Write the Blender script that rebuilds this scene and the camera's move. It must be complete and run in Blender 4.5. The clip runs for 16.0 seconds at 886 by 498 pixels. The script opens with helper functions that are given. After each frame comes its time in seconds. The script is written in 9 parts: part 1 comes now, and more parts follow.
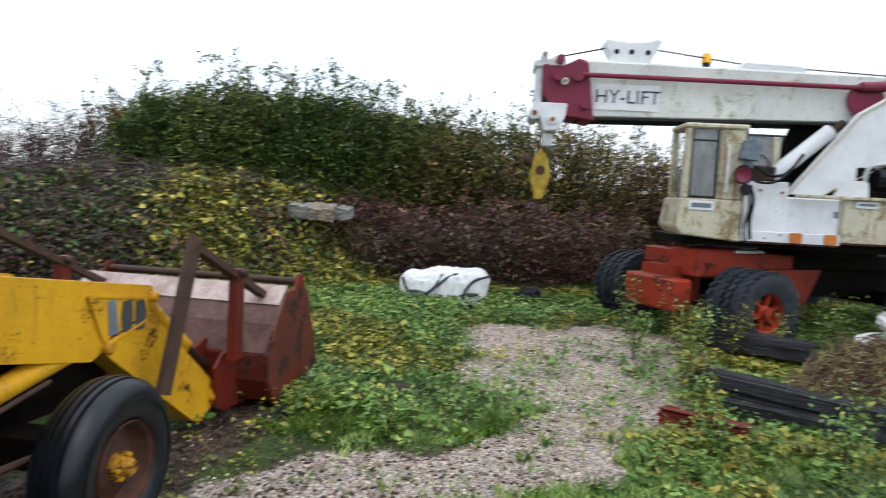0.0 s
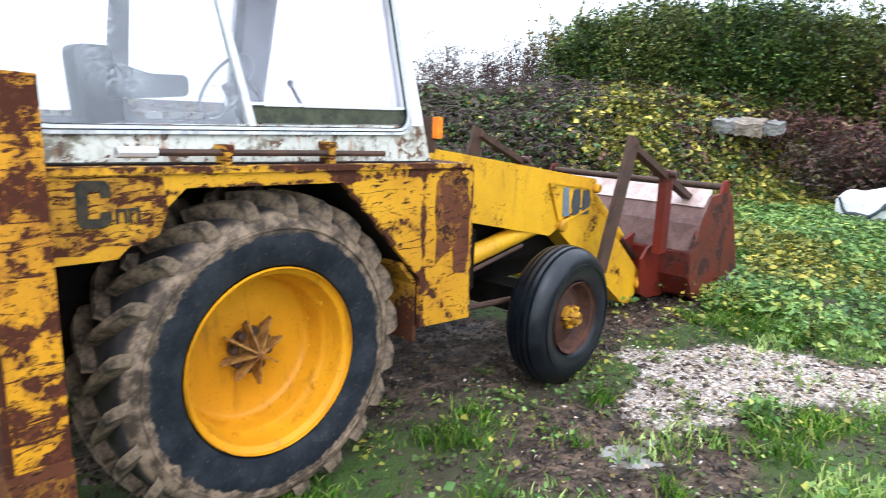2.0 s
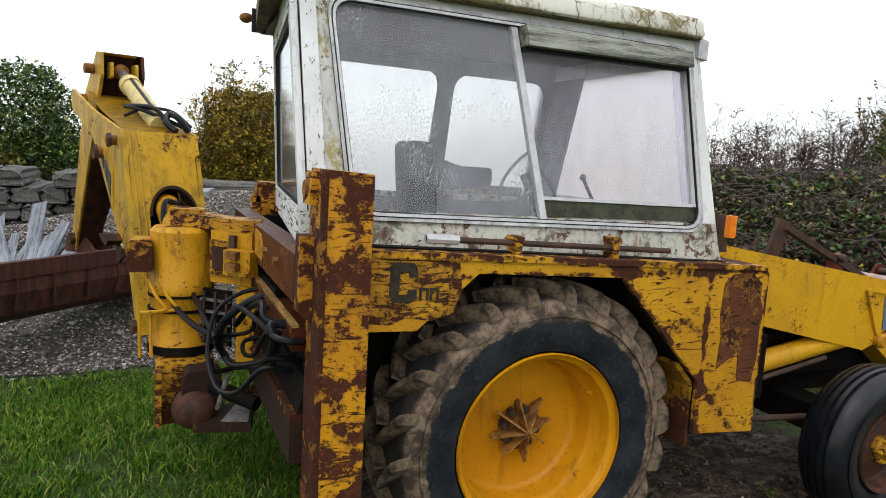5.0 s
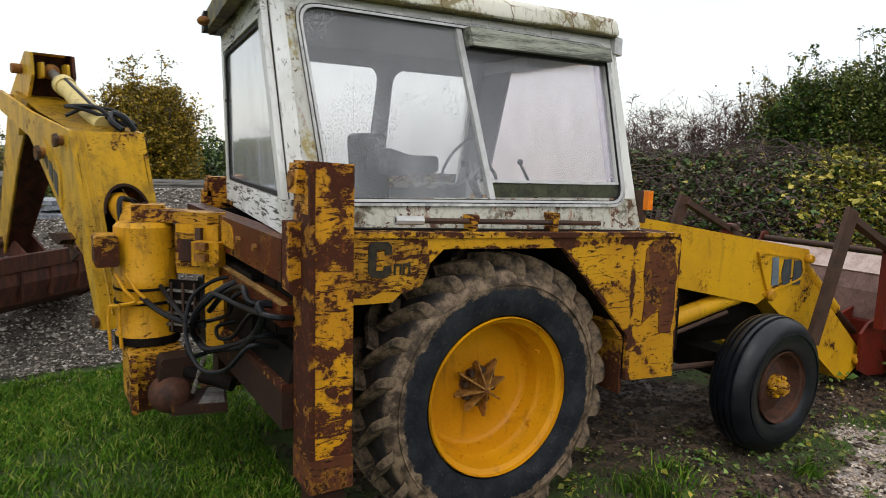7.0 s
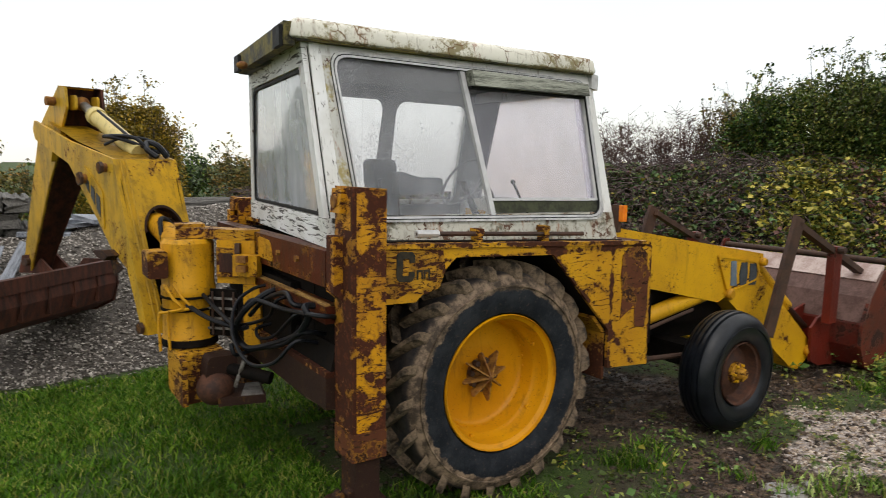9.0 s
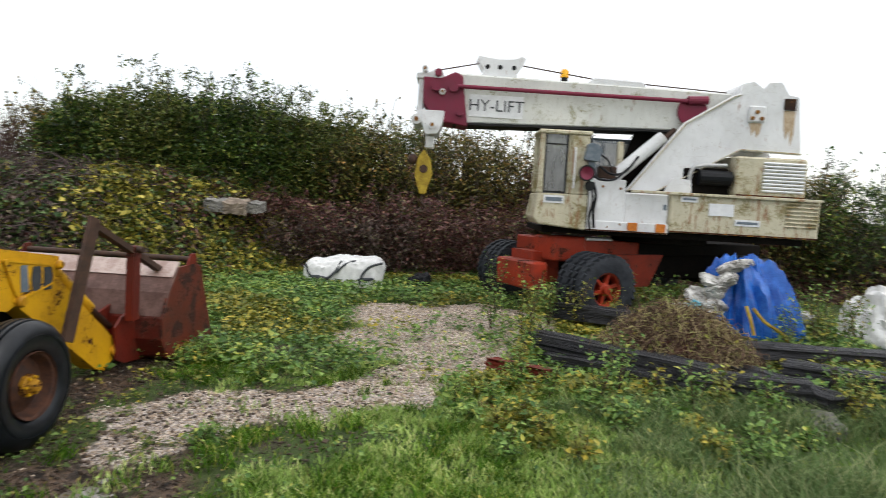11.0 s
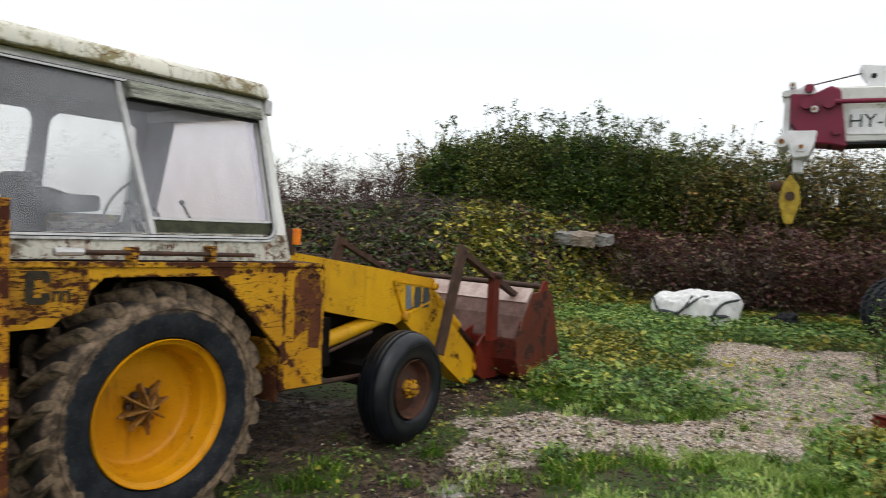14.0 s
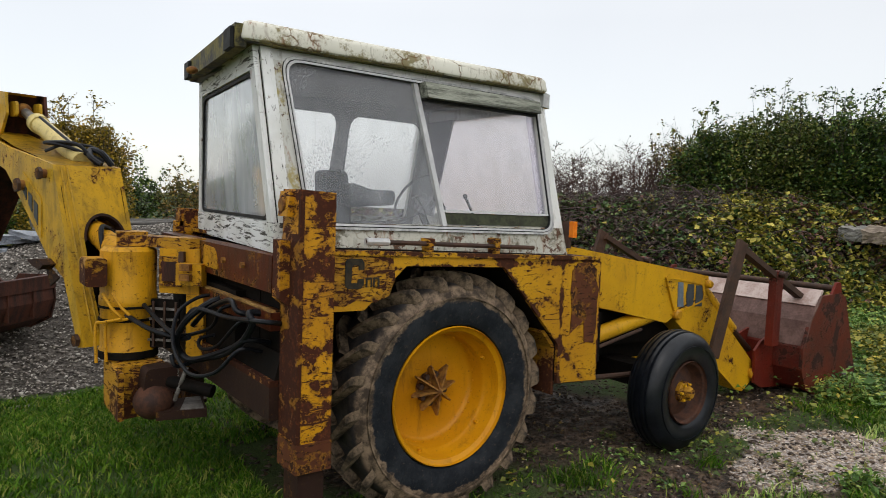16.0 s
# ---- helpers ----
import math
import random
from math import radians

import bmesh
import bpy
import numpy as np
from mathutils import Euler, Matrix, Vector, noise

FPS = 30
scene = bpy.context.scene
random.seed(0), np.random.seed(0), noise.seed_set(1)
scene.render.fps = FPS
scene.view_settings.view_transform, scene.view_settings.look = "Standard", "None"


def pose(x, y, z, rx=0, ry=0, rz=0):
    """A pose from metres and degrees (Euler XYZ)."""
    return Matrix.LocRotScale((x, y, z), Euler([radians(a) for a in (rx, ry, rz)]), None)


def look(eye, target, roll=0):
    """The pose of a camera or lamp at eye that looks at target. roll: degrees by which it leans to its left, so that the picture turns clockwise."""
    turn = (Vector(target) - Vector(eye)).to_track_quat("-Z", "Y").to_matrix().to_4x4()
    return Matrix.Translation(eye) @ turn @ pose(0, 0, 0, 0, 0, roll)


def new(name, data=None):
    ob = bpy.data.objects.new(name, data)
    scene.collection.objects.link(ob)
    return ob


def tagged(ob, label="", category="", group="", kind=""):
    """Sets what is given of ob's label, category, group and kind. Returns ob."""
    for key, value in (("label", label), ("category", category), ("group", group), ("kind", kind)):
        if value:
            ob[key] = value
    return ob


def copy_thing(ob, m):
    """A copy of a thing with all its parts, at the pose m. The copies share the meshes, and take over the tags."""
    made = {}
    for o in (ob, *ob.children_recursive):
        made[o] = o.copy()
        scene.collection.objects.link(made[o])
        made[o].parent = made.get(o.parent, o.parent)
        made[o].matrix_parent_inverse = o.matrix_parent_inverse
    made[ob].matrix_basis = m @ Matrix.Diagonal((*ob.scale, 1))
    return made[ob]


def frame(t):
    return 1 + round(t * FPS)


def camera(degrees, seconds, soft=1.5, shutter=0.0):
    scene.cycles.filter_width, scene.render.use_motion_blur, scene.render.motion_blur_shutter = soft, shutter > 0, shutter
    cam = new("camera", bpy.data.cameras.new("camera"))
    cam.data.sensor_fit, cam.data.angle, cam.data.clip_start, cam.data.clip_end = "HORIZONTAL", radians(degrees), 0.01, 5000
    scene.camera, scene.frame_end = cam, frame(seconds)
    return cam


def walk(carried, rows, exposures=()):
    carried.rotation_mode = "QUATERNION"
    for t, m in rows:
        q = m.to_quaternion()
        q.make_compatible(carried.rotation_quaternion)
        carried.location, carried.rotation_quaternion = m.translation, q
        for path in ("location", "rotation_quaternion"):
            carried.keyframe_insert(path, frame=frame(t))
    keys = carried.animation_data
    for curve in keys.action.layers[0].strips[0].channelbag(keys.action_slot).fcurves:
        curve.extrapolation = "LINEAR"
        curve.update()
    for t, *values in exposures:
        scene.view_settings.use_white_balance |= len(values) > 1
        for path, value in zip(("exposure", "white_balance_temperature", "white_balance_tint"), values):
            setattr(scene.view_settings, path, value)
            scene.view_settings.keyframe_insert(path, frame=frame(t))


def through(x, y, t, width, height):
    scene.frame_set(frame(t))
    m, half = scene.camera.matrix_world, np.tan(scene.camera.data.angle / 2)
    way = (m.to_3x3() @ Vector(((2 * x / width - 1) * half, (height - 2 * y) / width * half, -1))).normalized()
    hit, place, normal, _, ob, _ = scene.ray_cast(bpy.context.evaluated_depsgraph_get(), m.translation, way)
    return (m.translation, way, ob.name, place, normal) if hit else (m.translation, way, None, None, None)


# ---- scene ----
cam = camera(65.9, 16.0, soft=0.35, shutter=0.4)
PATH = [
    (0, (-0.840, -2.011, 1.815), (1.128, -1.694, 1.655), 3.1),
    (0.5, (-0.893, -2.029, 1.796), (0.968, -1.332, 1.565), 3.5),
    (1, (-1.07, -2.03, 1.725), (0.59, -0.974, 1.368), 3.6),
    (1.5, (-1.238, -2.053, 1.667), (0.303, -0.835, 1.29), 1.4),
    (2, (-1.39, -2.131, 1.679), (0.05, -0.811, 1.253), 1.8),
    (2.5, (-1.447, -2.18, 1.672), (-0.274, -0.622, 1.228), 2.9),
    (3, (-1.41, -2.285, 1.76), (-0.578, -0.525, 1.304), 2.6),
    (3.5, (-1.421, -2.219, 1.787), (-0.656, -0.392, 1.508), 2.5),
    (3.7, (-1.424, -2.213, 1.754), (-0.656, -0.377, 1.557), 3.7),
    (5.8, (-1.438, -2.231, 1.789), (-0.59, -0.445, 1.482), 1.6),
    (6, (-1.454, -2.255, 1.789), (-0.537, -0.502, 1.495), 1.9),
    (6.5, (-1.632, -2.309, 1.784), (-0.601, -0.623, 1.478), 0.2),
    (7, (-1.777, -2.407, 1.763), (-0.753, -0.711, 1.487), 1.6),
    (7.5, (-1.909, -2.605, 1.794), (-0.92, -0.887, 1.53), 2.8),
    (8, (-2.044, -2.701, 1.783), (-0.999, -1.008, 1.578), 1.8),
    (8.5, (-2.191, -2.764, 1.789), (-1.142, -1.078, 1.545), -0.4),
    (9, (-2.236, -2.781, 1.818), (-1.143, -1.124, 1.579), 0.9),
    (9.5, (-2.178, -2.825, 1.816), (-0.833, -1.379, 1.499), 2.8),
    (10, (-2.102, -2.863, 1.845), (-0.424, -1.802, 1.602), 5.0),
    (10.2, (-2.073, -2.881, 1.819), (-0.292, -1.997, 1.597), 5.1),
    (10.7, (-2.06, -2.95, 1.79), (-0.10, -2.58, 1.63), 4.0),
    (11.3, (-2.03, -3.06, 1.76), (-0.05, -2.99, 1.625), 2.8),
    (11.8, (-2.02, -3.13, 1.735), (-0.03, -3.07, 1.63), 2.2),
    (12.3, (-2.004, -3.173, 1.716), (-0.013, -3.006, 1.635), 1.9),
    (12.5, (-1.982, -3.176, 1.721), (0.003, -2.949, 1.635), 2.0),
    (13, (-2.002, -3.112, 1.71), (-0.07, -2.607, 1.607), 2.4),
    (13.5, (-2.043, -3.049, 1.71), (-0.227, -2.219, 1.602), 2.3),
    (14, (-2.083, -2.995, 1.718), (-0.411, -1.902, 1.622), 2.5),
    (14.5, (-2.137, -2.949, 1.713), (-0.616, -1.654, 1.601), 2.9),
    (15, (-2.150, -2.921, 1.735), (-0.796, -1.454, 1.616), 3.2),
    (15.5, (-2.192, -2.845, 1.703), (-0.941, -1.288, 1.591), 2.8),
    (16, (-2.206, -2.784, 1.697), (-1.002, -1.193, 1.557), 2.1),
]
EXPOSURES = [(0, 0.06, 5900, 10), (0.5, 0.38, 5900, 10), (1, 0.4, 5800, 10), (2, 0.98, 5600, 10), (3, 1.05, 5650, 10), (3.5, 0.1, 5900, 10), (6, -0.06, 6400, 10), (6.5, -0.1, 6500, 10), (7, -0.22, 6500, 10), (7.5, -0.04, 6500, 10), (8, -0.46, 6500, 10), (8.5, -0.23, 6500, 10), (9, -0.23, 6650, 10), (10, 0.02, 6500, 10), (12.5, -0.18, 6450, 10), (13, -0.16, 6450, 10), (14, -0.22, 6500, 10), (15, -0.43, 6500, 10), (15.5, -0.50, 6450, 10), (16, -0.40, 6500, 10)]
walk(cam, [(t, look(eye, target, roll)) for t, eye, target, roll in PATH], EXPOSURES)


# ---- world and sun: a bright overcast sky ----
world = bpy.data.worlds.new("overcast_sky")
scene.world = world
world.use_nodes = True
wt = world.node_tree
wt.nodes.clear()
w_out = wt.nodes.new("ShaderNodeOutputWorld")
w_add = wt.nodes.new("ShaderNodeAddShader")
w_sky = wt.nodes.new("ShaderNodeTexSky")
w_sky.sky_type = "NISHITA"
w_sky.sun_disc = False
w_sky.sun_elevation, w_sky.sun_rotation = radians(38), radians(200)
w_b1 = wt.nodes.new("ShaderNodeBackground")
w_b1.inputs["Strength"].default_value = 0.05
w_cloud = wt.nodes.new("ShaderNodeBackground")
w_cloud.inputs["Strength"].default_value = 1.0
w_tc = wt.nodes.new("ShaderNodeTexCoord")
w_noise = wt.nodes.new("ShaderNodeTexNoise")
w_noise.inputs["Scale"].default_value = 2.2
w_noise.inputs["Detail"].default_value = 4.0
w_ramp = wt.nodes.new("ShaderNodeValToRGB")
w_ramp.color_ramp.elements[0].position, w_ramp.color_ramp.elements[1].position = 0.3, 0.7
w_ramp.color_ramp.elements[0].color = (0.985, 0.98, 0.965, 1)
w_ramp.color_ramp.elements[1].color = (1.06, 1.05, 1.03, 1)
wt.links.new(w_tc.outputs["Generated"], w_noise.inputs["Vector"])
wt.links.new(w_noise.outputs["Fac"], w_ramp.inputs["Fac"])
w_up = wt.nodes.new("ShaderNodeSeparateXYZ")
w_lift = wt.nodes.new("ShaderNodeMapRange")
w_lift.inputs["From Min"].default_value, w_lift.inputs["From Max"].default_value = 0.25, 1.0
w_lift.inputs["To Min"].default_value, w_lift.inputs["To Max"].default_value = 1.0, 1.75
wt.links.new(w_tc.outputs["Generated"], w_up.inputs[0])
wt.links.new(w_up.outputs[2], w_lift.inputs["Value"])
wt.links.new(w_lift.outputs["Result"], w_cloud.inputs["Strength"])
wt.links.new(w_ramp.outputs["Color"], w_cloud.inputs["Color"])
wt.links.new(w_sky.outputs["Color"], w_b1.inputs["Color"])
wt.links.new(w_b1.outputs[0], w_add.inputs[0])
wt.links.new(w_cloud.outputs[0], w_add.inputs[1])
wt.links.new(w_add.outputs[0], w_out.inputs["Surface"])

sun = new("sun", bpy.data.lights.new("sun", "SUN"))
sun.data.energy, sun.data.angle, sun.data.color = 0.45, radians(25), (1.0, 0.97, 0.93)
sun.matrix_world = look((-6, -9, 12), (0, 0, 0))


# ---- small mesh helpers ----
def part(name, bm, mat, parent=None, label="", bevel=0.0, smooth=False, kind=""):
    """Links a bmesh as one mesh object under a thing or a part."""
    if bevel:
        edges = [e for e in bm.edges if len(e.link_faces) == 2 and e.calc_face_angle(0) > 0.5]
        bmesh.ops.bevel(bm, geom=edges, offset=bevel, offset_type="OFFSET", segments=1, affect="EDGES", clamp_overlap=True)
    bmesh.ops.recalc_face_normals(bm, faces=bm.faces)
    me = bpy.data.meshes.new(name)
    bm.to_mesh(me)
    bm.free()
    if smooth:
        me.polygons.foreach_set("use_smooth", [True] * len(me.polygons))
        me.set_sharp_from_angle(angle=radians(40))
    me.materials.append(mat)
    ob = new(name, me)
    if parent is not None:
        ob.parent = parent
    return tagged(ob, label, kind=kind)


def thing(name, at=None, label="", category="", group=""):
    """An Empty at the base of a thing with parts."""
    ob = new(name)
    ob.empty_display_size = 0.2
    if at is not None:
        ob.matrix_world = at
    return tagged(ob, label, category, group)


def bmn():
    return bmesh.new()


def box(bm, x0, x1, y0, y1, z0, z1):
    vs = [bm.verts.new((x, y, z)) for x in (x0, x1) for y in (y0, y1) for z in (z0, z1)]
    for f in ((0, 1, 3, 2), (4, 6, 7, 5), (0, 4, 5, 1), (2, 3, 7, 6), (0, 2, 6, 4), (1, 5, 7, 3)):
        bm.faces.new([vs[i] for i in f])
    return bm


def prism(bm, pts, a, b, axis="y"):
    """A polygon given as pairs, drawn out between a and b along the axis; b may be a list with one depth a corner."""
    def place(p, d):
        return {"y": (p[0], d, p[1]), "x": (d, p[0], p[1]), "z": (p[0], p[1], d)}[axis]
    n = len(pts)
    da = a if isinstance(a, (list, tuple)) else [a] * n
    db = b if isinstance(b, (list, tuple)) else [b] * n
    lo = [bm.verts.new(place(p, d)) for p, d in zip(pts, da)]
    hi = [bm.verts.new(place(p, d)) for p, d in zip(pts, db)]
    bm.faces.new(lo)
    bm.faces.new(hi[::-1])
    for i in range(n):
        j = (i + 1) % n
        bm.faces.new((lo[i], hi[i], hi[j], lo[j]))
    return bm


def beam(bm, p, q, w, h, up=(0, 0, 1), w2=None, h2=None):
    """A box between two points, w wide and h high, tapering to w2, h2."""
    p, q, up = Vector(p), Vector(q), Vector(up)
    d = (q - p).normalized()
    s = d.cross(up).normalized()
    u = s.cross(d)
    w2, h2 = w if w2 is None else w2, h if h2 is None else h2
    rings = []
    for c, ww, hh in ((p, w, h), (q, w2, h2)):
        rings.append([bm.verts.new(c + s * a * ww / 2 + u * b * hh / 2) for a, b in ((-1, -1), (1, -1), (1, 1), (-1, 1))])
    bm.faces.new(rings[0][::-1])
    bm.faces.new(rings[1])
    for i in range(4):
        j = (i + 1) % 4
        bm.faces.new((rings[0][i], rings[0][j], rings[1][j], rings[1][i]))
    return bm


def curve_points(pts, n=8):
    """Points along a smooth line through pts."""
    P = [Vector(p) for p in pts]
    P = [P[0] * 2 - P[1]] + P + [P[-1] * 2 - P[-2]]
    out = []
    for i in range(1, len(P) - 2):
        a, b, c, d = P[i - 1:i + 3]
        for k in range(n):
            t = k / n
            out.append(0.5 * (2 * b + (c - a) * t + (2 * a - 5 * b + 4 * c - d) * t * t + (3 * b - a - 3 * c + d) * t ** 3))
    return out + [P[-2]]


def tube(bm, pts, r, seg=8, r2=None, caps=True):
    """A round bar along a line of points, tapering to r2."""
    P = [Vector(p) for p in pts]
    rings, n = [], len(P)
    side = None
    for i, p in enumerate(P):
        d = (P[min(i + 1, n - 1)] - P[max(i - 1, 0)]).normalized()
        if side is None:
            side = d.orthogonal().normalized()
        side = (side - d * side.dot(d)).normalized()
        o = d.cross(side)
        rr = r if r2 is None else r + (r2 - r) * i / (n - 1)
        rings.append([bm.verts.new(p + (side * math.cos(2 * math.pi * k / seg) + o * math.sin(2 * math.pi * k / seg)) * rr) for k in range(seg)])
    for a, b in zip(rings, rings[1:]):
        for k in range(seg):
            bm.faces.new((a[k], a[(k + 1) % seg], b[(k + 1) % seg], b[k]))
    if caps:
        bm.faces.new(rings[0][::-1])
        bm.faces.new(rings[-1])
    return bm


def lathe(bm, prof, c, axis="y", seg=48, close=False):
    """A profile of (radius, place along the axis), turned about the axis through c."""
    rings = []
    for r, a in prof:
        ring = []
        for k in range(seg):
            t = 2 * math.pi * k / seg
            u, v = r * math.cos(t), r * math.sin(t)
            off = {"y": (u, a, v), "x": (a, u, v), "z": (u, v, a)}[axis]
            ring.append(bm.verts.new((c[0] + off[0], c[1] + off[1], c[2] + off[2])))
        rings.append(ring)
    pairs = list(zip(rings, rings[1:])) + ([(rings[-1], rings[0])] if close else [])
    for a, b in pairs:
        for k in range(seg):
            bm.faces.new((a[k], a[(k + 1) % seg], b[(k + 1) % seg], b[k]))
    if not close:
        for ring in (rings[0], rings[-1]):
            bm.faces.new(ring)
    return bm


def ball(bm, c, rx, ry=None, rz=None, seg=16, rings=10):
    ry, rz = ry or rx, rz or rx
    m = Matrix.Translation(c) @ Matrix.Diagonal((rx, ry, rz, 1))
    bmesh.ops.create_uvsphere(bm, u_segments=seg, v_segments=rings, radius=1, matrix=m)
    return bm


def shake(bm, amount, scale=3.0, seed=0.0):
    """Dents and unevenness."""
    for v in bm.verts:
        v.co += noise.noise_vector(v.co * scale + Vector((seed, seed * 2, 0))) * amount


def cloud(name, verts, faces, mat, kind="stuff", label="", category="", parent=None, smooth=False):
    """One mesh out of arrays, for what nobody could count."""
    me = bpy.data.meshes.new(name)
    verts, faces = np.asarray(verts, np.float32), np.asarray(faces, np.int32)
    k = faces.shape[1]
    me.vertices.add(len(verts))
    me.vertices.foreach_set("co", verts.ravel())
    me.loops.add(faces.size)
    me.loops.foreach_set("vertex_index", faces.ravel())
    me.polygons.add(len(faces))
    me.polygons.foreach_set("loop_start", np.arange(len(faces), dtype=np.int32) * k)
    if smooth:
        me.polygons.foreach_set("use_smooth", np.ones(len(faces), bool))
    me.update()
    me.validate()
    me.materials.append(mat)
    ob = new(name, me)
    if parent is not None:
        ob.parent = parent
    return tagged(ob, label, category, kind=kind)


rng = np.random.default_rng(7)


def vnoise(x, y, scale=1.0, seed=0):
    """Smooth value noise between 0 and 1."""
    x, y = np.asarray(x, float) * scale, np.asarray(y, float) * scale
    i, j = np.floor(x), np.floor(y)
    f, g = x - i, y - j
    f, g = f * f * (3 - 2 * f), g * g * (3 - 2 * g)

    def hsh(a, b):
        v = np.sin(a * 127.1 + b * 311.7 + seed * 74.7) * 43758.5453
        return v - np.floor(v)
    return (hsh(i, j) * (1 - f) + hsh(i + 1, j) * f) * (1 - g) + (hsh(i, j + 1) * (1 - f) + hsh(i + 1, j + 1) * f) * g


def smooth01(v):
    v = np.clip(v, 0, 1)
    return v * v * (3 - 2 * v)


def leaf_cloud(centres, size, up=0.3, aspect=1.7, droop=0.0, spread=0.35):
    """Folded leaves, four corners and two triangles each, at the given places."""
    n = len(centres)
    nrm = rng.normal(size=(n, 3))
    nrm[:, 2] = np.abs(nrm[:, 2]) + up * 2
    nrm /= np.linalg.norm(nrm, axis=1)[:, None]
    d = rng.normal(size=(n, 3))
    d[:, 2] -= droop
    d -= nrm * np.sum(d * nrm, axis=1)[:, None]
    d /= np.linalg.norm(d, axis=1)[:, None]
    s = np.cross(nrm, d)
    L = (size * (1 + spread * rng.normal(size=n)).clip(0.4, 1.8))[:, None]
    W = L / aspect
    v = np.stack([centres - d * L / 2, centres + s * W / 2 + nrm * W * 0.22 - d * L * 0.05, centres + d * L / 2, centres - s * W / 2 + nrm * W * 0.22 - d * L * 0.05], axis=1)
    base = np.arange(n)[:, None] * 4
    f = np.concatenate([base + [0, 1, 2], base + [0, 2, 3]], axis=1).reshape(-1, 3)
    return v.reshape(-1, 3), f


def stone_cloud(centres, size, flat=0.6):
    """Small uneven stones of eight faces."""
    n = len(centres)
    base = np.array([(1, 0, 0), (0, 1, 0), (-1, 0, 0), (0, -1, 0), (0, 0, 1), (0, 0, -1)], float)
    tri = np.array([(0, 1, 4), (1, 2, 4), (2, 3, 4), (3, 0, 4), (1, 0, 5), (2, 1, 5), (3, 2, 5), (0, 3, 5)])
    sc = np.asarray(size).reshape(-1, 1, 1) * rng.uniform(0.55, 1.25, (n, 6, 1))
    a = rng.uniform(0, 6.283, n)
    ca, sa = np.cos(a), np.sin(a)
    v = base[None] * sc * np.array([1.2, 0.85, flat])
    v = v + rng.normal(0, 0.12, v.shape) * sc
    vx, vy = v[..., 0] * ca[:, None] - v[..., 1] * sa[:, None], v[..., 0] * sa[:, None] + v[..., 1] * ca[:, None]
    v = np.stack([vx, vy, v[..., 2]], axis=-1) + centres[:, None]
    f = (np.arange(n)[:, None, None] * 6 + tri[None]).reshape(-1, 3)
    return v.reshape(-1, 3), f


def blade_cloud(centres, height, width=0.006, lean=0.35):
    """Grass blades: a bent strip of three triangles each."""
    n = len(centres)
    a = rng.uniform(0, 6.283, n)
    side = np.stack([np.cos(a), np.sin(a), np.zeros(n)], 1)
    b = rng.uniform(0, 6.283, n)
    out = np.stack([np.cos(b), np.sin(b), np.zeros(n)], 1) * (rng.uniform(0.1, 1.0, n) * lean)[:, None]
    h = (np.asarray(height) * rng.uniform(0.5, 1.3, n))[:, None]
    up = np.array([0, 0, 1.0])
    w = width * rng.uniform(0.7, 1.4, n)[:, None]
    mid = centres + up * h * 0.6 + out * h * 0.45
    tip = centres + up * h + out * h * 1.5
    v = np.stack([centres - side * w, centres + side * w, mid - side * w * 0.8, mid + side * w * 0.8, tip], 1)
    base = np.arange(n)[:, None] * 5
    f = np.concatenate([base + [0, 1, 3], base + [0, 3, 2], base + [2, 3, 4]], 1).reshape(-1, 3)
    return v.reshape(-1, 3), f


def fatline(starts, ends, r):
    """Thin three-sided sticks."""
    n = len(starts)
    d = ends - starts
    d = d / np.linalg.norm(d, axis=1)[:, None]
    s = np.cross(d, np.array([0.31, 0.52, 0.79]))
    s /= np.linalg.norm(s, axis=1)[:, None]
    o = np.cross(d, s)
    r = np.broadcast_to(np.asarray(r, float), (n,))[:, None]
    vs = []
    for p, k in ((starts, 1.0), (ends, 0.5)):
        for t in (0, 2.094, 4.189):
            vs.append(p + (s * math.cos(t) + o * math.sin(t)) * r * k)
    v = np.stack(vs, 1)
    base = np.arange(n)[:, None] * 6
    f = np.concatenate([base + q for q in ([0, 1, 4], [0, 4, 3], [1, 2, 5], [1, 5, 4], [2, 0, 3], [2, 3, 5])], 1).reshape(-1, 3)
    return v.reshape(-1, 3), f


def merge(*vf):
    vs, fs, off = [], [], 0
    for v, f in vf:
        vs.append(v)
        fs.append(f + off)
        off += len(v)
    return np.concatenate(vs), np.concatenate(fs)


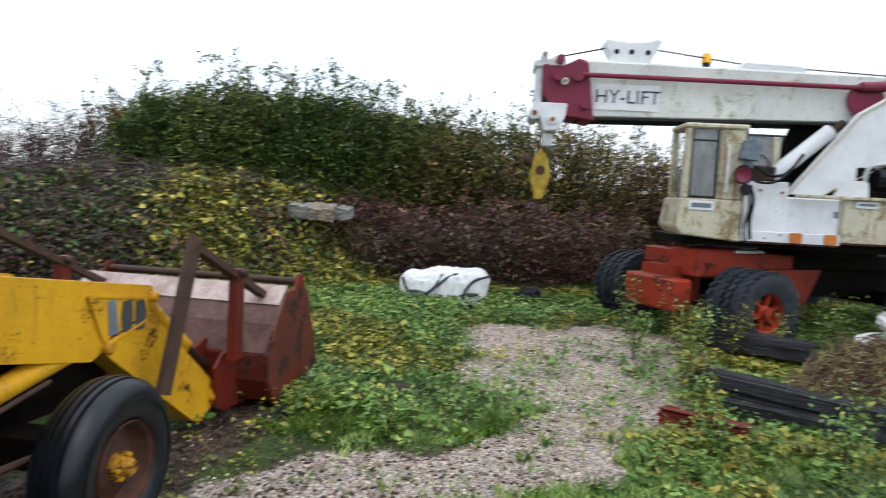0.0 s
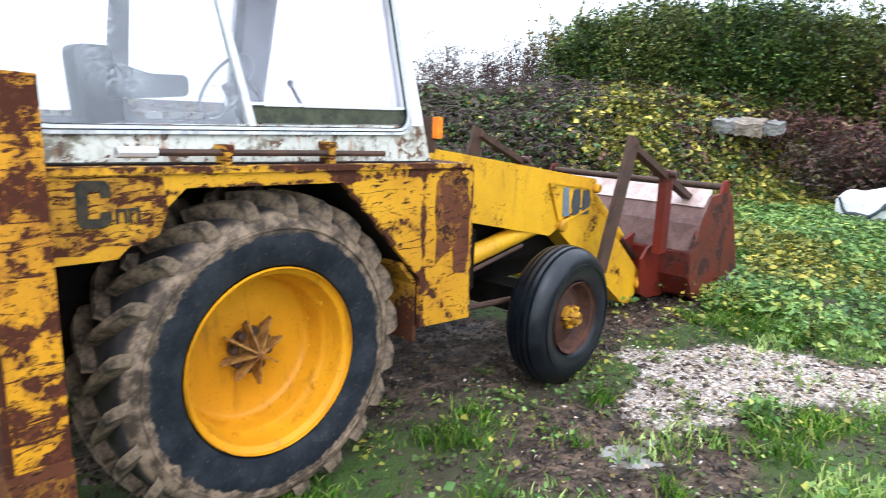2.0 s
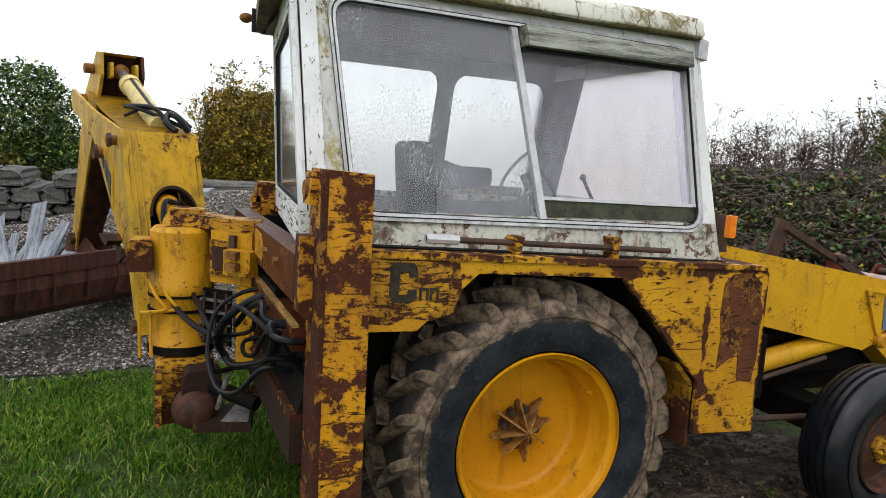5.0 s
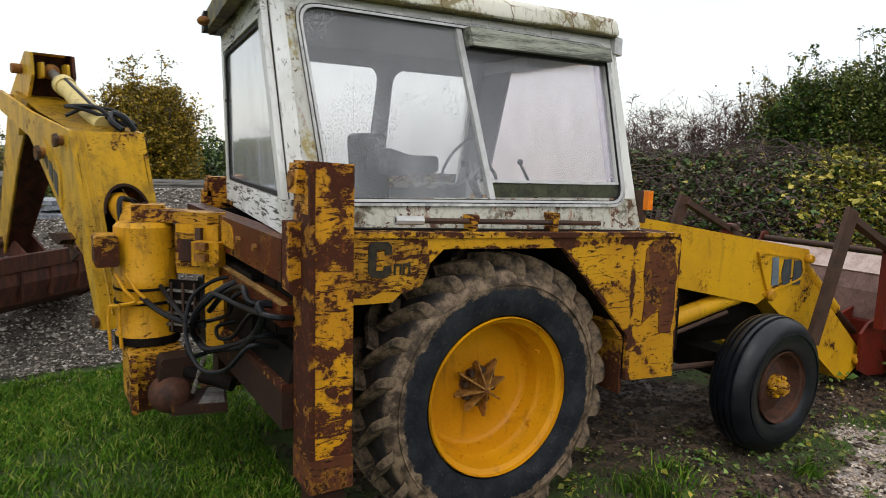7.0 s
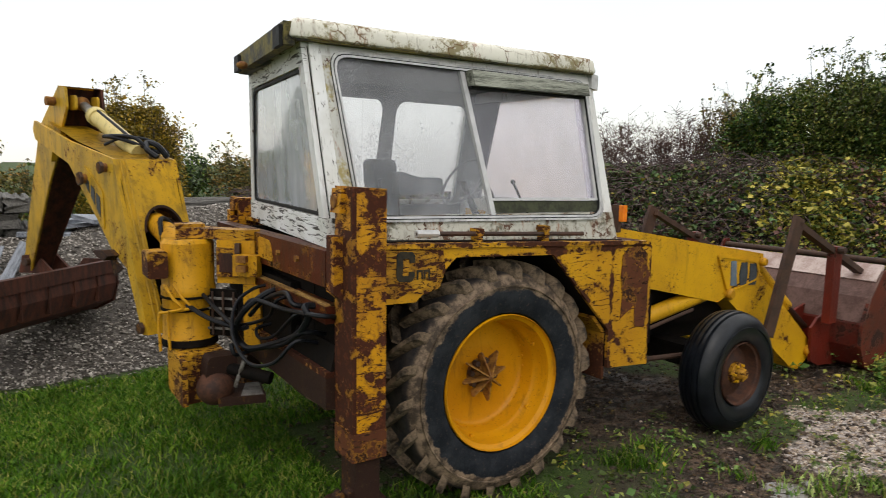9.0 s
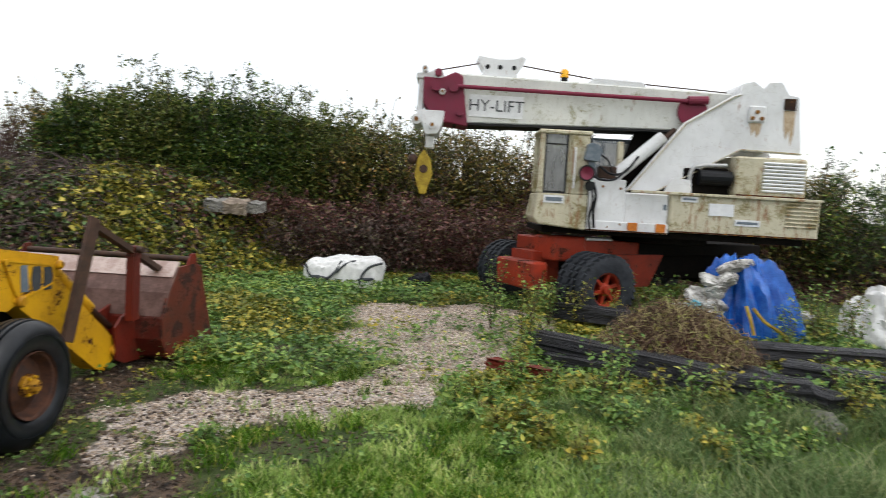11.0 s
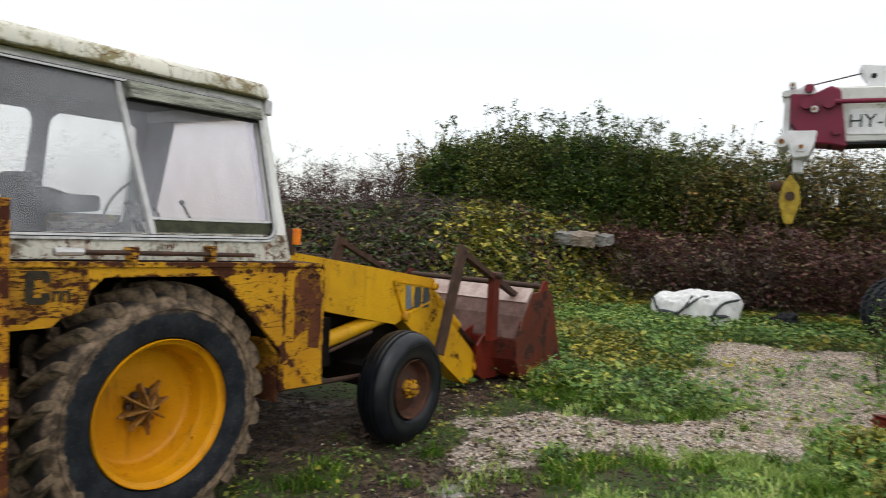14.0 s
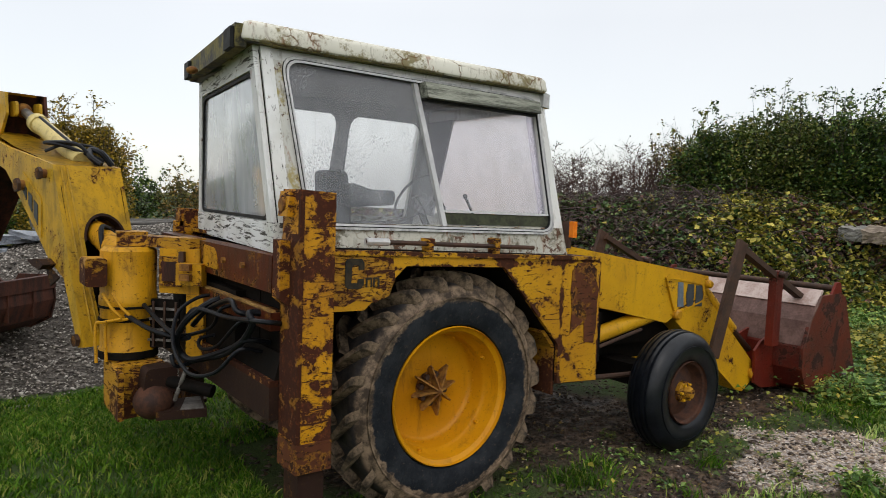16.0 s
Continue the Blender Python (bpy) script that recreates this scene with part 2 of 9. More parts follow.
# ---- materials ----
class Nodes:
    """A material's nodes, written as calls."""

    def __init__(self, name, rough=0.6, metal=0.0):
        self.m = bpy.data.materials.new(name)
        self.m.use_nodes = True
        self.t = self.m.node_tree
        self.b = self.t.nodes["Principled BSDF"]
        self.b.inputs["Roughness"].default_value = rough
        self.b.inputs["Metallic"].default_value = metal
        self.b.inputs["Specular IOR Level"].default_value = 0.3
        self.tc = self.t.nodes.new("ShaderNodeTexCoord").outputs["Object"]

    def put(self, sock, v):
        if hasattr(v, "links"):
            self.t.links.new(v, sock)
        elif isinstance(v, (tuple, list)) and len(v) == 3 and sock.type == "RGBA":
            sock.default_value = (*v, 1)
        else:
            sock.default_value = v

    def noise(self, scale, detail=4.0, rough=0.6, vec=None, dist=0.0):
        n = self.t.nodes.new("ShaderNodeTexNoise")
        for k, v in (("Scale", scale), ("Detail", detail), ("Roughness", rough), ("Distortion", dist)):
            n.inputs[k].default_value = v
        self.put(n.inputs["Vector"], self.tc if vec is None else vec)
        return n.outputs["Fac"]

    def voro(self, scale, vec=None, feature="F1", out="Distance"):
        n = self.t.nodes.new("ShaderNodeTexVoronoi")
        n.feature = feature
        n.inputs["Scale"].default_value = scale
        self.put(n.inputs["Vector"], self.tc if vec is None else vec)
        return n.outputs[out]

    def scaled(self, s, rot=(0, 0, 0)):
        n = self.t.nodes.new("ShaderNodeMapping")
        n.inputs["Scale"].default_value = s
        n.inputs["Rotation"].default_value = rot
        self.put(n.inputs["Vector"], self.tc)
        return n.outputs["Vector"]

    def step(self, v, a, b, lo=0.0, hi=1.0):
        n = self.t.nodes.new("ShaderNodeMapRange")
        n.interpolation_type = "SMOOTHSTEP"
        for k, x in zip(("Value", "From Min", "From Max", "To Min", "To Max"), (v, a, b, lo, hi)):
            self.put(n.inputs[k], x)
        return n.outputs["Result"]

    def mathn(self, op, a, b=0.0):
        n = self.t.nodes.new("ShaderNodeMath")
        n.operation = op
        self.put(n.inputs[0], a)
        self.put(n.inputs[1], b)
        return n.outputs[0]

    def mix(self, f, a, b):
        n = self.t.nodes.new("ShaderNodeMix")
        n.data_type = "RGBA"
        self.put(n.inputs[0], f)
        self.put(n.inputs[6], a)
        self.put(n.inputs[7], b)
        return n.outputs[2]

    def ramp(self, f, stops):
        n = self.t.nodes.new("ShaderNodeValToRGB")
        e = n.color_ramp.elements
        while len(e) < len(stops):
            e.new(0.5)
        for el, (p, c) in zip(e, stops):
            el.position, el.color = p, (*c, 1)
        self.put(n.inputs["Fac"], f)
        return n.outputs["Color"]

    def axis(self, k):
        n = self.t.nodes.new("ShaderNodeSeparateXYZ")
        self.put(n.inputs[0], self.tc)
        return n.outputs[k]

    def island(self):
        return self.t.nodes.new("ShaderNodeNewGeometry").outputs["Random Per Island"]

    def attr(self, name):
        n = self.t.nodes.new("ShaderNodeAttribute")
        n.attribute_name = name
        s = self.t.nodes.new("ShaderNodeSeparateColor")
        self.t.links.new(n.outputs["Color"], s.inputs[0])
        return s.outputs

    def bump(self, h, strength=0.3, dist=0.02):
        n = self.t.nodes.new("ShaderNodeBump")
        n.inputs["Strength"].default_value, n.inputs["Distance"].default_value = strength, dist
        self.put(n.inputs["Height"], h)
        self.t.links.new(n.outputs["Normal"], self.b.inputs["Normal"])

    def done(self, color, rough=None):
        self.put(self.b.inputs["Base Color"], color)
        if rough is not None:
            self.put(self.b.inputs["Roughness"], rough)
        return self.m


def paint(name, base, faded, rust_at=0.6, rust=(0.052, 0.016, 0.007), rust2=(0.155, 0.048, 0.012), grime=(0.075, 0.048, 0.016), grime_at=0.56, scratch=0.0, seed=0.0, rough=0.45, edges=(), size=3.4):
    """Old machine paint that has chipped to rust. A lower rust_at bares more metal; edges are lines (a, b, c, width) in the side view along which it has worn."""
    n = Nodes(name, rough)
    n.b.inputs["Specular IOR Level"].default_value = 0.22
    px, pz = n.axis(0), n.axis(2)
    shift = n.t.nodes.new("ShaderNodeMapping")
    shift.inputs["Location"].default_value = (seed, seed * 0.7, seed * 1.3)
    n.put(shift.inputs["Vector"], n.tc)
    n.tc = shift.outputs["Vector"]
    big = n.noise(size, 5, 0.62, dist=0.5)
    fine = n.noise(24, 6, 0.72)
    edge = n.mathn("ADD", n.mathn("MULTIPLY", big, 0.66), n.mathn("MULTIPLY", fine, 0.34))
    for a, b, c, w in edges:
        d = n.mathn("ABSOLUTE", n.mathn("ADD", n.mathn("ADD", n.mathn("MULTIPLY", px, a), n.mathn("MULTIPLY", pz, b)), c))
        edge = n.mathn("ADD", edge, n.step(d, 0.0, w, 0.13, 0.0))
    r = n.step(edge, rust_at, rust_at + 0.018)
    if scratch:
        lines = n.noise(7, 5, 0.7, n.scaled((1.0, 1.0, 5.0)), 1.3)
        r = n.mathn("MAXIMUM", r, n.step(lines, 0.60 - scratch * 0.1, 0.622 - scratch * 0.1))
    flakes = n.mathn("MULTIPLY", n.step(n.noise(42, 4, 0.65, n.scaled((1, 1, 1.8))), 0.60, 0.63), n.step(edge, rust_at - 0.12, rust_at - 0.03))
    r = n.mathn("MAXIMUM", r, flakes)
    tone = n.mix(n.step(n.noise(1.9, 4, 0.65), 0.35, 0.68), base, faded)
    streak = n.step(n.noise(5, 6, 0.7, n.scaled((2.6, 2.6, 0.6)), 0.4), grime_at, grime_at + 0.22)
    tone = n.mix(n.mathn("MULTIPLY", streak, 0.5), tone, grime)
    halo = n.step(edge, rust_at - 0.05, rust_at)
    tone = n.mix(n.mathn("MULTIPLY", halo, 0.45), tone, rust2)
    spots = n.step(n.noise(75, 4, 0.65), 0.60, 0.68)
    tone = n.mix(n.mathn("MULTIPLY", spots, 0.55), tone, grime)
    bare = n.mix(n.step(n.noise(34, 5, 0.72), 0.50, 0.74), rust, rust2)
    n.bump(n.mathn("SUBTRACT", n.mathn("MULTIPLY", fine, 0.3), r), 0.8, 0.008)
    return n.done(n.mix(r, tone, bare), n.step(r, 0, 1, rough, 0.85))


def plain(name, c1, c2, scale=8, rough=0.7, metal=0.0, bump=0.15, stretch=(1, 1, 1), fine=60, dist=0.01, gloss=0.3):
    n = Nodes(name, rough, metal)
    n.b.inputs["Specular IOR Level"].default_value = gloss
    v = n.scaled(stretch)
    f = n.noise(scale, 5, 0.65, v)
    g = n.noise(fine, 4, 0.6, v)
    k = n.mathn("ADD", n.mathn("MULTIPLY", f, 0.7), n.mathn("MULTIPLY", g, 0.3))
    n.bump(k, bump, dist)
    return n.done(n.mix(n.step(k, 0.36, 0.64), c1, c2), n.step(f, 0.3, 0.7, rough * 0.85, min(1.0, rough * 1.12)))


def leafy(name, stops, rough=0.42, deep=1.0, wet=0.22):
    """Wet leaves: each takes a colour of its own."""
    stops = [(p, tuple(v * deep for v in c)) for p, c in stops]
    n = Nodes(name, rough)
    c = n.ramp(n.island(), stops)
    # Noise darkens whole clumps, painting the shade inside foliage into leaf colour
    c = n.mix(n.step(n.noise(1.7, 4, 0.65), 0.40, 0.66, 0.0, 0.62), c, stops[0][1])
    tr = n.t.nodes.new("ShaderNodeBsdfTranslucent")
    mx = n.t.nodes.new("ShaderNodeMixShader")
    mx.inputs[0].default_value = 0.16
    out = n.t.nodes["Material Output"]
    n.t.links.new(c, tr.inputs["Color"])
    n.t.links.new(n.b.outputs[0], mx.inputs[1])
    n.t.links.new(tr.outputs[0], mx.inputs[2])
    n.t.links.new(mx.outputs[0], out.inputs["Surface"])
    n.b.inputs["Specular IOR Level"].default_value = wet
    return n.done(c)



M_fender = paint("fender_paint", (0.60, 0.305, 0.010), (0.47, 0.22, 0.010), 0.607, scratch=0.06, seed=1.0, size=5.5, edges=((0.0365, 1.0, -1.425, 0.05), (0.722, 0.692, -1.169, 0.045), (0.0, 1.0, -1.358, 0.03), (1.0, 0.0, -0.80, 0.03), (1.0, 0.0, -1.14, 0.02)))
M_leg = paint("leg_paint", (0.60, 0.275, 0.008), (0.43, 0.185, 0.010), 0.517, scratch=0.45, seed=15.7, rust=(0.058, 0.016, 0.007), rust2=(0.185, 0.054, 0.016), size=7.5)
M_boom = paint("boom_paint", (0.58, 0.325, 0.012), (0.42, 0.255, 0.022), 0.61, seed=7.7, grime=(0.07, 0.05, 0.018), grime_at=0.43)
M_king = paint("kingpost_paint", (0.60, 0.295, 0.008), (0.46, 0.22, 0.010), 0.60, seed=2.4, grime=(0.035, 0.025, 0.012), grime_at=0.46)
M_arm = paint("arm_paint", (0.64, 0.345, 0.008), (0.52, 0.27, 0.012), 0.615, seed=9.1, grime_at=0.54)
M_rim = paint("rim_paint", (0.62, 0.275, 0.004), (0.52, 0.215, 0.004), 0.74, seed=5.5, rough=0.35, grime=(0.16, 0.07, 0.012), grime_at=0.50)
M_rusty = paint("rusty_frame", (0.030, 0.012, 0.007), (0.018, 0.008, 0.006), 0.60, rust=(0.012, 0.007, 0.006), rust2=(0.24, 0.105, 0.010), seed=3.1, rough=0.7)
M_panel = paint("rusty_panel", (0.52, 0.26, 0.014), (0.34, 0.16, 0.014), 0.525, scratch=0.55, seed=11.0)
M_redbeam = paint("red_brown_beam", (0.092, 0.016, 0.005), (0.042, 0.009, 0.004), 0.575, rust=(0.016, 0.007, 0.005), rust2=(0.36, 0.165, 0.012), seed=8.1, rough=0.42, size=6, grime=(0.010, 0.005, 0.003), grime_at=0.42)
M_worn = plain("worn_ochre_edge", (0.09, 0.035, 0.012), (0.42, 0.25, 0.07), 18, 0.6, stretch=(1, 0.6, 3))
M_cream = paint("faded_cream", (0.62, 0.50, 0.20), (0.50, 0.40, 0.14), 0.66, seed=13.0, grime_at=0.5)
M_strip = paint("rusty_strip", (0.36, 0.165, 0.012), (0.13, 0.05, 0.012), 0.44, seed=17.0, rust=(0.044, 0.012, 0.005), rust2=(0.145, 0.040, 0.011), size=9)
M_rusthub = plain("rusted_hub", (0.12, 0.045, 0.012), (0.30, 0.14, 0.028), 22, 0.85)
M_fin = plain("rusty_fin", (0.13, 0.05, 0.014), (0.40, 0.20, 0.04), 24, 0.8)
M_rustrim = plain("rusted_rim", (0.028, 0.012, 0.008), (0.085, 0.034, 0.018), 14, 0.75)
M_bucket = paint("bucket_red", (0.150, 0.017, 0.008), (0.085, 0.014, 0.009), 0.575, rust=(0.042, 0.014, 0.009), rust2=(0.13, 0.036, 0.020), grime=(0.03, 0.011, 0.008), seed=6.3, rough=0.5)
M_bucketend = paint("bucket_end", (0.135, 0.025, 0.012), (0.080, 0.021, 0.013), 0.535, rust=(0.036, 0.015, 0.011), rust2=(0.085, 0.040, 0.028), grime=(0.03, 0.014, 0.010), seed=4.9, rough=0.6)
M_bucketback = plain("worn_steel", (0.075, 0.036, 0.028), (0.165, 0.095, 0.078), 6, 0.6)
M_darksteel = plain("dark_brown_steel", (0.035, 0.02, 0.014), (0.075, 0.04, 0.026), 10, 0.7)
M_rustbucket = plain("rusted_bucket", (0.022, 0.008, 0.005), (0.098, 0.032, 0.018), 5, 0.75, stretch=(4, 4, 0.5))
# Near-black for dark parts; recesses take it as painted shade
M_black = plain("near_black", (0.003, 0.0028, 0.0025), (0.012, 0.009, 0.007), 12, 0.75, gloss=0.08)
M_hose = plain("hose_rubber", (0.003, 0.0035, 0.005), (0.009, 0.010, 0.013), 20, 0.42, gloss=0.2)
M_chrome = plain("dull_steel", (0.35, 0.34, 0.32), (0.5, 0.49, 0.46), 20, 0.35, 0.8)


def make_glass(name, milk, tint, gloss=0.12, rough=0.08, through=0.6, rain=0.0):
    """Old scratched window sheet: clear, with a milky film and wet streaks."""
    m = bpy.data.materials.new(name)
    m.use_nodes = True
    t = m.node_tree
    t.nodes.clear()
    out = t.nodes.new("ShaderNodeOutputMaterial")
    tc = t.nodes.new("ShaderNodeTexCoord")
    mp = t.nodes.new("ShaderNodeMapping")
    mp.inputs["Scale"].default_value = (3, 3, 1.2)
    ns = t.nodes.new("ShaderNodeTexNoise")
    ns.inputs["Scale"].default_value, ns.inputs["Detail"].default_value = 2.2, 5
    mr = t.nodes.new("ShaderNodeMapRange")
    mr.inputs["From Min"].default_value, mr.inputs["From Max"].default_value = 0.3, 0.75
    mr.inputs["To Min"].default_value, mr.inputs["To Max"].default_value = milk * 0.6, milk * 1.5
    tr = t.nodes.new("ShaderNodeBsdfTransparent")
    tr.inputs["Color"].default_value = (*tint, 1)
    df = t.nodes.new("ShaderNodeBsdfDiffuse")
    df.inputs["Color"].default_value = (0.72, 0.74, 0.78, 1)
    tl = t.nodes.new("ShaderNodeBsdfTranslucent")
    tl.inputs["Color"].default_value = (0.88, 0.89, 0.92, 1)
    ad = t.nodes.new("ShaderNodeMixShader")
    ad.inputs[0].default_value = through
    gl = t.nodes.new("ShaderNodeBsdfGlossy")
    gl.inputs["Roughness"].default_value = rough
    m1, m2 = t.nodes.new("ShaderNodeMixShader"), t.nodes.new("ShaderNodeMixShader")
    fr = t.nodes.new("ShaderNodeLayerWeight")
    fr.inputs["Blend"].default_value = 0.5
    pw = t.nodes.new("ShaderNodeMath")
    pw.operation = "POWER"
    pw.inputs[1].default_value = 4.0
    mu = t.nodes.new("ShaderNodeMath")
    mu.operation = "ADD"
    mu.inputs[1].default_value = gloss + 0.03
    L = t.links.new
    L(tc.outputs["Object"], mp.inputs["Vector"])
    L(mp.outputs["Vector"], ns.inputs["Vector"])
    L(ns.outputs["Fac"], mr.inputs["Value"])
    run = t.nodes.new("ShaderNodeMapping")
    run.inputs["Scale"].default_value = (1.0, 1.0, 0.55)
    drops, where = t.nodes.new("ShaderNodeTexNoise"), t.nodes.new("ShaderNodeTexNoise")
    drops.inputs["Scale"].default_value, drops.inputs["Detail"].default_value = 150.0, 2.0
    where.inputs["Scale"].default_value, where.inputs["Detail"].default_value = 3.4, 3.0
    spot, zone = t.nodes.new("ShaderNodeMapRange"), t.nodes.new("ShaderNodeMapRange")
    for node, a, b, hi in ((spot, 0.56, 0.66, rain), (zone, 0.46, 0.60, 1.0)):
        node.inputs["From Min"].default_value, node.inputs["From Max"].default_value, node.inputs["To Max"].default_value = a, b, hi
    wet = t.nodes.new("ShaderNodeMath")
    wet.operation = "MULTIPLY_ADD"
    L(tc.outputs["Object"], run.inputs["Vector"])
    L(run.outputs["Vector"], drops.inputs["Vector"])
    L(tc.outputs["Object"], where.inputs["Vector"])
    L(drops.outputs["Fac"], spot.inputs["Value"])
    L(where.outputs["Fac"], zone.inputs["Value"])
    L(spot.outputs["Result"], wet.inputs[0])
    L(zone.outputs["Result"], wet.inputs[1])
    L(mr.outputs["Result"], wet.inputs[2])
    L(df.outputs[0], ad.inputs[1])
    L(tl.outputs[0], ad.inputs[2])
    L(wet.outputs[0], m1.inputs[0])
    L(tr.outputs[0], m1.inputs[1])
    L(ad.outputs[0], m1.inputs[2])
    L(fr.outputs["Facing"], pw.inputs[0])
    L(pw.outputs[0], mu.inputs[0])
    L(mu.outputs[0], m2.inputs[0])
    L(m1.outputs[0], m2.inputs[1])
    L(gl.outputs[0], m2.inputs[2])
    L(m2.outputs[0], out.inputs["Surface"])
    return m


def make_tinted(name):
    return make_glass(name, 0.16, (0.30, 0.31, 0.28), 0.05, 0.1, 0.2)


def make_reartyre():
    """Black sidewall with a ragged ring of dried mud towards the tread."""
    n = Nodes("muddy_tyre", 0.65)
    n.b.inputs["Specular IOR Level"].default_value = 0.22
    x, z = n.axis(0), n.mathn("SUBTRACT", n.axis(2), 0.68)
    r = n.mathn("SQRT", n.mathn("ADD", n.mathn("MULTIPLY", x, x), n.mathn("MULTIPLY", z, z)))
    f, g = n.noise(9, 5, 0.65), n.noise(55, 4, 0.65)
    black = n.mix(n.step(f, 0.35, 0.7), (0.006, 0.008, 0.012), (0.022, 0.025, 0.030))
    mud = n.mix(n.step(n.noise(13, 5, 0.7), 0.36, 0.64), (0.050, 0.036, 0.025), (0.270, 0.192, 0.128))
    k = n.step(n.mathn("ADD", r, n.mathn("MULTIPLY", n.mathn("SUBTRACT", n.noise(16, 5, 0.7), 0.5), 0.09)), 0.530, 0.545)
    # Mud ends past the shoulder; black there paints the deep shade between bars
    k = n.mathn("MULTIPLY", k, n.step(r, 0.612, 0.630, 1.0, 0.12))
    thin = n.mathn("MULTIPLY", n.step(g, 0.56, 0.72), 0.22)
    c = n.mix(n.mathn("MAXIMUM", k, thin), black, mud)
    n.bump(n.mathn("ADD", g, n.mathn("MULTIPLY", k, 0.6)), 0.4, 0.006)
    return n.done(c)


M_reartyre = make_reartyre()
M_tread = plain("muddy_tread", (0.020, 0.015, 0.010), (0.250, 0.178, 0.116), 9, 0.92, bump=0.8)


def make_white(name, base, moss, amount, seed, peel=0.7, cracks=0.0, low=None, rusty=0.0, streaks=0.5):
    """White paint with algae, lichen, cracks and flaking; low is a height band where moss clings."""
    n = Nodes(name, 0.55)
    pz = n.axis(2)
    m = n.t.nodes.new("ShaderNodeMapping")
    m.inputs["Location"].default_value = (seed, seed, seed)
    n.put(m.inputs["Vector"], n.tc)
    n.tc = m.outputs["Vector"]
    a = n.noise(2.8, 6, 0.7, dist=0.7)
    f = n.noise(30, 5, 0.72)
    k = n.mathn("ADD", n.mathn("MULTIPLY", a, 0.66), n.mathn("MULTIPLY", f, 0.34))
    if low:
        k = n.mathn("ADD", k, n.step(pz, low[0], low[1], 0.17, 0.0))
    c = n.mix(n.step(n.noise(1.5, 4), 0.3, 0.7), base, tuple(v * 0.82 for v in base))
    c = n.mix(n.mathn("MULTIPLY", n.step(k, amount, amount + 0.09), 0.85), c, moss)
    st = n.step(n.noise(8, 5, 0.65, n.scaled((6, 6, 0.5))), 0.54, 0.70)
    c = n.mix(n.mathn("MULTIPLY", st, streaks), c, (0.17, 0.14, 0.085))
    if rusty:
        drip = n.step(n.noise(5, 5, 0.7, n.scaled((3.0, 3.0, 0.6))), 0.66 - rusty * 0.1, 0.74 - rusty * 0.1)
        c = n.mix(n.mathn("MULTIPLY", drip, 0.7), c, (0.24, 0.09, 0.03))
    if cracks:
        warp = n.t.nodes.new("ShaderNodeTexNoise")
        warp.inputs["Scale"].default_value = 7.0
        n.put(warp.inputs["Vector"], n.tc)
        bend = n.t.nodes.new("ShaderNodeVectorMath")
        bend.operation = "MULTIPLY_ADD"
        n.put(bend.inputs[0], warp.outputs["Color"])
        bend.inputs[1].default_value = (0.22, 0.22, 0.22)
        n.put(bend.inputs[2], n.tc)
        line = n.step(n.voro(6.5, bend.outputs[0], "DISTANCE_TO_EDGE"), 0.0, 0.045, 1.0, 0.0)
        line = n.mathn("MULTIPLY", line, n.step(n.noise(2.2, 4), 0.43, 0.53))
        c = n.mix(n.mathn("MULTIPLY", line, cracks), c, (0.14, 0.075, 0.02))
    p = n.step(n.noise(16, 6, 0.75), peel, peel + 0.02)
    c = n.mix(p, c, (0.10, 0.05, 0.027))
    n.bump(n.mathn("SUBTRACT", n.mathn("MULTIPLY", f, 0.4), p), 0.4, 0.005)
    return n.done(c)


M_white = make_white("cab_white", (0.74, 0.74, 0.71), (0.22, 0.22, 0.09), 0.60, 0.3, 0.70)
M_roof = make_white("roof_white", (0.74, 0.72, 0.62), (0.17, 0.13, 0.022), 0.508, 2.3, 0.66, 1.0, (2.385, 2.428), 0.6)
M_cabband = make_white("cab_band", (0.56, 0.55, 0.47), (0.060, 0.052, 0.020), 0.478, 5.3, 0.55, 0.4, None, 1.0)
M_wood = make_white("flaking_wood", (0.74, 0.745, 0.73), (0.22, 0.18, 0.09), 0.60, 4.0, 0.64, 0.12, None, 0.5, 0.3)
M_crane = make_white("crane_white", (0.77, 0.78, 0.79), (0.34, 0.28, 0.16), 0.610, 8.3, 0.675, 0.15, None, 0.35, 0.15)
M_cranegreen = make_white("crane_cream", (0.57, 0.53, 0.39), (0.19, 0.155, 0.05), 0.505, 6.1, 0.63, 0.2, None, 1.2, 0.4)
M_craneboom = make_white("crane_boom", (0.66, 0.67, 0.63), (0.26, 0.25, 0.13), 0.530, 1.9, 0.66, 0.1, None, 0.3, 0.2)
M_stain = plain("rust_stain", (0.30, 0.19, 0.10), (0.62, 0.52, 0.38), 14, 0.8, stretch=(5, 1, 0.6), bump=0.1)
M_maroon = paint("maroon_paint", (0.20, 0.022, 0.05), (0.17, 0.03, 0.055), 0.72, seed=1.7)
M_cranered = paint("crane_red", (0.34, 0.036, 0.014), (0.22, 0.03, 0.015), 0.58, rust=(0.06, 0.016, 0.01), rust2=(0.14, 0.036, 0.016), grime=(0.07, 0.022, 0.015), seed=3.3)
M_beacon = plain("beacon_lens", (0.80, 0.36, 0.01), (0.9, 0.48, 0.02), 20, 0.25, bump=0.05)
M_cabglass = make_tinted("dark_cab_window")
M_lip = plain("worn_bright_steel", (0.30, 0.20, 0.17), (0.52, 0.42, 0.38), 5, 0.5)
M_cranetyre = plain("crane_tyre", (0.009, 0.011, 0.015), (0.036, 0.041, 0.050), 9, 0.7, bump=0.3)
M_lamp = plain("faded_lens", (0.42, 0.12, 0.015), (0.60, 0.20, 0.03), 20, 0.4, bump=0.05)
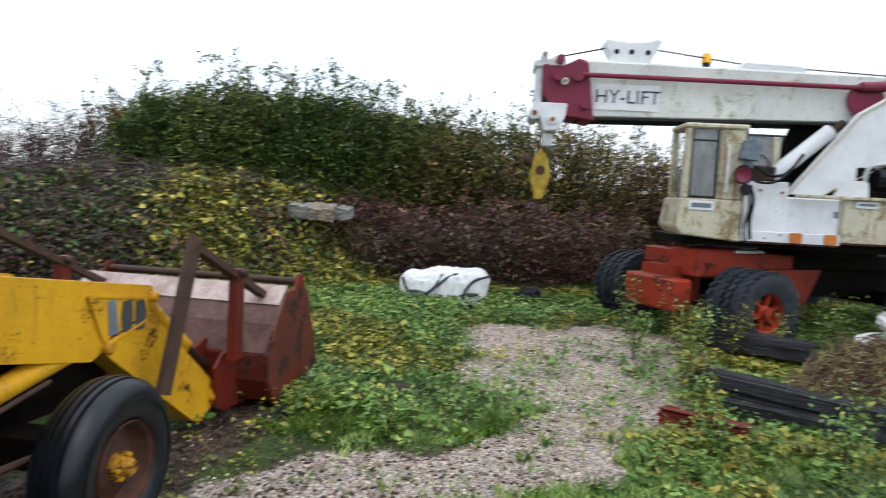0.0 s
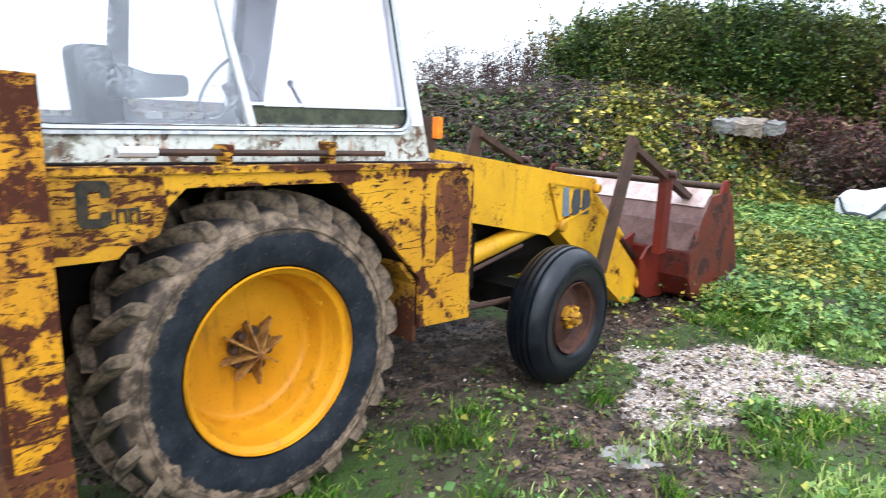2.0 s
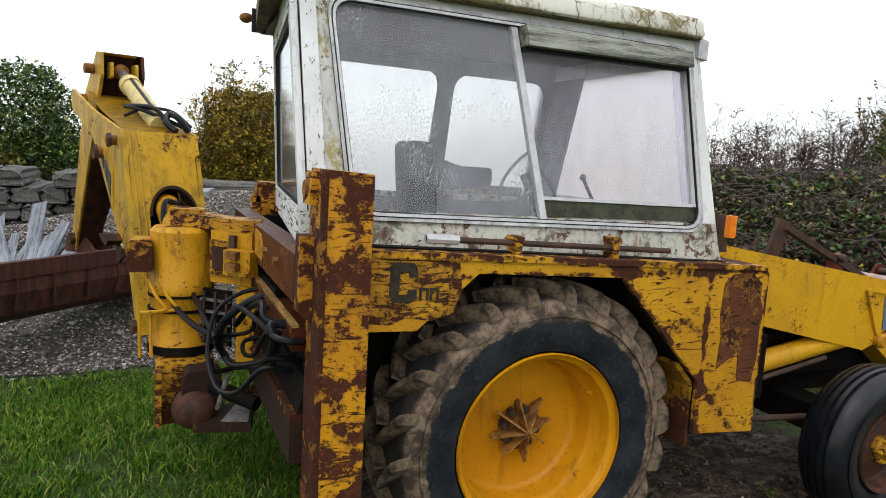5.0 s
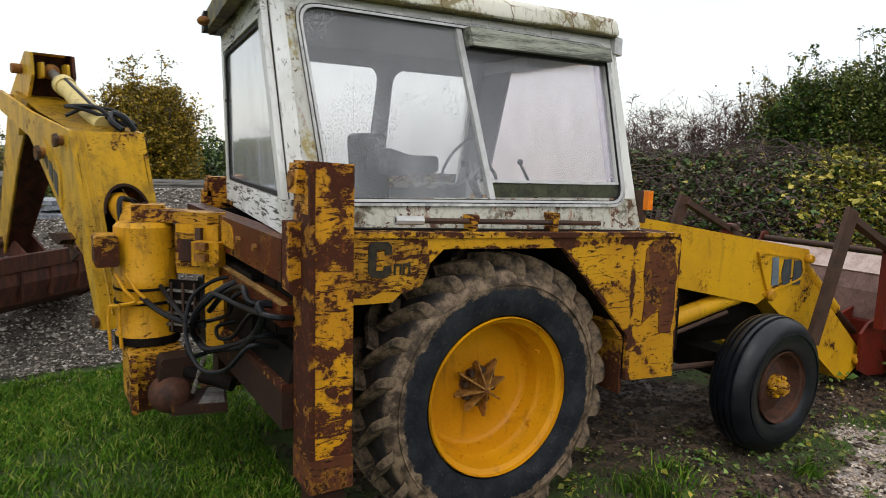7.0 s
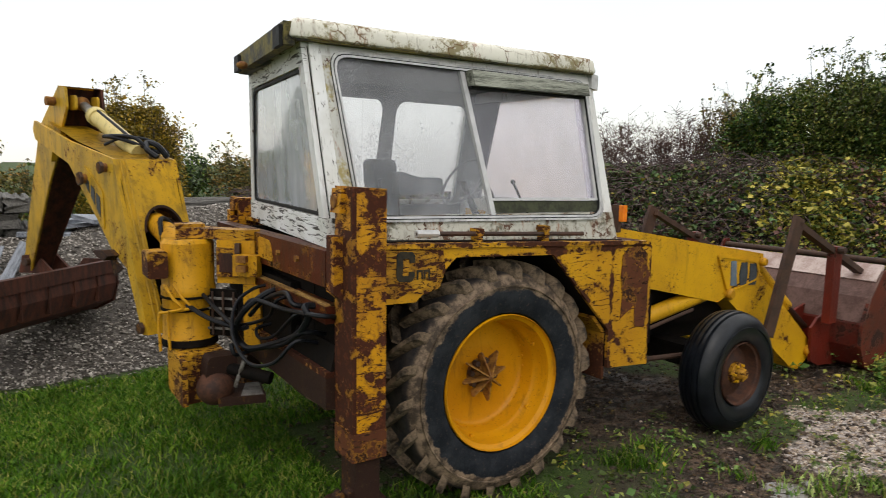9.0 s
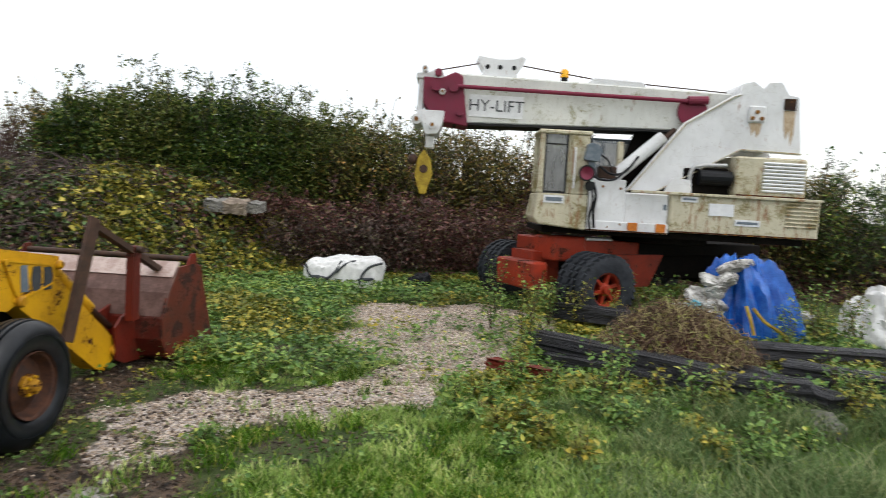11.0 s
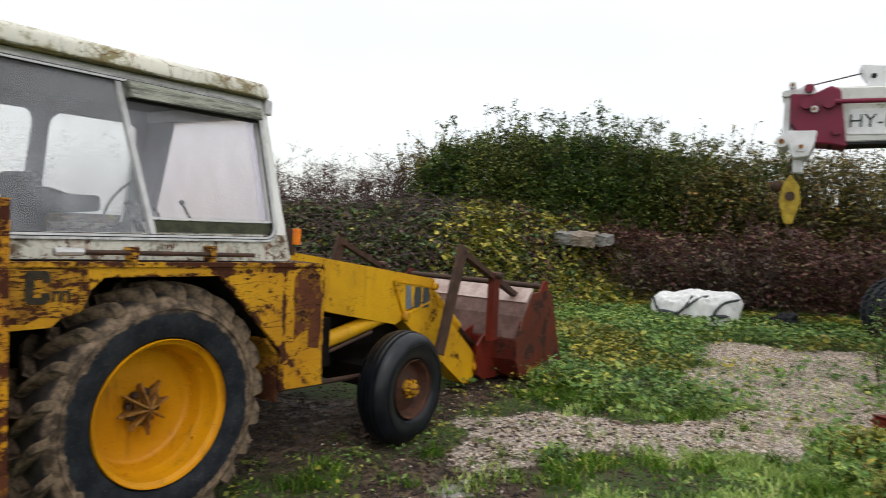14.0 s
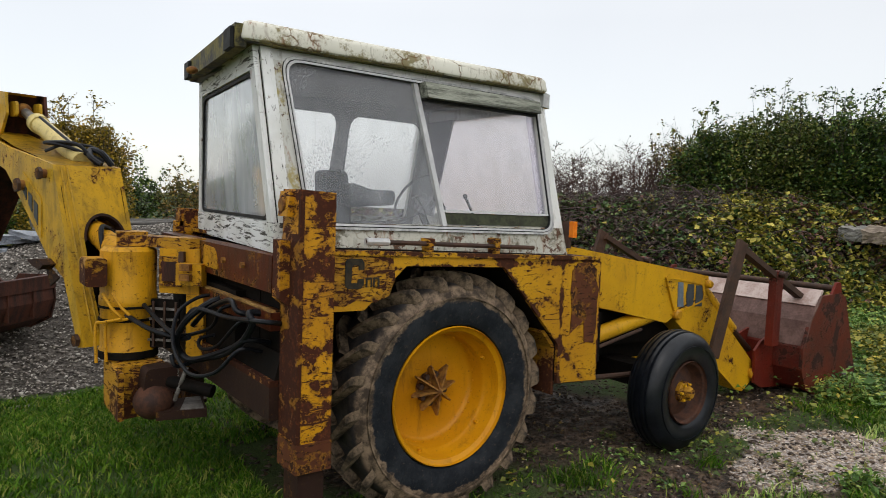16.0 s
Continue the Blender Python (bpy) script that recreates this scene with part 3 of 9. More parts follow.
M_fronttyre = plain("front_tyre_rubber", (0.002, 0.003, 0.005), (0.009, 0.011, 0.015), 10, 0.34, bump=0.15, gloss=0.36)
M_orange = plain("orange_lens", (0.75, 0.17, 0.01), (0.85, 0.25, 0.02), 20, 0.25, bump=0.05)
M_hook = plain("hook_yellow", (0.26, 0.17, 0.015), (0.46, 0.33, 0.035), 14, 0.6)
M_rubber = plain("window_rubber", (0.006, 0.006, 0.007), (0.018, 0.019, 0.018), 16, 0.75)
M_alu = plain("weathered_alloy", (0.42, 0.42, 0.42), (0.58, 0.58, 0.57), 14, 0.45, 0.3)
M_weathered = plain("weathered_strip", (0.26, 0.265, 0.26), (0.60, 0.60, 0.58), 11, 0.6, stretch=(1, 1, 0.5))
M_dirtywood = plain("mossy_board", (0.050, 0.054, 0.040), (0.35, 0.36, 0.30), 7, 0.85, stretch=(0.4, 3, 4), bump=0.7)
M_mossdark = plain("dark_moss", (0.02, 0.022, 0.013), (0.065, 0.07, 0.04), 14, 0.85)
M_patch = paint("bare_rust", (0.115, 0.036, 0.014), (0.060, 0.018, 0.008), 0.55, rust=(0.034, 0.011, 0.006), rust2=(0.46, 0.21, 0.012), seed=21.0, rough=0.75, size=8, scratch=0.3)
M_seat = plain("seat_vinyl", (0.008, 0.010, 0.014), (0.022, 0.026, 0.034), 12, 0.6)
M_plate_w = plain("white_plate", (0.66, 0.67, 0.68), (0.78, 0.79, 0.80), 10, 0.5)
M_badge = plain("worn_black_paint", (0.010, 0.010, 0.008), (0.045, 0.032, 0.016), 26, 0.7)
M_ink = plain("dark_lettering", (0.03, 0.035, 0.04), (0.06, 0.065, 0.07), 12, 0.6)
M_bluegrey = plain("blue_grey_lettering", (0.10, 0.13, 0.16), (0.18, 0.21, 0.24), 12, 0.6)


def make_fogged(name, film=0.2):
    """A sheet clouded with dried dirt, which blurs what lies behind it."""
    m = bpy.data.materials.new(name)
    m.use_nodes = True
    t = m.node_tree
    t.nodes.clear()
    out = t.nodes.new("ShaderNodeOutputMaterial")
    fog = t.nodes.new("ShaderNodeBsdfRefraction")
    fog.inputs["Color"].default_value = (1.0, 1.0, 0.995, 1)
    fog.inputs["Roughness"].default_value, fog.inputs["IOR"].default_value = 0.55, 1.15
    dirt = t.nodes.new("ShaderNodeBsdfTranslucent")
    dirt.inputs["Color"].default_value = (1.0, 1.0, 1.0, 1)
    mx = t.nodes.new("ShaderNodeMixShader")
    mx.inputs[0].default_value = film
    t.links.new(fog.outputs[0], mx.inputs[1])
    t.links.new(dirt.outputs[0], mx.inputs[2])
    t.links.new(mx.outputs[0], out.inputs["Surface"])
    return m


M_glass = make_glass("milky_window", 0.090, (0.985, 0.99, 0.99), 0.0, 0.08, 0.3, 0.34)
M_glass2 = make_glass("violet_window", 0.095, (0.945, 0.93, 0.965), 0.0, 0.08, 0.3, 0.08)
M_glassfar = make_fogged("fogged_window", 0.36)
M_screen = make_fogged("fogged_screen", 0.5)
M_glassback = make_glass("dull_window", 0.50, (0.94, 0.96, 0.95), 0.08, 0.08, 0.3)
M_steel = plain("stained_steel", (0.075, 0.062, 0.05), (0.24, 0.225, 0.21), 16, 0.5)
M_gutter = plain("mossy_gutter", (0.006, 0.007, 0.005), (0.20, 0.165, 0.045), 9, 0.7, bump=0.6)
M_lining = plain("grey_lining", (0.12, 0.12, 0.13), (0.19, 0.19, 0.205), 9, 0.8)


def make_ground():
    """Mud, grass soil and gravel, chosen by the ground's own mask."""
    n = Nodes("yard_ground", 0.85)
    gravel, mud, lush = n.attr("cover")[0:3]
    f, g, p = n.noise(2.5, 6, 0.65), n.noise(40, 5, 0.7), n.voro(55, feature="F1", out="Color")
    soil = n.mix(n.step(f, 0.35, 0.65), (0.045, 0.035, 0.022), (0.085, 0.068, 0.042))
    green = n.mix(n.step(n.noise(130, 5, 0.75), 0.38, 0.62), (0.020, 0.046, 0.007), (0.074, 0.112, 0.020))
    green = n.mix(n.step(n.noise(0.9, 5, 0.7), 0.40, 0.66, 0.0, 0.7), green, (0.030, 0.040, 0.012))
    base = n.mix(n.step(n.mathn("ADD", lush, n.mathn("MULTIPLY", g, 0.5)), 0.4, 0.8), soil, green)
    wet = n.mix(n.step(n.noise(7, 8, 0.78), 0.42, 0.60), (0.012, 0.008, 0.005), (0.165, 0.106, 0.070))
    rut = n.noise(1.6, 4, 0.6, n.scaled((1.3, 6.5, 1.0), (0, 0, radians(38))), 0.6)
    wet = n.mix(n.step(rut, 0.36, 0.56, 0.6, 0.0), wet, (0.014, 0.010, 0.007))
    chip = n.mathn("MULTIPLY", n.step(n.voro(38), 0.08, 0.22, 1.0, 0.0), n.step(n.noise(4.5, 3), 0.48, 0.60))
    wet = n.mix(n.mathn("MULTIPLY", chip, 0.6), wet, (0.20, 0.17, 0.14))
    base = n.mix(mud, base, wet)
    # Bank ground painted near-black, for the shade in gaps between the bramble leaves
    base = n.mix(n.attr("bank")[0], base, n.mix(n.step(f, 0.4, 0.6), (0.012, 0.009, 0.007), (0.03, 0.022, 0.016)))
    sp = n.t.nodes.new("ShaderNodeSeparateColor")
    n.t.links.new(p, sp.inputs[0])
    peb = n.ramp(sp.outputs[0], [(0.0, (0.14, 0.11, 0.09)), (0.5, (0.32, 0.27, 0.235)), (1.0, (0.55, 0.49, 0.45))])
    k = n.step(n.mathn("ADD", gravel, n.mathn("MULTIPLY", n.noise(14, 5, 0.7), 0.6)), 0.62, 0.95)
    n.bump(n.mathn("ADD", n.mathn("ADD", g, n.mathn("ADD", n.mathn("MULTIPLY", n.noise(9, 5, 0.7), 1.6), n.mathn("MULTIPLY", n.mathn("MULTIPLY", rut, mud), 5.0))), n.mathn("MULTIPLY", n.voro(55), k)), 0.75, 0.025)
    n.put(n.b.inputs["Roughness"], n.step(n.mathn("MULTIPLY", mud, n.noise(3.5, 4)), 0.38, 0.55, 0.85, 0.32))
    return n.done(n.mix(k, base, peb))


M_ground = make_ground()


def make_grain(name, along=(2.0, 0.45, 5.0), seed=0.40):
    """White-painted board whose grain has opened into dark lines."""
    n = Nodes(name, 0.75)
    g = n.noise(9, 6, 0.7, n.scaled(along), 0.8)
    c = n.mix(n.step(n.noise(3, 4), 0.35, 0.65), (0.78, 0.785, 0.78), (0.62, 0.62, 0.58))
    c = n.mix(n.step(g, seed, seed + 0.075, 1.0, 0.0), c, (0.055, 0.05, 0.042))
    c = n.mix(n.step(n.noise(14, 5, 0.7), 0.60, 0.66), c, (0.20, 0.17, 0.12))
    n.bump(g, 0.6, 0.008)
    return n.done(c)


M_grain = make_grain("grained_white_board")
M_grainpost = make_grain("grained_white_post", (4.5, 4.5, 0.5), 0.345)
M_lichen = make_white("lichened_white", (0.62, 0.62, 0.57), (0.30, 0.235, 0.05), 0.50, 3.7, 0.62, 0.3, None, 0.6, 0.7)


def stones(name, stops):
    n = Nodes(name, 0.8)
    return n.done(n.ramp(n.island(), stops))


M_gravel = stones("gravel_stones", [(0.0, (0.12, 0.088, 0.060)), (0.4, (0.36, 0.27, 0.195)), (0.75, (0.56, 0.455, 0.36)), (1.0, (0.76, 0.68, 0.58))])
M_heap = stones("heap_stones", [(0.0, (0.040, 0.034, 0.029)), (0.4, (0.138, 0.121, 0.102)), (0.75, (0.31, 0.278, 0.242)), (1.0, (0.58, 0.535, 0.48))])
M_heapbase = plain("heap_fines", (0.060, 0.052, 0.045), (0.165, 0.146, 0.125), 46, 0.9, bump=0.8)
M_grass = leafy("grass_blades", [(0.0, (0.020, 0.062, 0.004)), (0.5, (0.082, 0.195, 0.012)), (0.82, (0.190, 0.310, 0.030)), (1.0, (0.40, 0.37, 0.10))], wet=0.10)
M_drygrass = leafy("pale_grass", [(0.0, (0.12, 0.20, 0.04)), (0.6, (0.28, 0.38, 0.10)), (1.0, (0.46, 0.46, 0.20))], deep=1.4, wet=0.12)
M_longgrass = leafy("long_wet_grass", [(0.0, (0.07, 0.13, 0.04)), (0.6, (0.19, 0.27, 0.095)), (1.0, (0.36, 0.37, 0.19))], deep=0.95, wet=0.12)
M_weed = leafy("weed_leaves", [(0.0, (0.045, 0.105, 0.025)), (0.5, (0.15, 0.265, 0.055)), (0.85, (0.30, 0.42, 0.10)), (1.0, (0.52, 0.46, 0.08))], deep=1.0)
M_yweed = leafy("yellowing_weed", [(0.0, (0.09, 0.12, 0.025)), (0.6, (0.24, 0.25, 0.04)), (1.0, (0.55, 0.42, 0.06))])
M_hedge = leafy("hedge_leaves", [(0.0, (0.008, 0.024, 0.004)), (0.45, (0.048, 0.112, 0.018)), (0.78, (0.190, 0.320, 0.055)), (1.0, (0.46, 0.48, 0.10))], deep=0.80, wet=0.30)
M_hedge2 = leafy("turning_leaves", [(0.0, (0.040, 0.042, 0.012)), (0.45, (0.17, 0.17, 0.045)), (0.8, (0.34, 0.27, 0.07)), (1.0, (0.48, 0.25, 0.07))])
M_hedge3 = leafy("olive_leaves", [(0.0, (0.020, 0.036, 0.007)), (0.45, (0.090, 0.135, 0.026)), (0.8, (0.22, 0.26, 0.055)), (1.0, (0.40, 0.34, 0.09))])
M_yellowtree = leafy("autumn_leaves", [(0.0, (0.07, 0.06, 0.010)), (0.5, (0.30, 0.215, 0.024)), (0.85, (0.50, 0.34, 0.04)), (1.0, (0.60, 0.38, 0.05))], deep=1.0)
M_bramble_d = leafy("bramble_dead", [(0.0, (0.050, 0.034, 0.028)), (0.5, (0.125, 0.084, 0.070)), (0.85, (0.260, 0.182, 0.148)), (1.0, (0.190, 0.225, 0.085))], deep=0.90)
M_bramble = leafy("bramble_purple", [(0.0, (0.046, 0.020, 0.020)), (0.5, (0.150, 0.062, 0.060)), (0.80, (0.270, 0.130, 0.095)), (1.0, (0.180, 0.230, 0.075))], deep=1.05)
M_bramble_y = leafy("bramble_yellow", [(0.0, (0.05, 0.075, 0.012)), (0.3, (0.21, 0.22, 0.035)), (0.6, (0.54, 0.46, 0.075)), (0.9, (0.72, 0.60, 0.13))], deep=0.88)
M_bramble_g = leafy("bramble_green", [(0.0, (0.034, 0.078, 0.020)), (0.5, (0.125, 0.225, 0.064)), (0.85, (0.27, 0.37, 0.135)), (1.0, (0.17, 0.08, 0.07))], deep=0.74)
M_twig = plain("bare_twigs", (0.045, 0.024, 0.018), (0.130, 0.074, 0.056), 20, 0.85)
M_cane = plain("bramble_cane", (0.022, 0.012, 0.012), (0.125, 0.088, 0.082), 16, 0.7)
M_litter = leafy("fallen_leaf", [(0.0, (0.05, 0.03, 0.018)), (0.5, (0.16, 0.10, 0.05)), (0.8, (0.30, 0.21, 0.07)), (1.0, (0.10, 0.20, 0.04))])
M_clod = plain("wet_clod", (0.012, 0.008, 0.006), (0.10, 0.068, 0.048), 12, 0.6, bump=0.6)
M_bark = plain("bark", (0.05, 0.04, 0.03), (0.10, 0.085, 0.065), 14, 0.9, bump=0.5)
M_sleeper = plain("tarred_sleeper", (0.003, 0.003, 0.004), (0.050, 0.050, 0.056), 9, 0.42, bump=1.0, stretch=(0.6, 11, 11), fine=34, dist=0.03)
M_sleeper_grey = plain("grey_sleeper", (0.05, 0.047, 0.042), (0.16, 0.15, 0.135), 7, 0.85, bump=0.6, stretch=(0.7, 7, 7))
M_concrete = plain("concrete", (0.085, 0.08, 0.072), (0.20, 0.19, 0.172), 8, 0.85, bump=0.4)
M_slab = plain("weathered_concrete", (0.10, 0.096, 0.088), (0.34, 0.325, 0.295), 5, 0.85, bump=0.9, stretch=(1, 1, 3), fine=30, dist=0.04)
M_bag = plain("white_bag", (0.62, 0.62, 0.61), (0.80, 0.80, 0.79), 9, 0.6, bump=0.3)
M_tarp = plain("blue_tarpaulin", (0.006, 0.060, 0.33), (0.022, 0.150, 0.56), 5, 0.24, bump=0.5, dist=0.03, gloss=0.5)
M_sack = plain("dirty_sack", (0.09, 0.08, 0.065), (0.66, 0.65, 0.62), 6.5, 0.7, bump=0.5, dist=0.03)
M_cyan = plain("cyan_sheet", (0.05, 0.30, 0.42), (0.10, 0.42, 0.52), 8, 0.4)


def make_puddle():
    n = Nodes("puddle_water", 0.04)
    n.b.inputs["Specular IOR Level"].default_value = 0.6
    return n.done(n.mix(n.noise(6, 3), (0.10, 0.085, 0.065), (0.20, 0.18, 0.15)))


M_puddle = make_puddle()

M_clay = plain("dry_clay", (0.13, 0.10, 0.075), (0.34, 0.28, 0.22), 7, 0.9, bump=0.5)


# ---- the ground: one sheet with its banks ----
FOOT = [(6, -20), (11.8, -10), (13.0, -5), (12.0, -1.6), (11.3, 0.6), (9.0, 1.5), (7.2, 2.5), (5.5, 4.5), (3.0, 7.6), (-1.0, 10.5)]


def bank_reach(x, y):
    """How far behind the bank's foot a place lies; negative in the yard."""
    x, y = np.asarray(x, float), np.asarray(y, float)
    best, sign = np.full(x.shape, 1e9), np.ones(x.shape)
    for (ax, ay), (bx, by) in zip(FOOT, FOOT[1:]):
        dx, dy = bx - ax, by - ay
        t = np.clip(((x - ax) * dx + (y - ay) * dy) / (dx * dx + dy * dy), 0, 1)
        d = np.hypot(x - ax - t * dx, y - ay - t * dy)
        s = np.where(dx * (y - ay) - dy * (x - ax) < 0, 1.0, -1.0)
        near = d < best
        best, sign = np.where(near, d, best), np.where(near, s, sign)
    return best * sign


def blob(x, y, cx, cy, rx, ry, turn=0.0):
    c, s = math.cos(radians(turn)), math.sin(radians(turn))
    u, v = (x - cx) * c + (y - cy) * s, -(x - cx) * s + (y - cy) * c
    return np.clip(1.5 - np.hypot(u / rx, v / ry), 0, 1)


def rise(x, y):
    """The ground's height."""
    r = bank_reach(x, y) + 0.5 * (vnoise(x, y, 0.8, 3) - 0.5)
    far = smooth01((np.asarray(x, float) - 0.5) / 3.5)
    h = 1.45 * smooth01(r / 2.6) * far * (0.8 + 0.4 * vnoise(x, y, 0.35, 9))
    h = h + 0.12 * smooth01((np.hypot(np.asarray(x, float) + 2, np.asarray(y, float) + 3.17) - 6.5) / 3.8) * smooth01((np.asarray(x, float) - 2) / 2)
    h = h - 0.035 * blob(np.asarray(x, float), np.asarray(y, float), 1.55, -0.62, 0.42, 0.2, -50)
    h = h - 0.05 * blob(np.asarray(x, float), np.asarray(y, float), 2.2, 0.12, 0.42, 0.22)
    h = h - 0.9 * smooth01((r - 4) / 5) * far
    return h + 0.05 * (vnoise(x, y, 0.9, 1) - 0.5) + 0.03 * (vnoise(x, y, 3.0, 2) - 0.5) * (1 + 2 * smooth01(r))


TRACK = [(2.2, -0.60, 0.28), (2.9, -0.75, 0.66), (3.4, -1.48, 0.58), (4.1, -2.18, 0.50), (4.9, -2.42, 0.66), (5.8, -2.40, 1.28), (6.8, -2.40, 1.45), (7.4, -2.5, 1.25)]


def cover(x, y):
    """Shares of gravel, mud and lush grass at a place."""
    x, y = np.asarray(x, float), np.asarray(y, float)
    n = vnoise(x, y, 1.4, 5) - 0.5 + 0.6 * (vnoise(x, y, 4.0, 6) - 0.5)
    gravel = np.full(x.shape, -9.0)
    for (ax, ay, aw), (bx, by, bw) in zip(TRACK, TRACK[1:]):
        dx, dy = bx - ax, by - ay
        t = np.clip(((x - ax) * dx + (y - ay) * dy) / (dx * dx + dy * dy), 0, 1)
        gravel = np.maximum(gravel, 1 - np.hypot(x - ax - t * dx, y - ay - t * dy) / (aw + (bw - aw) * t))
    gravel = smooth01((gravel + 0.80 * n + 0.16) / 0.42)
    mud = np.maximum.reduce([blob(x, y, 1.7, 0.75, 1.45, 1.1), blob(x, y, 1.65, -0.62, 1.0, 0.7, -35), blob(x, y, 3.6, 0.25, 0.8, 0.35), 0.8 * blob(x, y, 0.75, 1.0, 1.0, 1.2)])
    mud = smooth01((mud + 0.8 * n - 0.4) / 0.4) * (1 - gravel)
    lush = smooth01(0.75 + 0.8 * n + 0.4 * smooth01((-0.6 - x) / 0.8)) * (1 - gravel) * (1 - mud)
    return gravel, mud, lush


def build_ground():
    def lines(lo, hi, a, b, fine):
        return np.concatenate([lo - np.geomspace(1, 400, 22)[::-1], np.arange(a, b, fine), hi + np.geomspace(1, 400, 22)])
    xs = lines(-6.5, 19.0, -6.5, 19.0, 0.11)
    ys = lines(-8.5, 13.5, -8.5, 13.5, 0.11)
    X, Y = np.meshgrid(xs, ys, indexing="ij")
    Z = rise(X, Y)
    nx, ny = X.shape
    idx = np.arange(nx * ny).reshape(nx, ny)
    f = np.stack([idx[:-1, :-1], idx[1:, :-1], idx[1:, 1:], idx[:-1, 1:]], -1).reshape(-1, 4)
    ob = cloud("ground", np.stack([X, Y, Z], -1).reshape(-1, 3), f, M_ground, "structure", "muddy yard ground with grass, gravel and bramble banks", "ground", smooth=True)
    g, m, l = cover(X.ravel(), Y.ravel())
    at = ob.data.color_attributes.new("cover", "FLOAT_COLOR", "POINT")
    at.data.foreach_set("color", np.stack([g, m, l, np.ones_like(g)], 1).astype(np.float32).ravel())
    # Mask of that near-black shade colour, behind the bank's foot
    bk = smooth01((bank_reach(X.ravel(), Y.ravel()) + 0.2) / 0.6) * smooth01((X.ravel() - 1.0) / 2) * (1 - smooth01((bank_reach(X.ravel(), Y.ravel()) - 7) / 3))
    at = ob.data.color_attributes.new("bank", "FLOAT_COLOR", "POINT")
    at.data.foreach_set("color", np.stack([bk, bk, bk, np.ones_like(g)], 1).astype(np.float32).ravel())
    return ob


build_ground()


# ---- the backhoe loader: x runs to its front, z up; its near side lies at y = 0 ----
YC = 1.02
digger = thing("backhoe_loader", label="old yellow backhoe loader with chipped rusty paint and white cab", category="backhoe loader")


def mir(y):
    return 2 * YC - y


def bolt(bm, c, r, h, axis="y"):
    lathe(bm, [(r, 0), (r, h), (r * 0.8, h * 1.1)], c, axis, 6)


def rear_wheel(far=False):
    c = (0.0, 0.0, 0.68)
    wheel = thing("rear_wheel")
    wheel.parent = digger
    R = 0.70
    prof = [(0.396, 0.066), (0.408, 0.042), (0.45, 0.028), (0.52, 0.020), (0.575, 0.026), (0.615, 0.045), (0.635, 0.075), (0.640, 0.12), (0.645, 0.21), (0.640, 0.30), (0.635, 0.345),
            (0.615, 0.375), (0.575, 0.395), (0.52, 0.40), (0.45, 0.39), (0.40, 0.38), (0.375, 0.365)]
    bm = lathe(bmn(), prof, c, "y", 72, close=True)
    part("tyre", bm, M_reartyre, wheel, "cracked black rubber tractor tyre with a muddy shoulder", smooth=True)
    bm = lathe(bmn(), [(0.560, 0.014), (0.568, 0.014), (0.568, 0.03), (0.560, 0.03)], c, "y", 72, close=True)
    part("sidewall_ring", bm, M_reartyre, wheel)
    lugs = 22
    for side in (0, 1):
        bm = bmn()
        sg = 1 if side == 0 else -1
        edge = 0.030 if side == 0 else 0.390
        rings = []
        # a bar that starts low on the shoulder and sweeps over the tread
        for t, yy, lo, hi, half in ((0.0, 0.002, 0.600, 0.612, 0.046), (0.05, 0.004, 0.606, 0.655, 0.046), (0.12, 0.014, 0.610, 0.680, 0.042), (0.30, 0.035, 0.625, 0.695, 0.037), (0.55, 0.085, 0.632, R, 0.032), (0.80, 0.140, 0.634, R, 0.029), (1.0, 0.185, 0.634, R - 0.004, 0.027)):
            a = 0.27 * t
            rings.append([bm.verts.new((r * math.cos(a + da), edge + sg * (yy + dy), r * math.sin(a + da))) for da, r, dy in ((-half, lo, 0.004), (-half * 0.78, hi, 0.0), (half * 0.78, hi, 0.0), (half, lo, 0.004))])
        for r0, r1 in zip(rings, rings[1:]):
            for j in range(3):
                bm.faces.new((r0[j], r0[j + 1], r1[j + 1], r1[j]))
        bm.faces.new(rings[0])
        bm.faces.new(rings[-1][::-1])
        first = part("tread_lug", bm, M_tread, wheel, "worn mud-caked tread bar")
        for i in range(lugs):
            ob = first if i == 0 else tagged(new("tread_lug", first.data), "worn mud-caked tread bar")
            ob.parent = wheel
            ob.matrix_basis = pose(0, 0, 0.68, 0, -360 * (i + 0.5 * side) / lugs, 0)
    prof = [(0.393, 0.035), (0.398, 0.048), (0.387, 0.058), (0.366, 0.070), (0.356, 0.100), (0.352, 0.150), (0.338, 0.166), (0.330, 0.185), (0.326, 0.245), (0.314, 0.268), (0.296, 0.276), (0.20, 0.268), (0.05, 0.265), (0.012, 0.265),
            (0.012, 0.285), (0.30, 0.295), (0.33, 0.36), (0.39, 0.375), (0.392, 0.36), (0.365, 0.34), (0.362, 0.16), (0.376, 0.085), (0.387, 0.07)]
    rim = part("rim", lathe(bmn(), prof, c, "y", 72, close=True), M_rim, wheel, "deep dished bright yellow rim", smooth=True)
    for a in (0.5, 2.6, 4.3, 5.6):
        bm = bmn()
        bolt(bm, (0.345 * math.cos(a), 0.158, 0.68 + 0.345 * math.sin(a)), 0.012, -0.02)
        part("rim_clip", bm, M_rim, wheel)
    for i in range(30):
        a = 2 * math.pi * i / 30
        part("rivet", lathe(bmn(), [(0.006, 0), (0.005, -0.006), (0.001, -0.007)], (0.322 * math.cos(a), 0.253, 0.68 + 0.322 * math.sin(a)), "y", 6), M_rim, wheel)
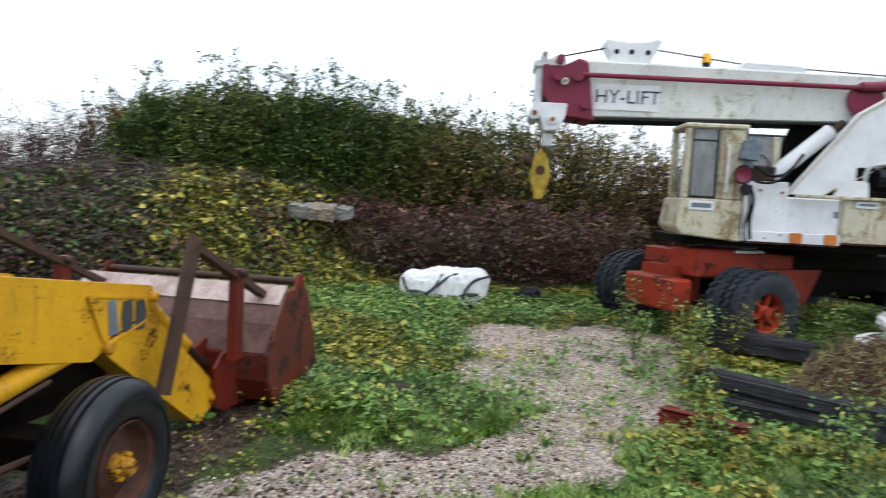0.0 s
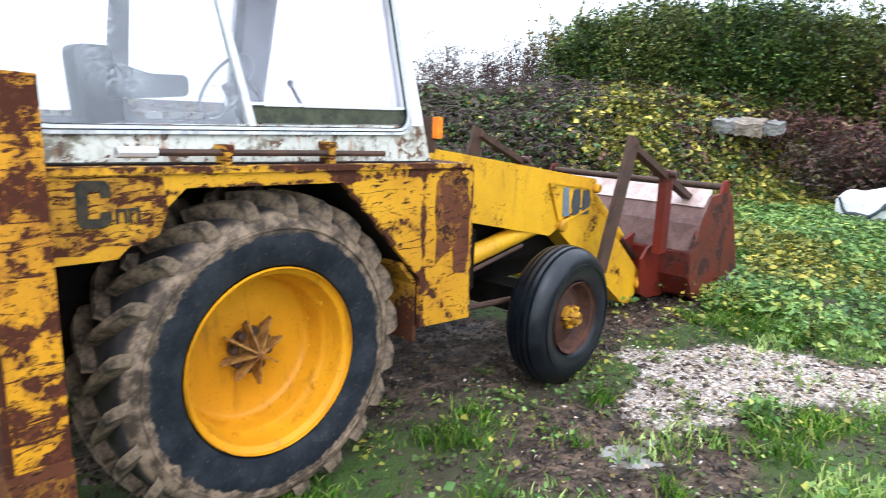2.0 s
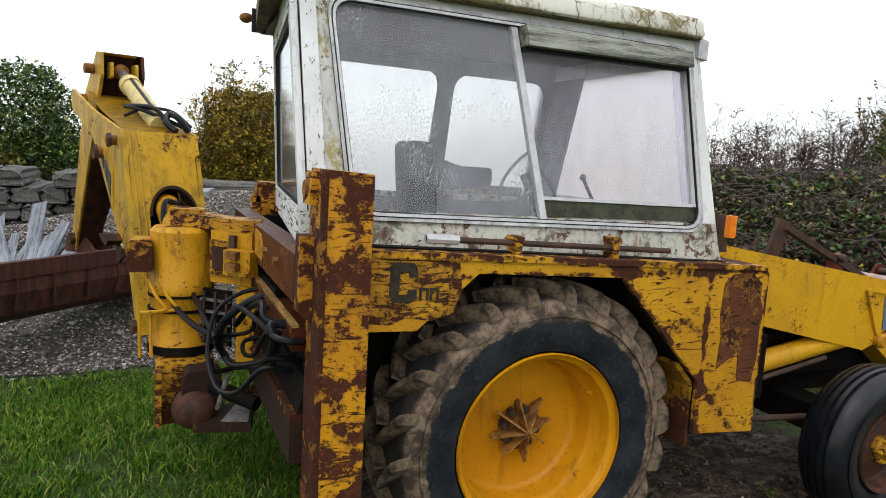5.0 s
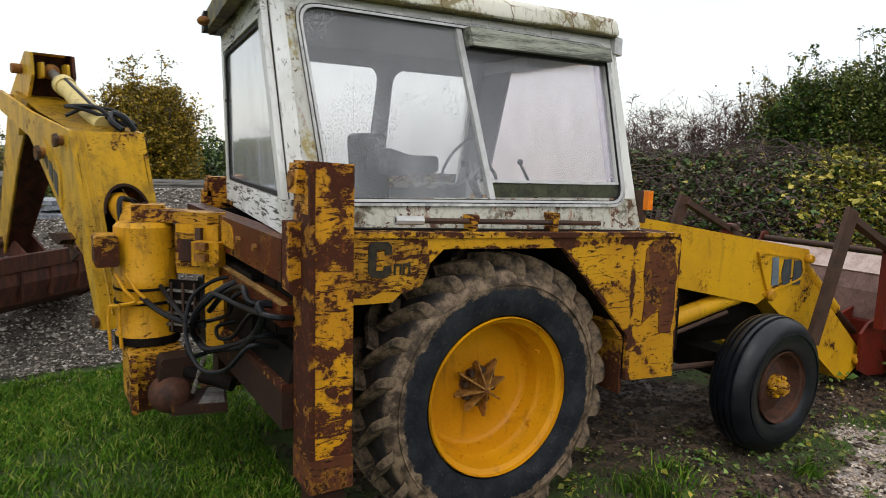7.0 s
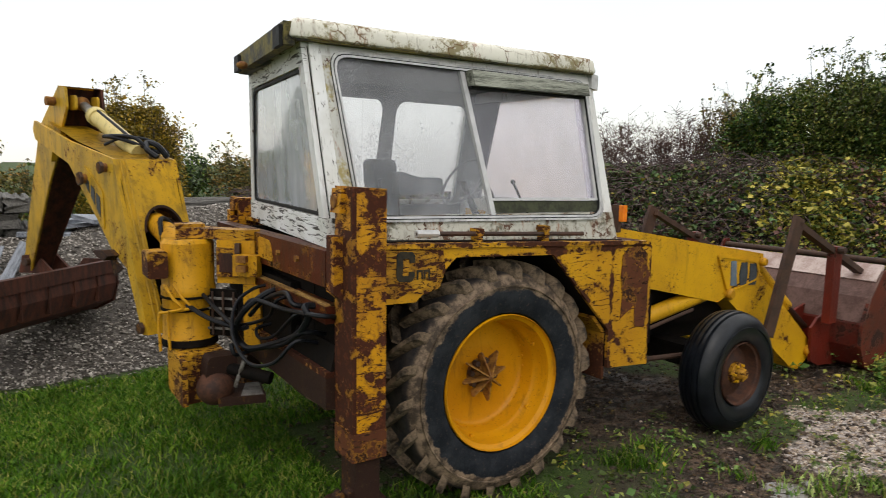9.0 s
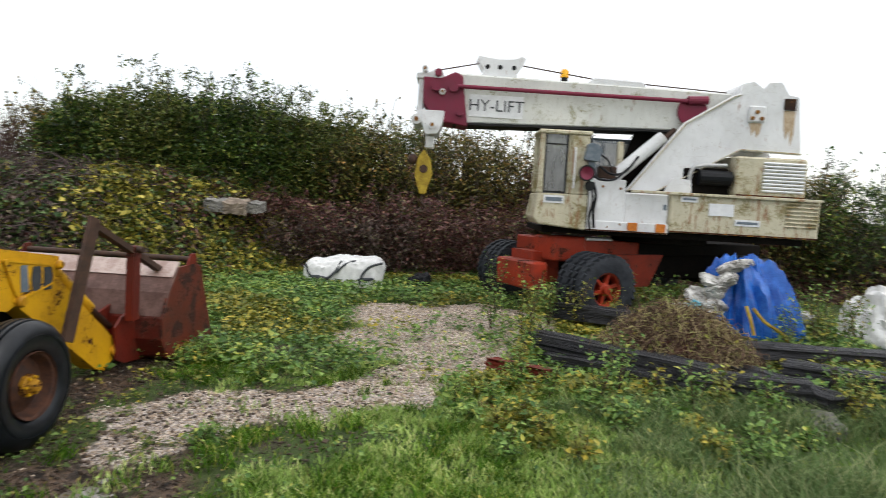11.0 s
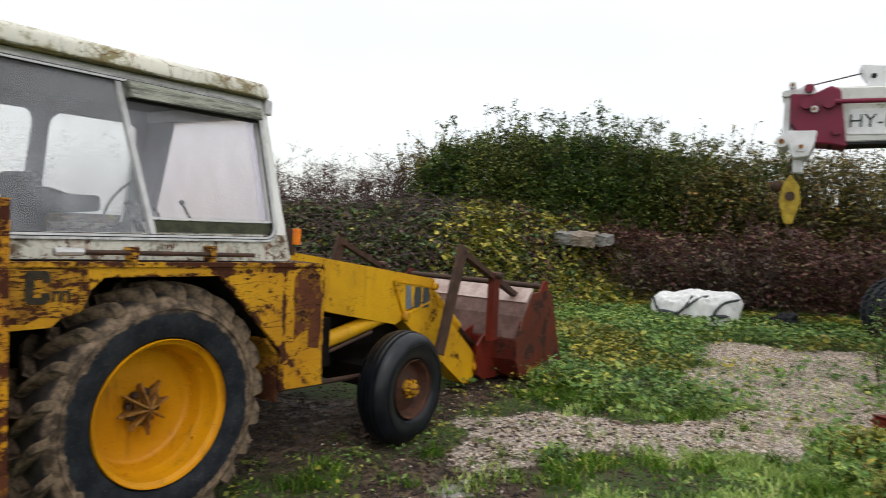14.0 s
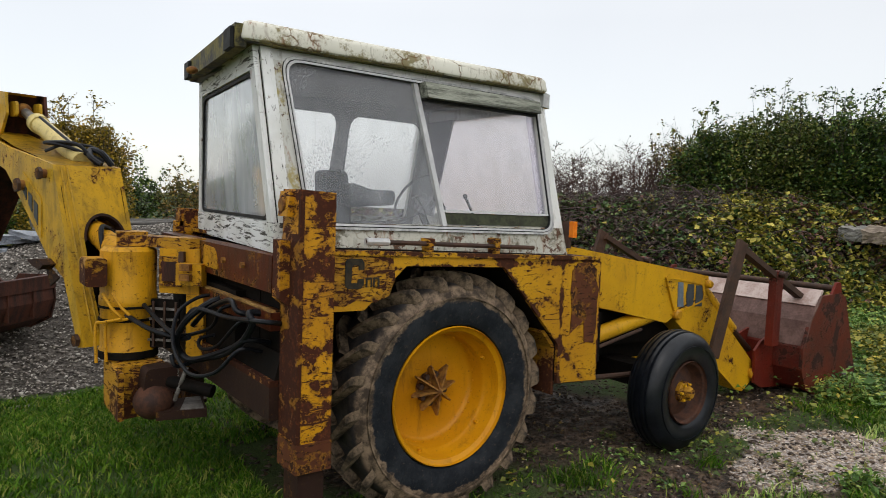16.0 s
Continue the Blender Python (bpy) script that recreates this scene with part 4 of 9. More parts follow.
    bm = lathe(bmn(), [(0.095, 0.268), (0.090, 0.257), (0.055, 0.251), (0.050, 0.233), (0.02, 0.228)], c, "y", 24)
    part("hub", bm, M_rusthub, wheel, "rusted wheel hub", smooth=True)
    for i in range(8):
        a = math.pi / 4 * i + 0.18
        u, w = Vector((math.cos(a), 0, math.sin(a))), Vector((-math.sin(a), 0, math.cos(a)))
        bm = bmn()
        o = Vector(c)
        ln = 0.150 + 0.012 * math.sin(i * 2.3)
        pts = [o + u * 0.0 + Vector((0, 0.145, 0)), o + u * ln + Vector((0, 0.205, 0)), o + u * (ln + 0.004) + Vector((0, 0.222, 0)), o + u * 0.115 + Vector((0, 0.255, 0)), o + Vector((0, 0.233, 0))]
        lo, hi = [bm.verts.new(p - w * 0.0045) for p in pts], [bm.verts.new(p + w * 0.0045) for p in pts]
        bm.faces.new(lo)
        bm.faces.new(hi[::-1])
        for k in range(5):
            bm.faces.new((lo[k], hi[k], hi[(k + 1) % 5], lo[(k + 1) % 5]))
        part("hub_fin", bm, M_fin, wheel)
    for i in range(8):
        a = math.pi / 4 * (i + 0.5) + 0.18
        bm = bmn()
        bolt(bm, (0.085 * math.cos(a), 0.253, 0.68 + 0.085 * math.sin(a)), 0.018, -0.035)
        part("wheel_nut", bm, M_darksteel, wheel)
    return wheel


near_rear = rear_wheel()
far_rear = copy_thing(near_rear, pose(0, mir(0), 0, 0, 0, 180))


def front_wheel():
    c = (2.17, 0.0, 0.425)
    wheel = thing("front_wheel")
    wheel.parent = digger
    prof = [(0.228, 0.045), (0.249, 0.028), (0.307, 0.015), (0.355, 0.020), (0.394, 0.040), (0.416, 0.065), (0.421, 0.078), (0.411, 0.082), (0.411, 0.092), (0.427, 0.096), (0.430, 0.112), (0.418, 0.116), (0.418, 0.126),
            (0.432, 0.130), (0.432, 0.150), (0.418, 0.154), (0.418, 0.164), (0.430, 0.168), (0.427, 0.184), (0.411, 0.188), (0.411, 0.198), (0.421, 0.202), (0.416, 0.215), (0.394, 0.24), (0.355, 0.26), (0.307, 0.265), (0.249, 0.252), (0.228, 0.235)]
    part("tyre", lathe(bmn(), prof, c, "y", 64, close=True), M_fronttyre, wheel, "ribbed black front tyre", smooth=True)
    part("sidewall_ring", lathe(bmn(), [(0.33, 0.011), (0.337, 0.012), (0.337, 0.03), (0.33, 0.03)], c, "y", 64, close=True), M_fronttyre, wheel)
    rim = part("rim", lathe(bmn(), [(0.222, 0.028), (0.225, 0.040), (0.205, 0.052), (0.19, 0.10), (0.178, 0.115), (0.12, 0.10), (0.10, 0.085), (0.02, 0.085), (0.02, 0.11), (0.17, 0.13), (0.20, 0.2), (0.22, 0.24), (0.215, 0.06)], c, "y", 48, close=True), M_rustrim, wheel, "brown rusted steel rim", smooth=True)
    hub = part("hub", lathe(bmn(), [(0.078, 0.09), (0.075, 0.06), (0.05, 0.05), (0.043, 0.022), (0.034, 0.006), (0.01, 0.0)], c, "y", 20), M_panel, wheel, "rusty yellow hub cap", smooth=True)
    for i in range(6):
        a = math.pi / 3 * i
        bm = bmn()
        bolt(bm, (c[0] + 0.06 * math.cos(a), 0.055, c[2] + 0.06 * math.sin(a)), 0.011, -0.018)
        part("wheel_nut", bm, M_arm, hub)
    return wheel


near_front = front_wheel()
near_front.matrix_basis = pose(2.185, -0.03, 0.375) @ Matrix.Diagonal((1.025, 1.12, 1.025, 1)) @ Matrix.Translation((-2.17, 0, -0.425))
copy_thing(near_front, pose(2.185 + 2.17, mir(-0.03), -0.055, 0, 0, 180))
for w in (near_rear,):
    w.matrix_basis = pose(0.05, 0.02, 0.645) @ Matrix.Diagonal((0.965, 1, 0.965, 1)) @ Matrix.Translation((0, 0, -0.68))
far_rear.matrix_basis = pose(0.025, mir(0.02), 0.005, 0, 0, 180)


def top_z(x):
    return 1.452 - (x + 0.73) * 0.0365


def fender(far=False):
    s = -1 if far else 1
    y = (lambda v: mir(v)) if far else (lambda v: v)
    th = thing("rear_fender")
    th.parent = digger
    out = [(-0.78, top_z(-0.78)), (1.10, top_z(1.10)), (1.140, top_z(1.14) - 0.03), (1.143, 0.61), (0.79, 0.635), (0.785, 0.87), (0.33, 1.345), (-0.32, 1.370), (-0.555, 1.165), (-0.78, 1.170)]
    part("side_plate", prism(bmn(), out, y(0.0), y(0.022)), M_fender, th, "yellow mudguard side with peeling paint and rust", bevel=0.006)
    arch = [(0.785, 0.64), (0.785, 0.87), (0.33, 1.345), (-0.32, 1.370), (-0.555, 1.165), (-0.78, 1.170)]
    inner = [(0.80, 0.64), (0.80, 0.878), (0.335, 1.36), (-0.325, 1.385), (-0.56, 1.18), (-0.78, 1.185)]
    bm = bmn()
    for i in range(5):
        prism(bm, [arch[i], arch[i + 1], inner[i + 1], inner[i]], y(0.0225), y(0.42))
    # Arch lining goes black, its shade put into the colour
    part("wheel_arch", bm, M_black, th, "arch lining painted black for its shade")
    # Unseen wall added to keep light out of the arch
    part("inner_guard", prism(bmn(), [(-0.90, 0.62), (1.10, 0.62), (1.10, 1.38), (-0.90, 1.42)], y(0.425), y(0.445)), M_black, th, "added black wall that keeps light out of the wheel arch")
    top = [(-0.78, top_z(-0.78)), (1.13, top_z(1.13)), (1.13, top_z(1.13) - 0.02), (-0.78, top_z(-0.78) - 0.02)]
    part("top_plate", prism(bmn(), top, y(0.0225), y(0.42)), M_fender, th, bevel=0.004)
    lip = [(-0.78, top_z(-0.78) + 0.004), (1.115, top_z(1.115) + 0.004), (1.115, top_z(1.115) - 0.018), (-0.78, top_z(-0.78) - 0.018)]
    part("top_flange", prism(bmn(), lip, y(-0.012), y(-0.001)), M_fender, th, "folded upper edge, worn bright", bevel=0.004)
    part("front_box", prism(bmn(), [(0.80, 0.645), (1.135, 0.62), (1.132, top_z(1.13) - 0.022), (0.80, top_z(0.8) - 0.022)], y(0.0225), y(0.20)), M_darksteel, th)
    patch = [(0.88, 1.31), (0.925, 1.352), (1.035, 1.358), (1.10, 1.31), (1.10, 1.24), (1.125, 1.18), (1.115, 1.10), (1.118, 0.955), (1.095, 0.85), (1.01, 0.865), (1.0, 1.0), (0.92, 0.95), (0.88, 0.925), (0.89, 1.075), (0.872, 1.175)]
    part("rust_patch", prism(bmn(), patch, y(-0.0035), y(0.0)), M_patch, th, "bare brown rusted patch")
    if not far:
        panel = [(-0.755, 1.43), (-0.40, 1.415), (-0.385, 1.31), (-0.42, 1.225), (-0.50, 1.20), (-0.60, 1.215), (-0.66, 1.19), (-0.755, 1.20)]
        part("rust_panel", prism(bmn(), panel, -0.002, 0.0), M_panel, th, "rusty panel round the letter")
        # the big outlined letter and the small mark beside it
        letter = [(-0.605, 1.385), (-0.575, 1.40), (-0.485, 1.395), (-0.465, 1.375), (-0.465, 1.335), (-0.505, 1.335), (-0.51, 1.36), (-0.555, 1.36), (-0.56, 1.265), (-0.515, 1.262), (-0.51, 1.285),
                  (-0.467, 1.285), (-0.465, 1.255), (-0.49, 1.23), (-0.585, 1.232), (-0.607, 1.255)]
        part("badge_letter", prism(bmn(), [(-0.664 + (px + 0.605) * 0.72, 1.416 + (pz - 1.40) * 0.86) for px, pz in letter], -0.006, -0.0022), M_badge, th, "large dark letter C on the mudguard")
        for k in range(2):
            part("badge_letter", prism(bmn(), [(-0.553 + 0.04 * k, 1.322), (-0.518 + 0.04 * k, 1.322), (-0.518 + 0.04 * k, 1.276), (-0.527 + 0.04 * k, 1.276), (-0.527 + 0.04 * k, 1.312), (-0.544 + 0.04 * k, 1.312), (-0.544 + 0.04 * k, 1.276), (-0.553 + 0.04 * k, 1.276)], -0.006, -0.0022), M_badge, th)
    return th


fender()
fender(True)


def rounded(corners, r, n=5):
    """A polygon with rounded corners."""
    out, m = [], len(corners)
    for i in range(m):
        p, a, b = Vector(corners[i]), Vector(corners[i - 1]), Vector(corners[(i + 1) % m])
        u, v = (a - p).normalized(), (b - p).normalized()
        for k in range(n + 1):
            t = k / n
            q = (p + u * r) * (1 - t) ** 2 + p * 2 * t * (1 - t) + (p + v * r) * t * t
            out.append((q.x, q.y))
    return out


def chassis():
    th = thing("chassis")
    th.parent = digger
    part("main_frame", prism(bmn(), [(-0.95, 0.70), (-0.2, 0.55), (0.6, 0.55), (1.0, 0.62), (3.0, 0.62), (3.0, 0.92), (1.2, 0.95), (0.9, 1.2), (-0.95, 1.2)], 0.62, mir(0.62)), M_black, th, "near-black chassis frame", bevel=0.01)
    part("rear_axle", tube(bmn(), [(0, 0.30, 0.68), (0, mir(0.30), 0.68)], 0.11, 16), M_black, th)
    part("front_axle", prism(bmn(), [(2.03, 0.36), (2.23, 0.36), (2.23, 0.52), (2.03, 0.52)], 0.26, mir(0.26)), M_black, th, bevel=0.01)
    part("engine_cover", prism(bmn(), [(1.0, 0.9), (2.95, 0.9), (2.95, 1.12), (1.1, 1.30), (1.0, 1.30)], 0.68, mir(0.68)), M_arm, th, "faded yellow engine cover", bevel=0.02)
    part("front_grille", prism(bmn(), [(2.95, 0.5), (3.0, 0.5), (3.0, 1.1), (2.95, 1.1)], 0.72, mir(0.72)), M_black, th)
    part("fuel_tank", prism(bmn(), [(0.95, 0.62), (1.6, 0.6), (1.6, 0.95), (0.95, 1.0)], 0.36, 0.62), M_black, th, bevel=0.02)
    for y in (0.03, mir(0.03)):
        part("arch_panel", prism(bmn(), [(0.772, 0.56), (0.792, 0.56), (0.792, 0.85), (0.700, 0.955), (0.684, 0.94), (0.772, 0.842)], y, YC + (y - YC) * 0.52), M_panel, th, "rust-stained inner wall of the wheel arch", bevel=0.003)
    # Two low belly blocks, added unseen to keep light off the ground
    part("gearbox", prism(bmn(), rounded([(0.25, 0.42), (0.95, 0.40), (1.15, 0.55), (1.1, 0.9), (0.2, 0.9)], 0.05), 0.70, mir(0.70)), M_black, th, bevel=0.02)
    part("sump", prism(bmn(), rounded([(1.55, 0.48), (2.75, 0.46), (2.85, 0.63), (1.45, 0.63)], 0.04), 0.72, mir(0.72)), M_black, th, bevel=0.02)
    part("steering_rod", tube(bmn(), [(1.15, 0.40, 0.50), (2.05, 0.35, 0.46)], 0.02, 8), M_darksteel, th)
    return th


chassis()


def wall_y(z):
    """The cab's near wall leans in towards the roof."""
    return 0.175 + (z - 1.50) * 0.25


def skew(x, y):
    """The cab's back lies slightly aslant."""
    k = max(0.0, min(1.0, (0.2 - x) / 1.15))
    return x + 0.115 * k * (y - 0.3)


def slab(bm, pts, t0, t1, near=True):
    """A plate lying in a cab side wall: corners as (x, z), between two depths from its outer face."""
    lo, hi = [], []
    for x, z in pts:
        for lst, d in ((lo, t0), (hi, t1)):
            y = wall_y(z) + d
            y = y if near else mir(y)
            lst.append(bm.verts.new((skew(x, y), y, z)))
    bm.faces.new(lo)
    bm.faces.new(hi[::-1])
    n = len(lo)
    for i in range(n):
        bm.faces.new((lo[i], hi[i], hi[(i + 1) % n], lo[(i + 1) % n]))
    return bm


def ring_plate(bm, outer, inner, t0, t1, near=True):
    """A frame between two outlines of equal count."""
    n = len(outer)
    for i in range(n):
        j = (i + 1) % n
        slab(bm, [outer[i], outer[j], inner[j], inner[i]], t0, t1, near)
    bmesh.ops.remove_doubles(bm, verts=bm.verts, dist=0.0004)
    return bm


WIN = [(-0.815, 2.345), (0.87, 2.335), (0.865, 1.545), (-0.725, 1.575)]


def grow(corners, d):
    cx, cz = sum(p[0] for p in corners) / 4, sum(p[1] for p in corners) / 4
    return [(x + math.copysign(d, x - cx), z + math.copysign(d, z - cz)) for x, z in corners]


def dress(win):
    """The divider, rain board and strips of the near window."""
    part("mullion", slab(bmn(), [(-0.062, 2.352), (-0.032, 2.352), (0.068, 1.555), (0.038, 1.555)], -0.006, 0.022), M_alu, win, "worn alloy divider")
    part("drip_board", slab(bmn(), [(-0.02, 2.345), (0.855, 2.335), (0.855, 2.262), (-0.01, 2.260)], -0.070, 0.005), M_dirtywood, win, "mossy weathered rain board", bevel=0.006)
    part("slide_rail", slab(bmn(), [(-0.01, 2.268), (0.845, 2.27), (0.845, 2.245), (-0.008, 2.243)], -0.024, 0.012), M_rubber, win)
    part("lower_strip", slab(bmn(), [(0.055, 1.635), (0.862, 1.625), (0.862, 1.56), (0.06, 1.57)], 0.004, 0.012), M_mossdark, win, "mossy dark strip under the pane")
    part("strip_edge", slab(bmn(), [(0.045, 1.65), (0.864, 1.64), (0.864, 1.628), (0.047, 1.638)], -0.004, 0.016), M_alu, win)
    part("pane_edge", slab(bmn(), [(0.80, 2.27), (0.845, 2.27), (0.842, 1.64), (0.80, 1.64)], 0.010, 0.0195), M_glass2, win)


def cab():
    th = thing("cab", label="white steel cab with milky windows and mossy roof")
    th.parent = digger
    for near in (True, False):
        wall = [(-0.965, 2.43), (0.945, 2.43), (0.985, 1.41), (-0.90, 1.485)]
        hole = rounded(WIN, 0.085)
        bm = bmn()
        # wall built as four strips round the window
        a = grow(WIN, 0.0)
        w0 = wall
        slab(bm, [w0[0], w0[1], (0.945, 2.345), (-0.955, 2.345)], 0, 0.03, near)
        part("side_header", bm, M_white, th, "white painted upper wall with algae streaks", bevel=0.004)
        bm = bmn()
        slab(bm, [(-0.955, 2.345), (-0.815, 2.345), (-0.725, 1.575), (-0.905, 1.575)], 0, 0.045, near)
        part("corner_seam", slab(bmn(), [(-0.953, 2.38), (-0.949, 2.38), (-0.898, 1.49), (-0.902, 1.49)], -0.003, 0.0, near), M_black, th)
        part("corner_board", slab(bmn(), [(-0.947, 2.40), (-0.888, 2.40), (-0.828, 1.47), (-0.896, 1.47)], -0.014, -0.001, near), M_grainpost, th, "white corner board with open grain", bevel=0.003)
        part("rear_pillar", bm, M_lichen, th, "flaking white rear corner pillar", bevel=0.006)
        bm = bmn()
        slab(bm, [(0.87, 2.345), (0.947, 2.345), (0.978, 1.555), (0.865, 1.555)], 0, 0.045, near)
        part("front_pillar", bm, M_white, th, bevel=0.006)
        bm = bmn()
        slab(bm, [(-0.90, 1.575), (0.978, 1.555), (0.988, 1.385), (-0.90, 1.455)], 0, 0.03, near)
        part("lower_band", bm, M_cabband, th, "off-white lower cab band with rust and lichen", bevel=0.004)
        win = thing("side_window")
        win.parent = th
        inner = rounded(WIN, 0.085)
        outer = rounded(grow(WIN, 0.032), 0.10)
        part("window_rubber", ring_plate(bmn(), outer, inner, -0.010, 0.02, near), M_rubber, win, "black window rubber")
        part("frame_strip", ring_plate(bmn(), rounded(grow(WIN, 0.031), 0.0995), rounded(grow(WIN, 0.019), 0.0925), -0.014, -0.010, near), M_weathered, win, "weathered pale frame strip")
        mid = rounded(grow(WIN, 0.014), 0.0905)
        mid2 = rounded(grow(WIN, 0.003), 0.086)
        part("rubber_strip", ring_plate(bmn(), mid, mid2, -0.018, -0.012, near), M_alu, win, "pale sealing strip")
        part("rear_pane", slab(bmn(), [(-0.82, 2.35), (-0.035, 2.347), (0.055, 1.55), (-0.728, 1.57)], 0.010, 0.014, near), M_glass if near else M_glassfar, win, "milky scratched wet pane").visible_shadow = False
        part("front_pane", slab(bmn(), [(-0.055, 2.347), (0.87, 2.337), (0.867, 1.62), (0.03, 1.64)], 0.020, 0.024, near), M_glass2 if near else M_glassfar, win, "violet tinted sliding pane").visible_shadow = False
        if near:
            dress(win)
    # rail and brackets along the foot of the cab
    rail = part("handrail", tube(bmn(), [(-0.50, 0.095, 1.487), (0.63, 0.085, 1.443)], 0.012, 8), M_darksteel, th, "rusty bare steel rod")
    part("rail_end", tube(bmn(), [(-0.50, 0.095, 1.487), (-0.37, 0.095, 1.482)], 0.019, 8), M_alu, rail)
    for x in (-0.12, 0.34):
        bm = bmn()
        prism(bm, [(x - 0.014, 1.40), (x + 0.014, 1.40), (x + 0.014, 1.47), (x + 0.024, 1.475), (x + 0.020, 1.50), (x - 0.020, 1.50), (x - 0.024, 1.475), (x - 0.014, 1.47)], 0.07, 0.14)
        part("rail_bracket", bm, M_panel, rail, "rusty yellow bracket", bevel=0.004)
    part("sill_gap", prism(bmn(), [(-0.78, 1.46), (0.98, 1.392), (0.98, 1.372), (-0.78, 1.44)], 0.10, 0.24), M_black, th)
    # roof
    roof = thing("cab_roof")
    roof.parent = th
    bm = bmn()
    pts = [(-1.045, 0.335), (0.945, 0.335), (0.945, mir(0.335)), (-1.045, mir(0.335))]
    pts = [(skew(x, y), y) for x, y in pts]
    rings = []
    for inset, z in ((0.035, 2.415), (0.012, 2.405), (0.0, 2.413), (-0.003, 2.425), (0.003, 2.45), (0.004, 2.468), (0.010, 2.484), (0.022, 2.497), (0.042, 2.505), (0.09, 2.511), (0.22, 2.520), (0.45, 2.527)):
        corner = [(x + (inset if x < 0 else -inset), y + (inset if y < YC else -inset)) for x, y in pts]
        rings.append([bm.verts.new((x, y, z + 0.004 * math.sin(9 * x) * math.cos(7 * y))) for x, y in rounded(corner, 0.035)])
    for lo, hi in zip(rings, rings[1:]):
        for i in range(len(lo)):
            bm.faces.new((lo[i], lo[(i + 1) % len(lo)], hi[(i + 1) % len(lo)], hi[i]))
    bm.faces.new(rings[-1])
    bm.faces.new(rings[0][::-1])
    part("roof_shell", bm, M_roof, roof, "cream roof with cracked paint and moss", smooth=True)
    bm = bmn()
    prism(bm, [(skew(-1.03, 0.35), 0.35), (0.93, 0.35), (0.93, mir(0.35)), (skew(-1.03, mir(0.35)), mir(0.35))], 2.40, 2.4145, "z")
    part("roof_lip", bm, M_gutter, roof)
    bm = bmn()
    prism(bm, [(skew(-1.075, 0.36), 0.36), (skew(-1.02, 0.36), 0.36), (skew(-1.02, 1.56), 1.56), (skew(-1.075, 1.56), 1.56)], 2.375, 2.48, "z")
    part("rear_gutter", bm, M_gutter, roof, "mossy dark rear roof box", bevel=0.012)
    for y0 in (0.375, 1.40):
        bm = bmn()
        prism(bm, [(skew(-1.095, y0), y0), (skew(-1.072, y0), y0), (skew(-1.072, y0 + 0.13), y0 + 0.13), (skew(-1.095, y0 + 0.13), y0 + 0.13)], 2.37, 2.465, "z")
        part("work_lamp", bm, M_rubber, roof, "dark work lamp", bevel=0.008)
    part("roof_knob", ball(bmn(), (-1.03, 1.12, 2.365), 0.03, 0.04, 0.022), M_rusthub, roof)
    part("front_visor", prism(bmn(), [(0.93, 2.32), (0.985, 2.31), (0.985, 2.40), (0.93, 2.41)], 0.36, 0.44), M_alu, roof)
    # back wall with its window
    back = thing("back_window")
    back.parent = th

    def bp(y, z, d=0.0):
        return Vector((skew(-0.965 + 0.06 * (2.43 - z) + d, y), y, z))

    def bplate(bm, yz, d0, d1):
        lo, hi = [bm.verts.new(bp(y, z, d0)) for y, z in yz], [bm.verts.new(bp(y, z, d1)) for y, z in yz]
        bm.faces.new(lo)
        bm.faces.new(hi[::-1])
        n = len(lo)
        for i in range(n):
            bm.faces.new((lo[i], hi[i], hi[(i + 1) % n], lo[(i + 1) % n]))
        return bm
    T = 2.42
    for nm, yz, mt, lb in (("head_rail", [(wall_y(T), T), (mir(wall_y(T)), T), (mir(wall_y(2.30)), 2.29), (wall_y(2.30), 2.29)], M_grain, "flaking white top rail"),
                           ("near_post", [(wall_y(2.29), 2.29), (wall_y(2.29) + 0.085, 2.29), (wall_y(1.57) + 0.075, 1.57), (wall_y(1.57), 1.57)], M_wood, ""),
                           ("far_post", [(mir(wall_y(2.29)), 2.29), (mir(wall_y(2.29) + 0.085), 2.29), (mir(wall_y(1.57) + 0.075), 1.57), (mir(wall_y(1.57)), 1.57)], M_wood, ""),
                           ("bottom_rail", [(wall_y(1.57) - 0.02, 1.57), (mir(wall_y(1.57) - 0.02), 1.57), (mir(wall_y(1.46) - 0.02), 1.43), (wall_y(1.46) - 0.02, 1.43)], M_grain, "flaking white wooden bottom rail")):
        part(nm, bplate(bmn(), yz, -0.02, 0.04), mt, back, lb, bevel=0.006)
    g = [(wall_y(2.28) + 0.08, 2.285), (mir(wall_y(2.28) + 0.08), 2.285), (mir(wall_y(1.58) + 0.07), 1.575), (wall_y(1.58) + 0.07, 1.575)]
    ro, ri = rounded(g, 0.06), rounded([(g[0][0] + 0.02, 2.268), (g[1][0] - 0.02, 2.268), (g[2][0] - 0.02, 1.592), (g[3][0] + 0.02, 1.592)], 0.07)
    bm = bmn()
    for i in range(len(ro)):
        j = (i + 1) % len(ro)
        bplate(bm, [ro[i], ro[j], ri[j], ri[i]], -0.012, 0.012)
    part("window_rubber", bm, M_rubber, back)
    part("back_pane", bplate(bmn(), g, 0.0, 0.004), M_glassback, back, "dull milky rear pane").visible_shadow = False
    # front screen and floor
    front = thing("front_window")
    front.parent = th
    for nm, y0, y1 in (("near_post", wall_y(1.9), wall_y(1.9) + 0.08), ("far_post", mir(wall_y(1.9) + 0.08), mir(wall_y(1.9)))):
        top, foot = (wall_y(2.40) + 0.04, wall_y(1.40) + 0.04) if nm == "near_post" else (mir(wall_y(2.40) + 0.04), mir(wall_y(1.40) + 0.04))
        part(nm, beam(bmn(), (0.945, top, 2.40), (0.966, foot, 1.40), 0.03, 0.07, (0, 1, 0)), M_white, front)
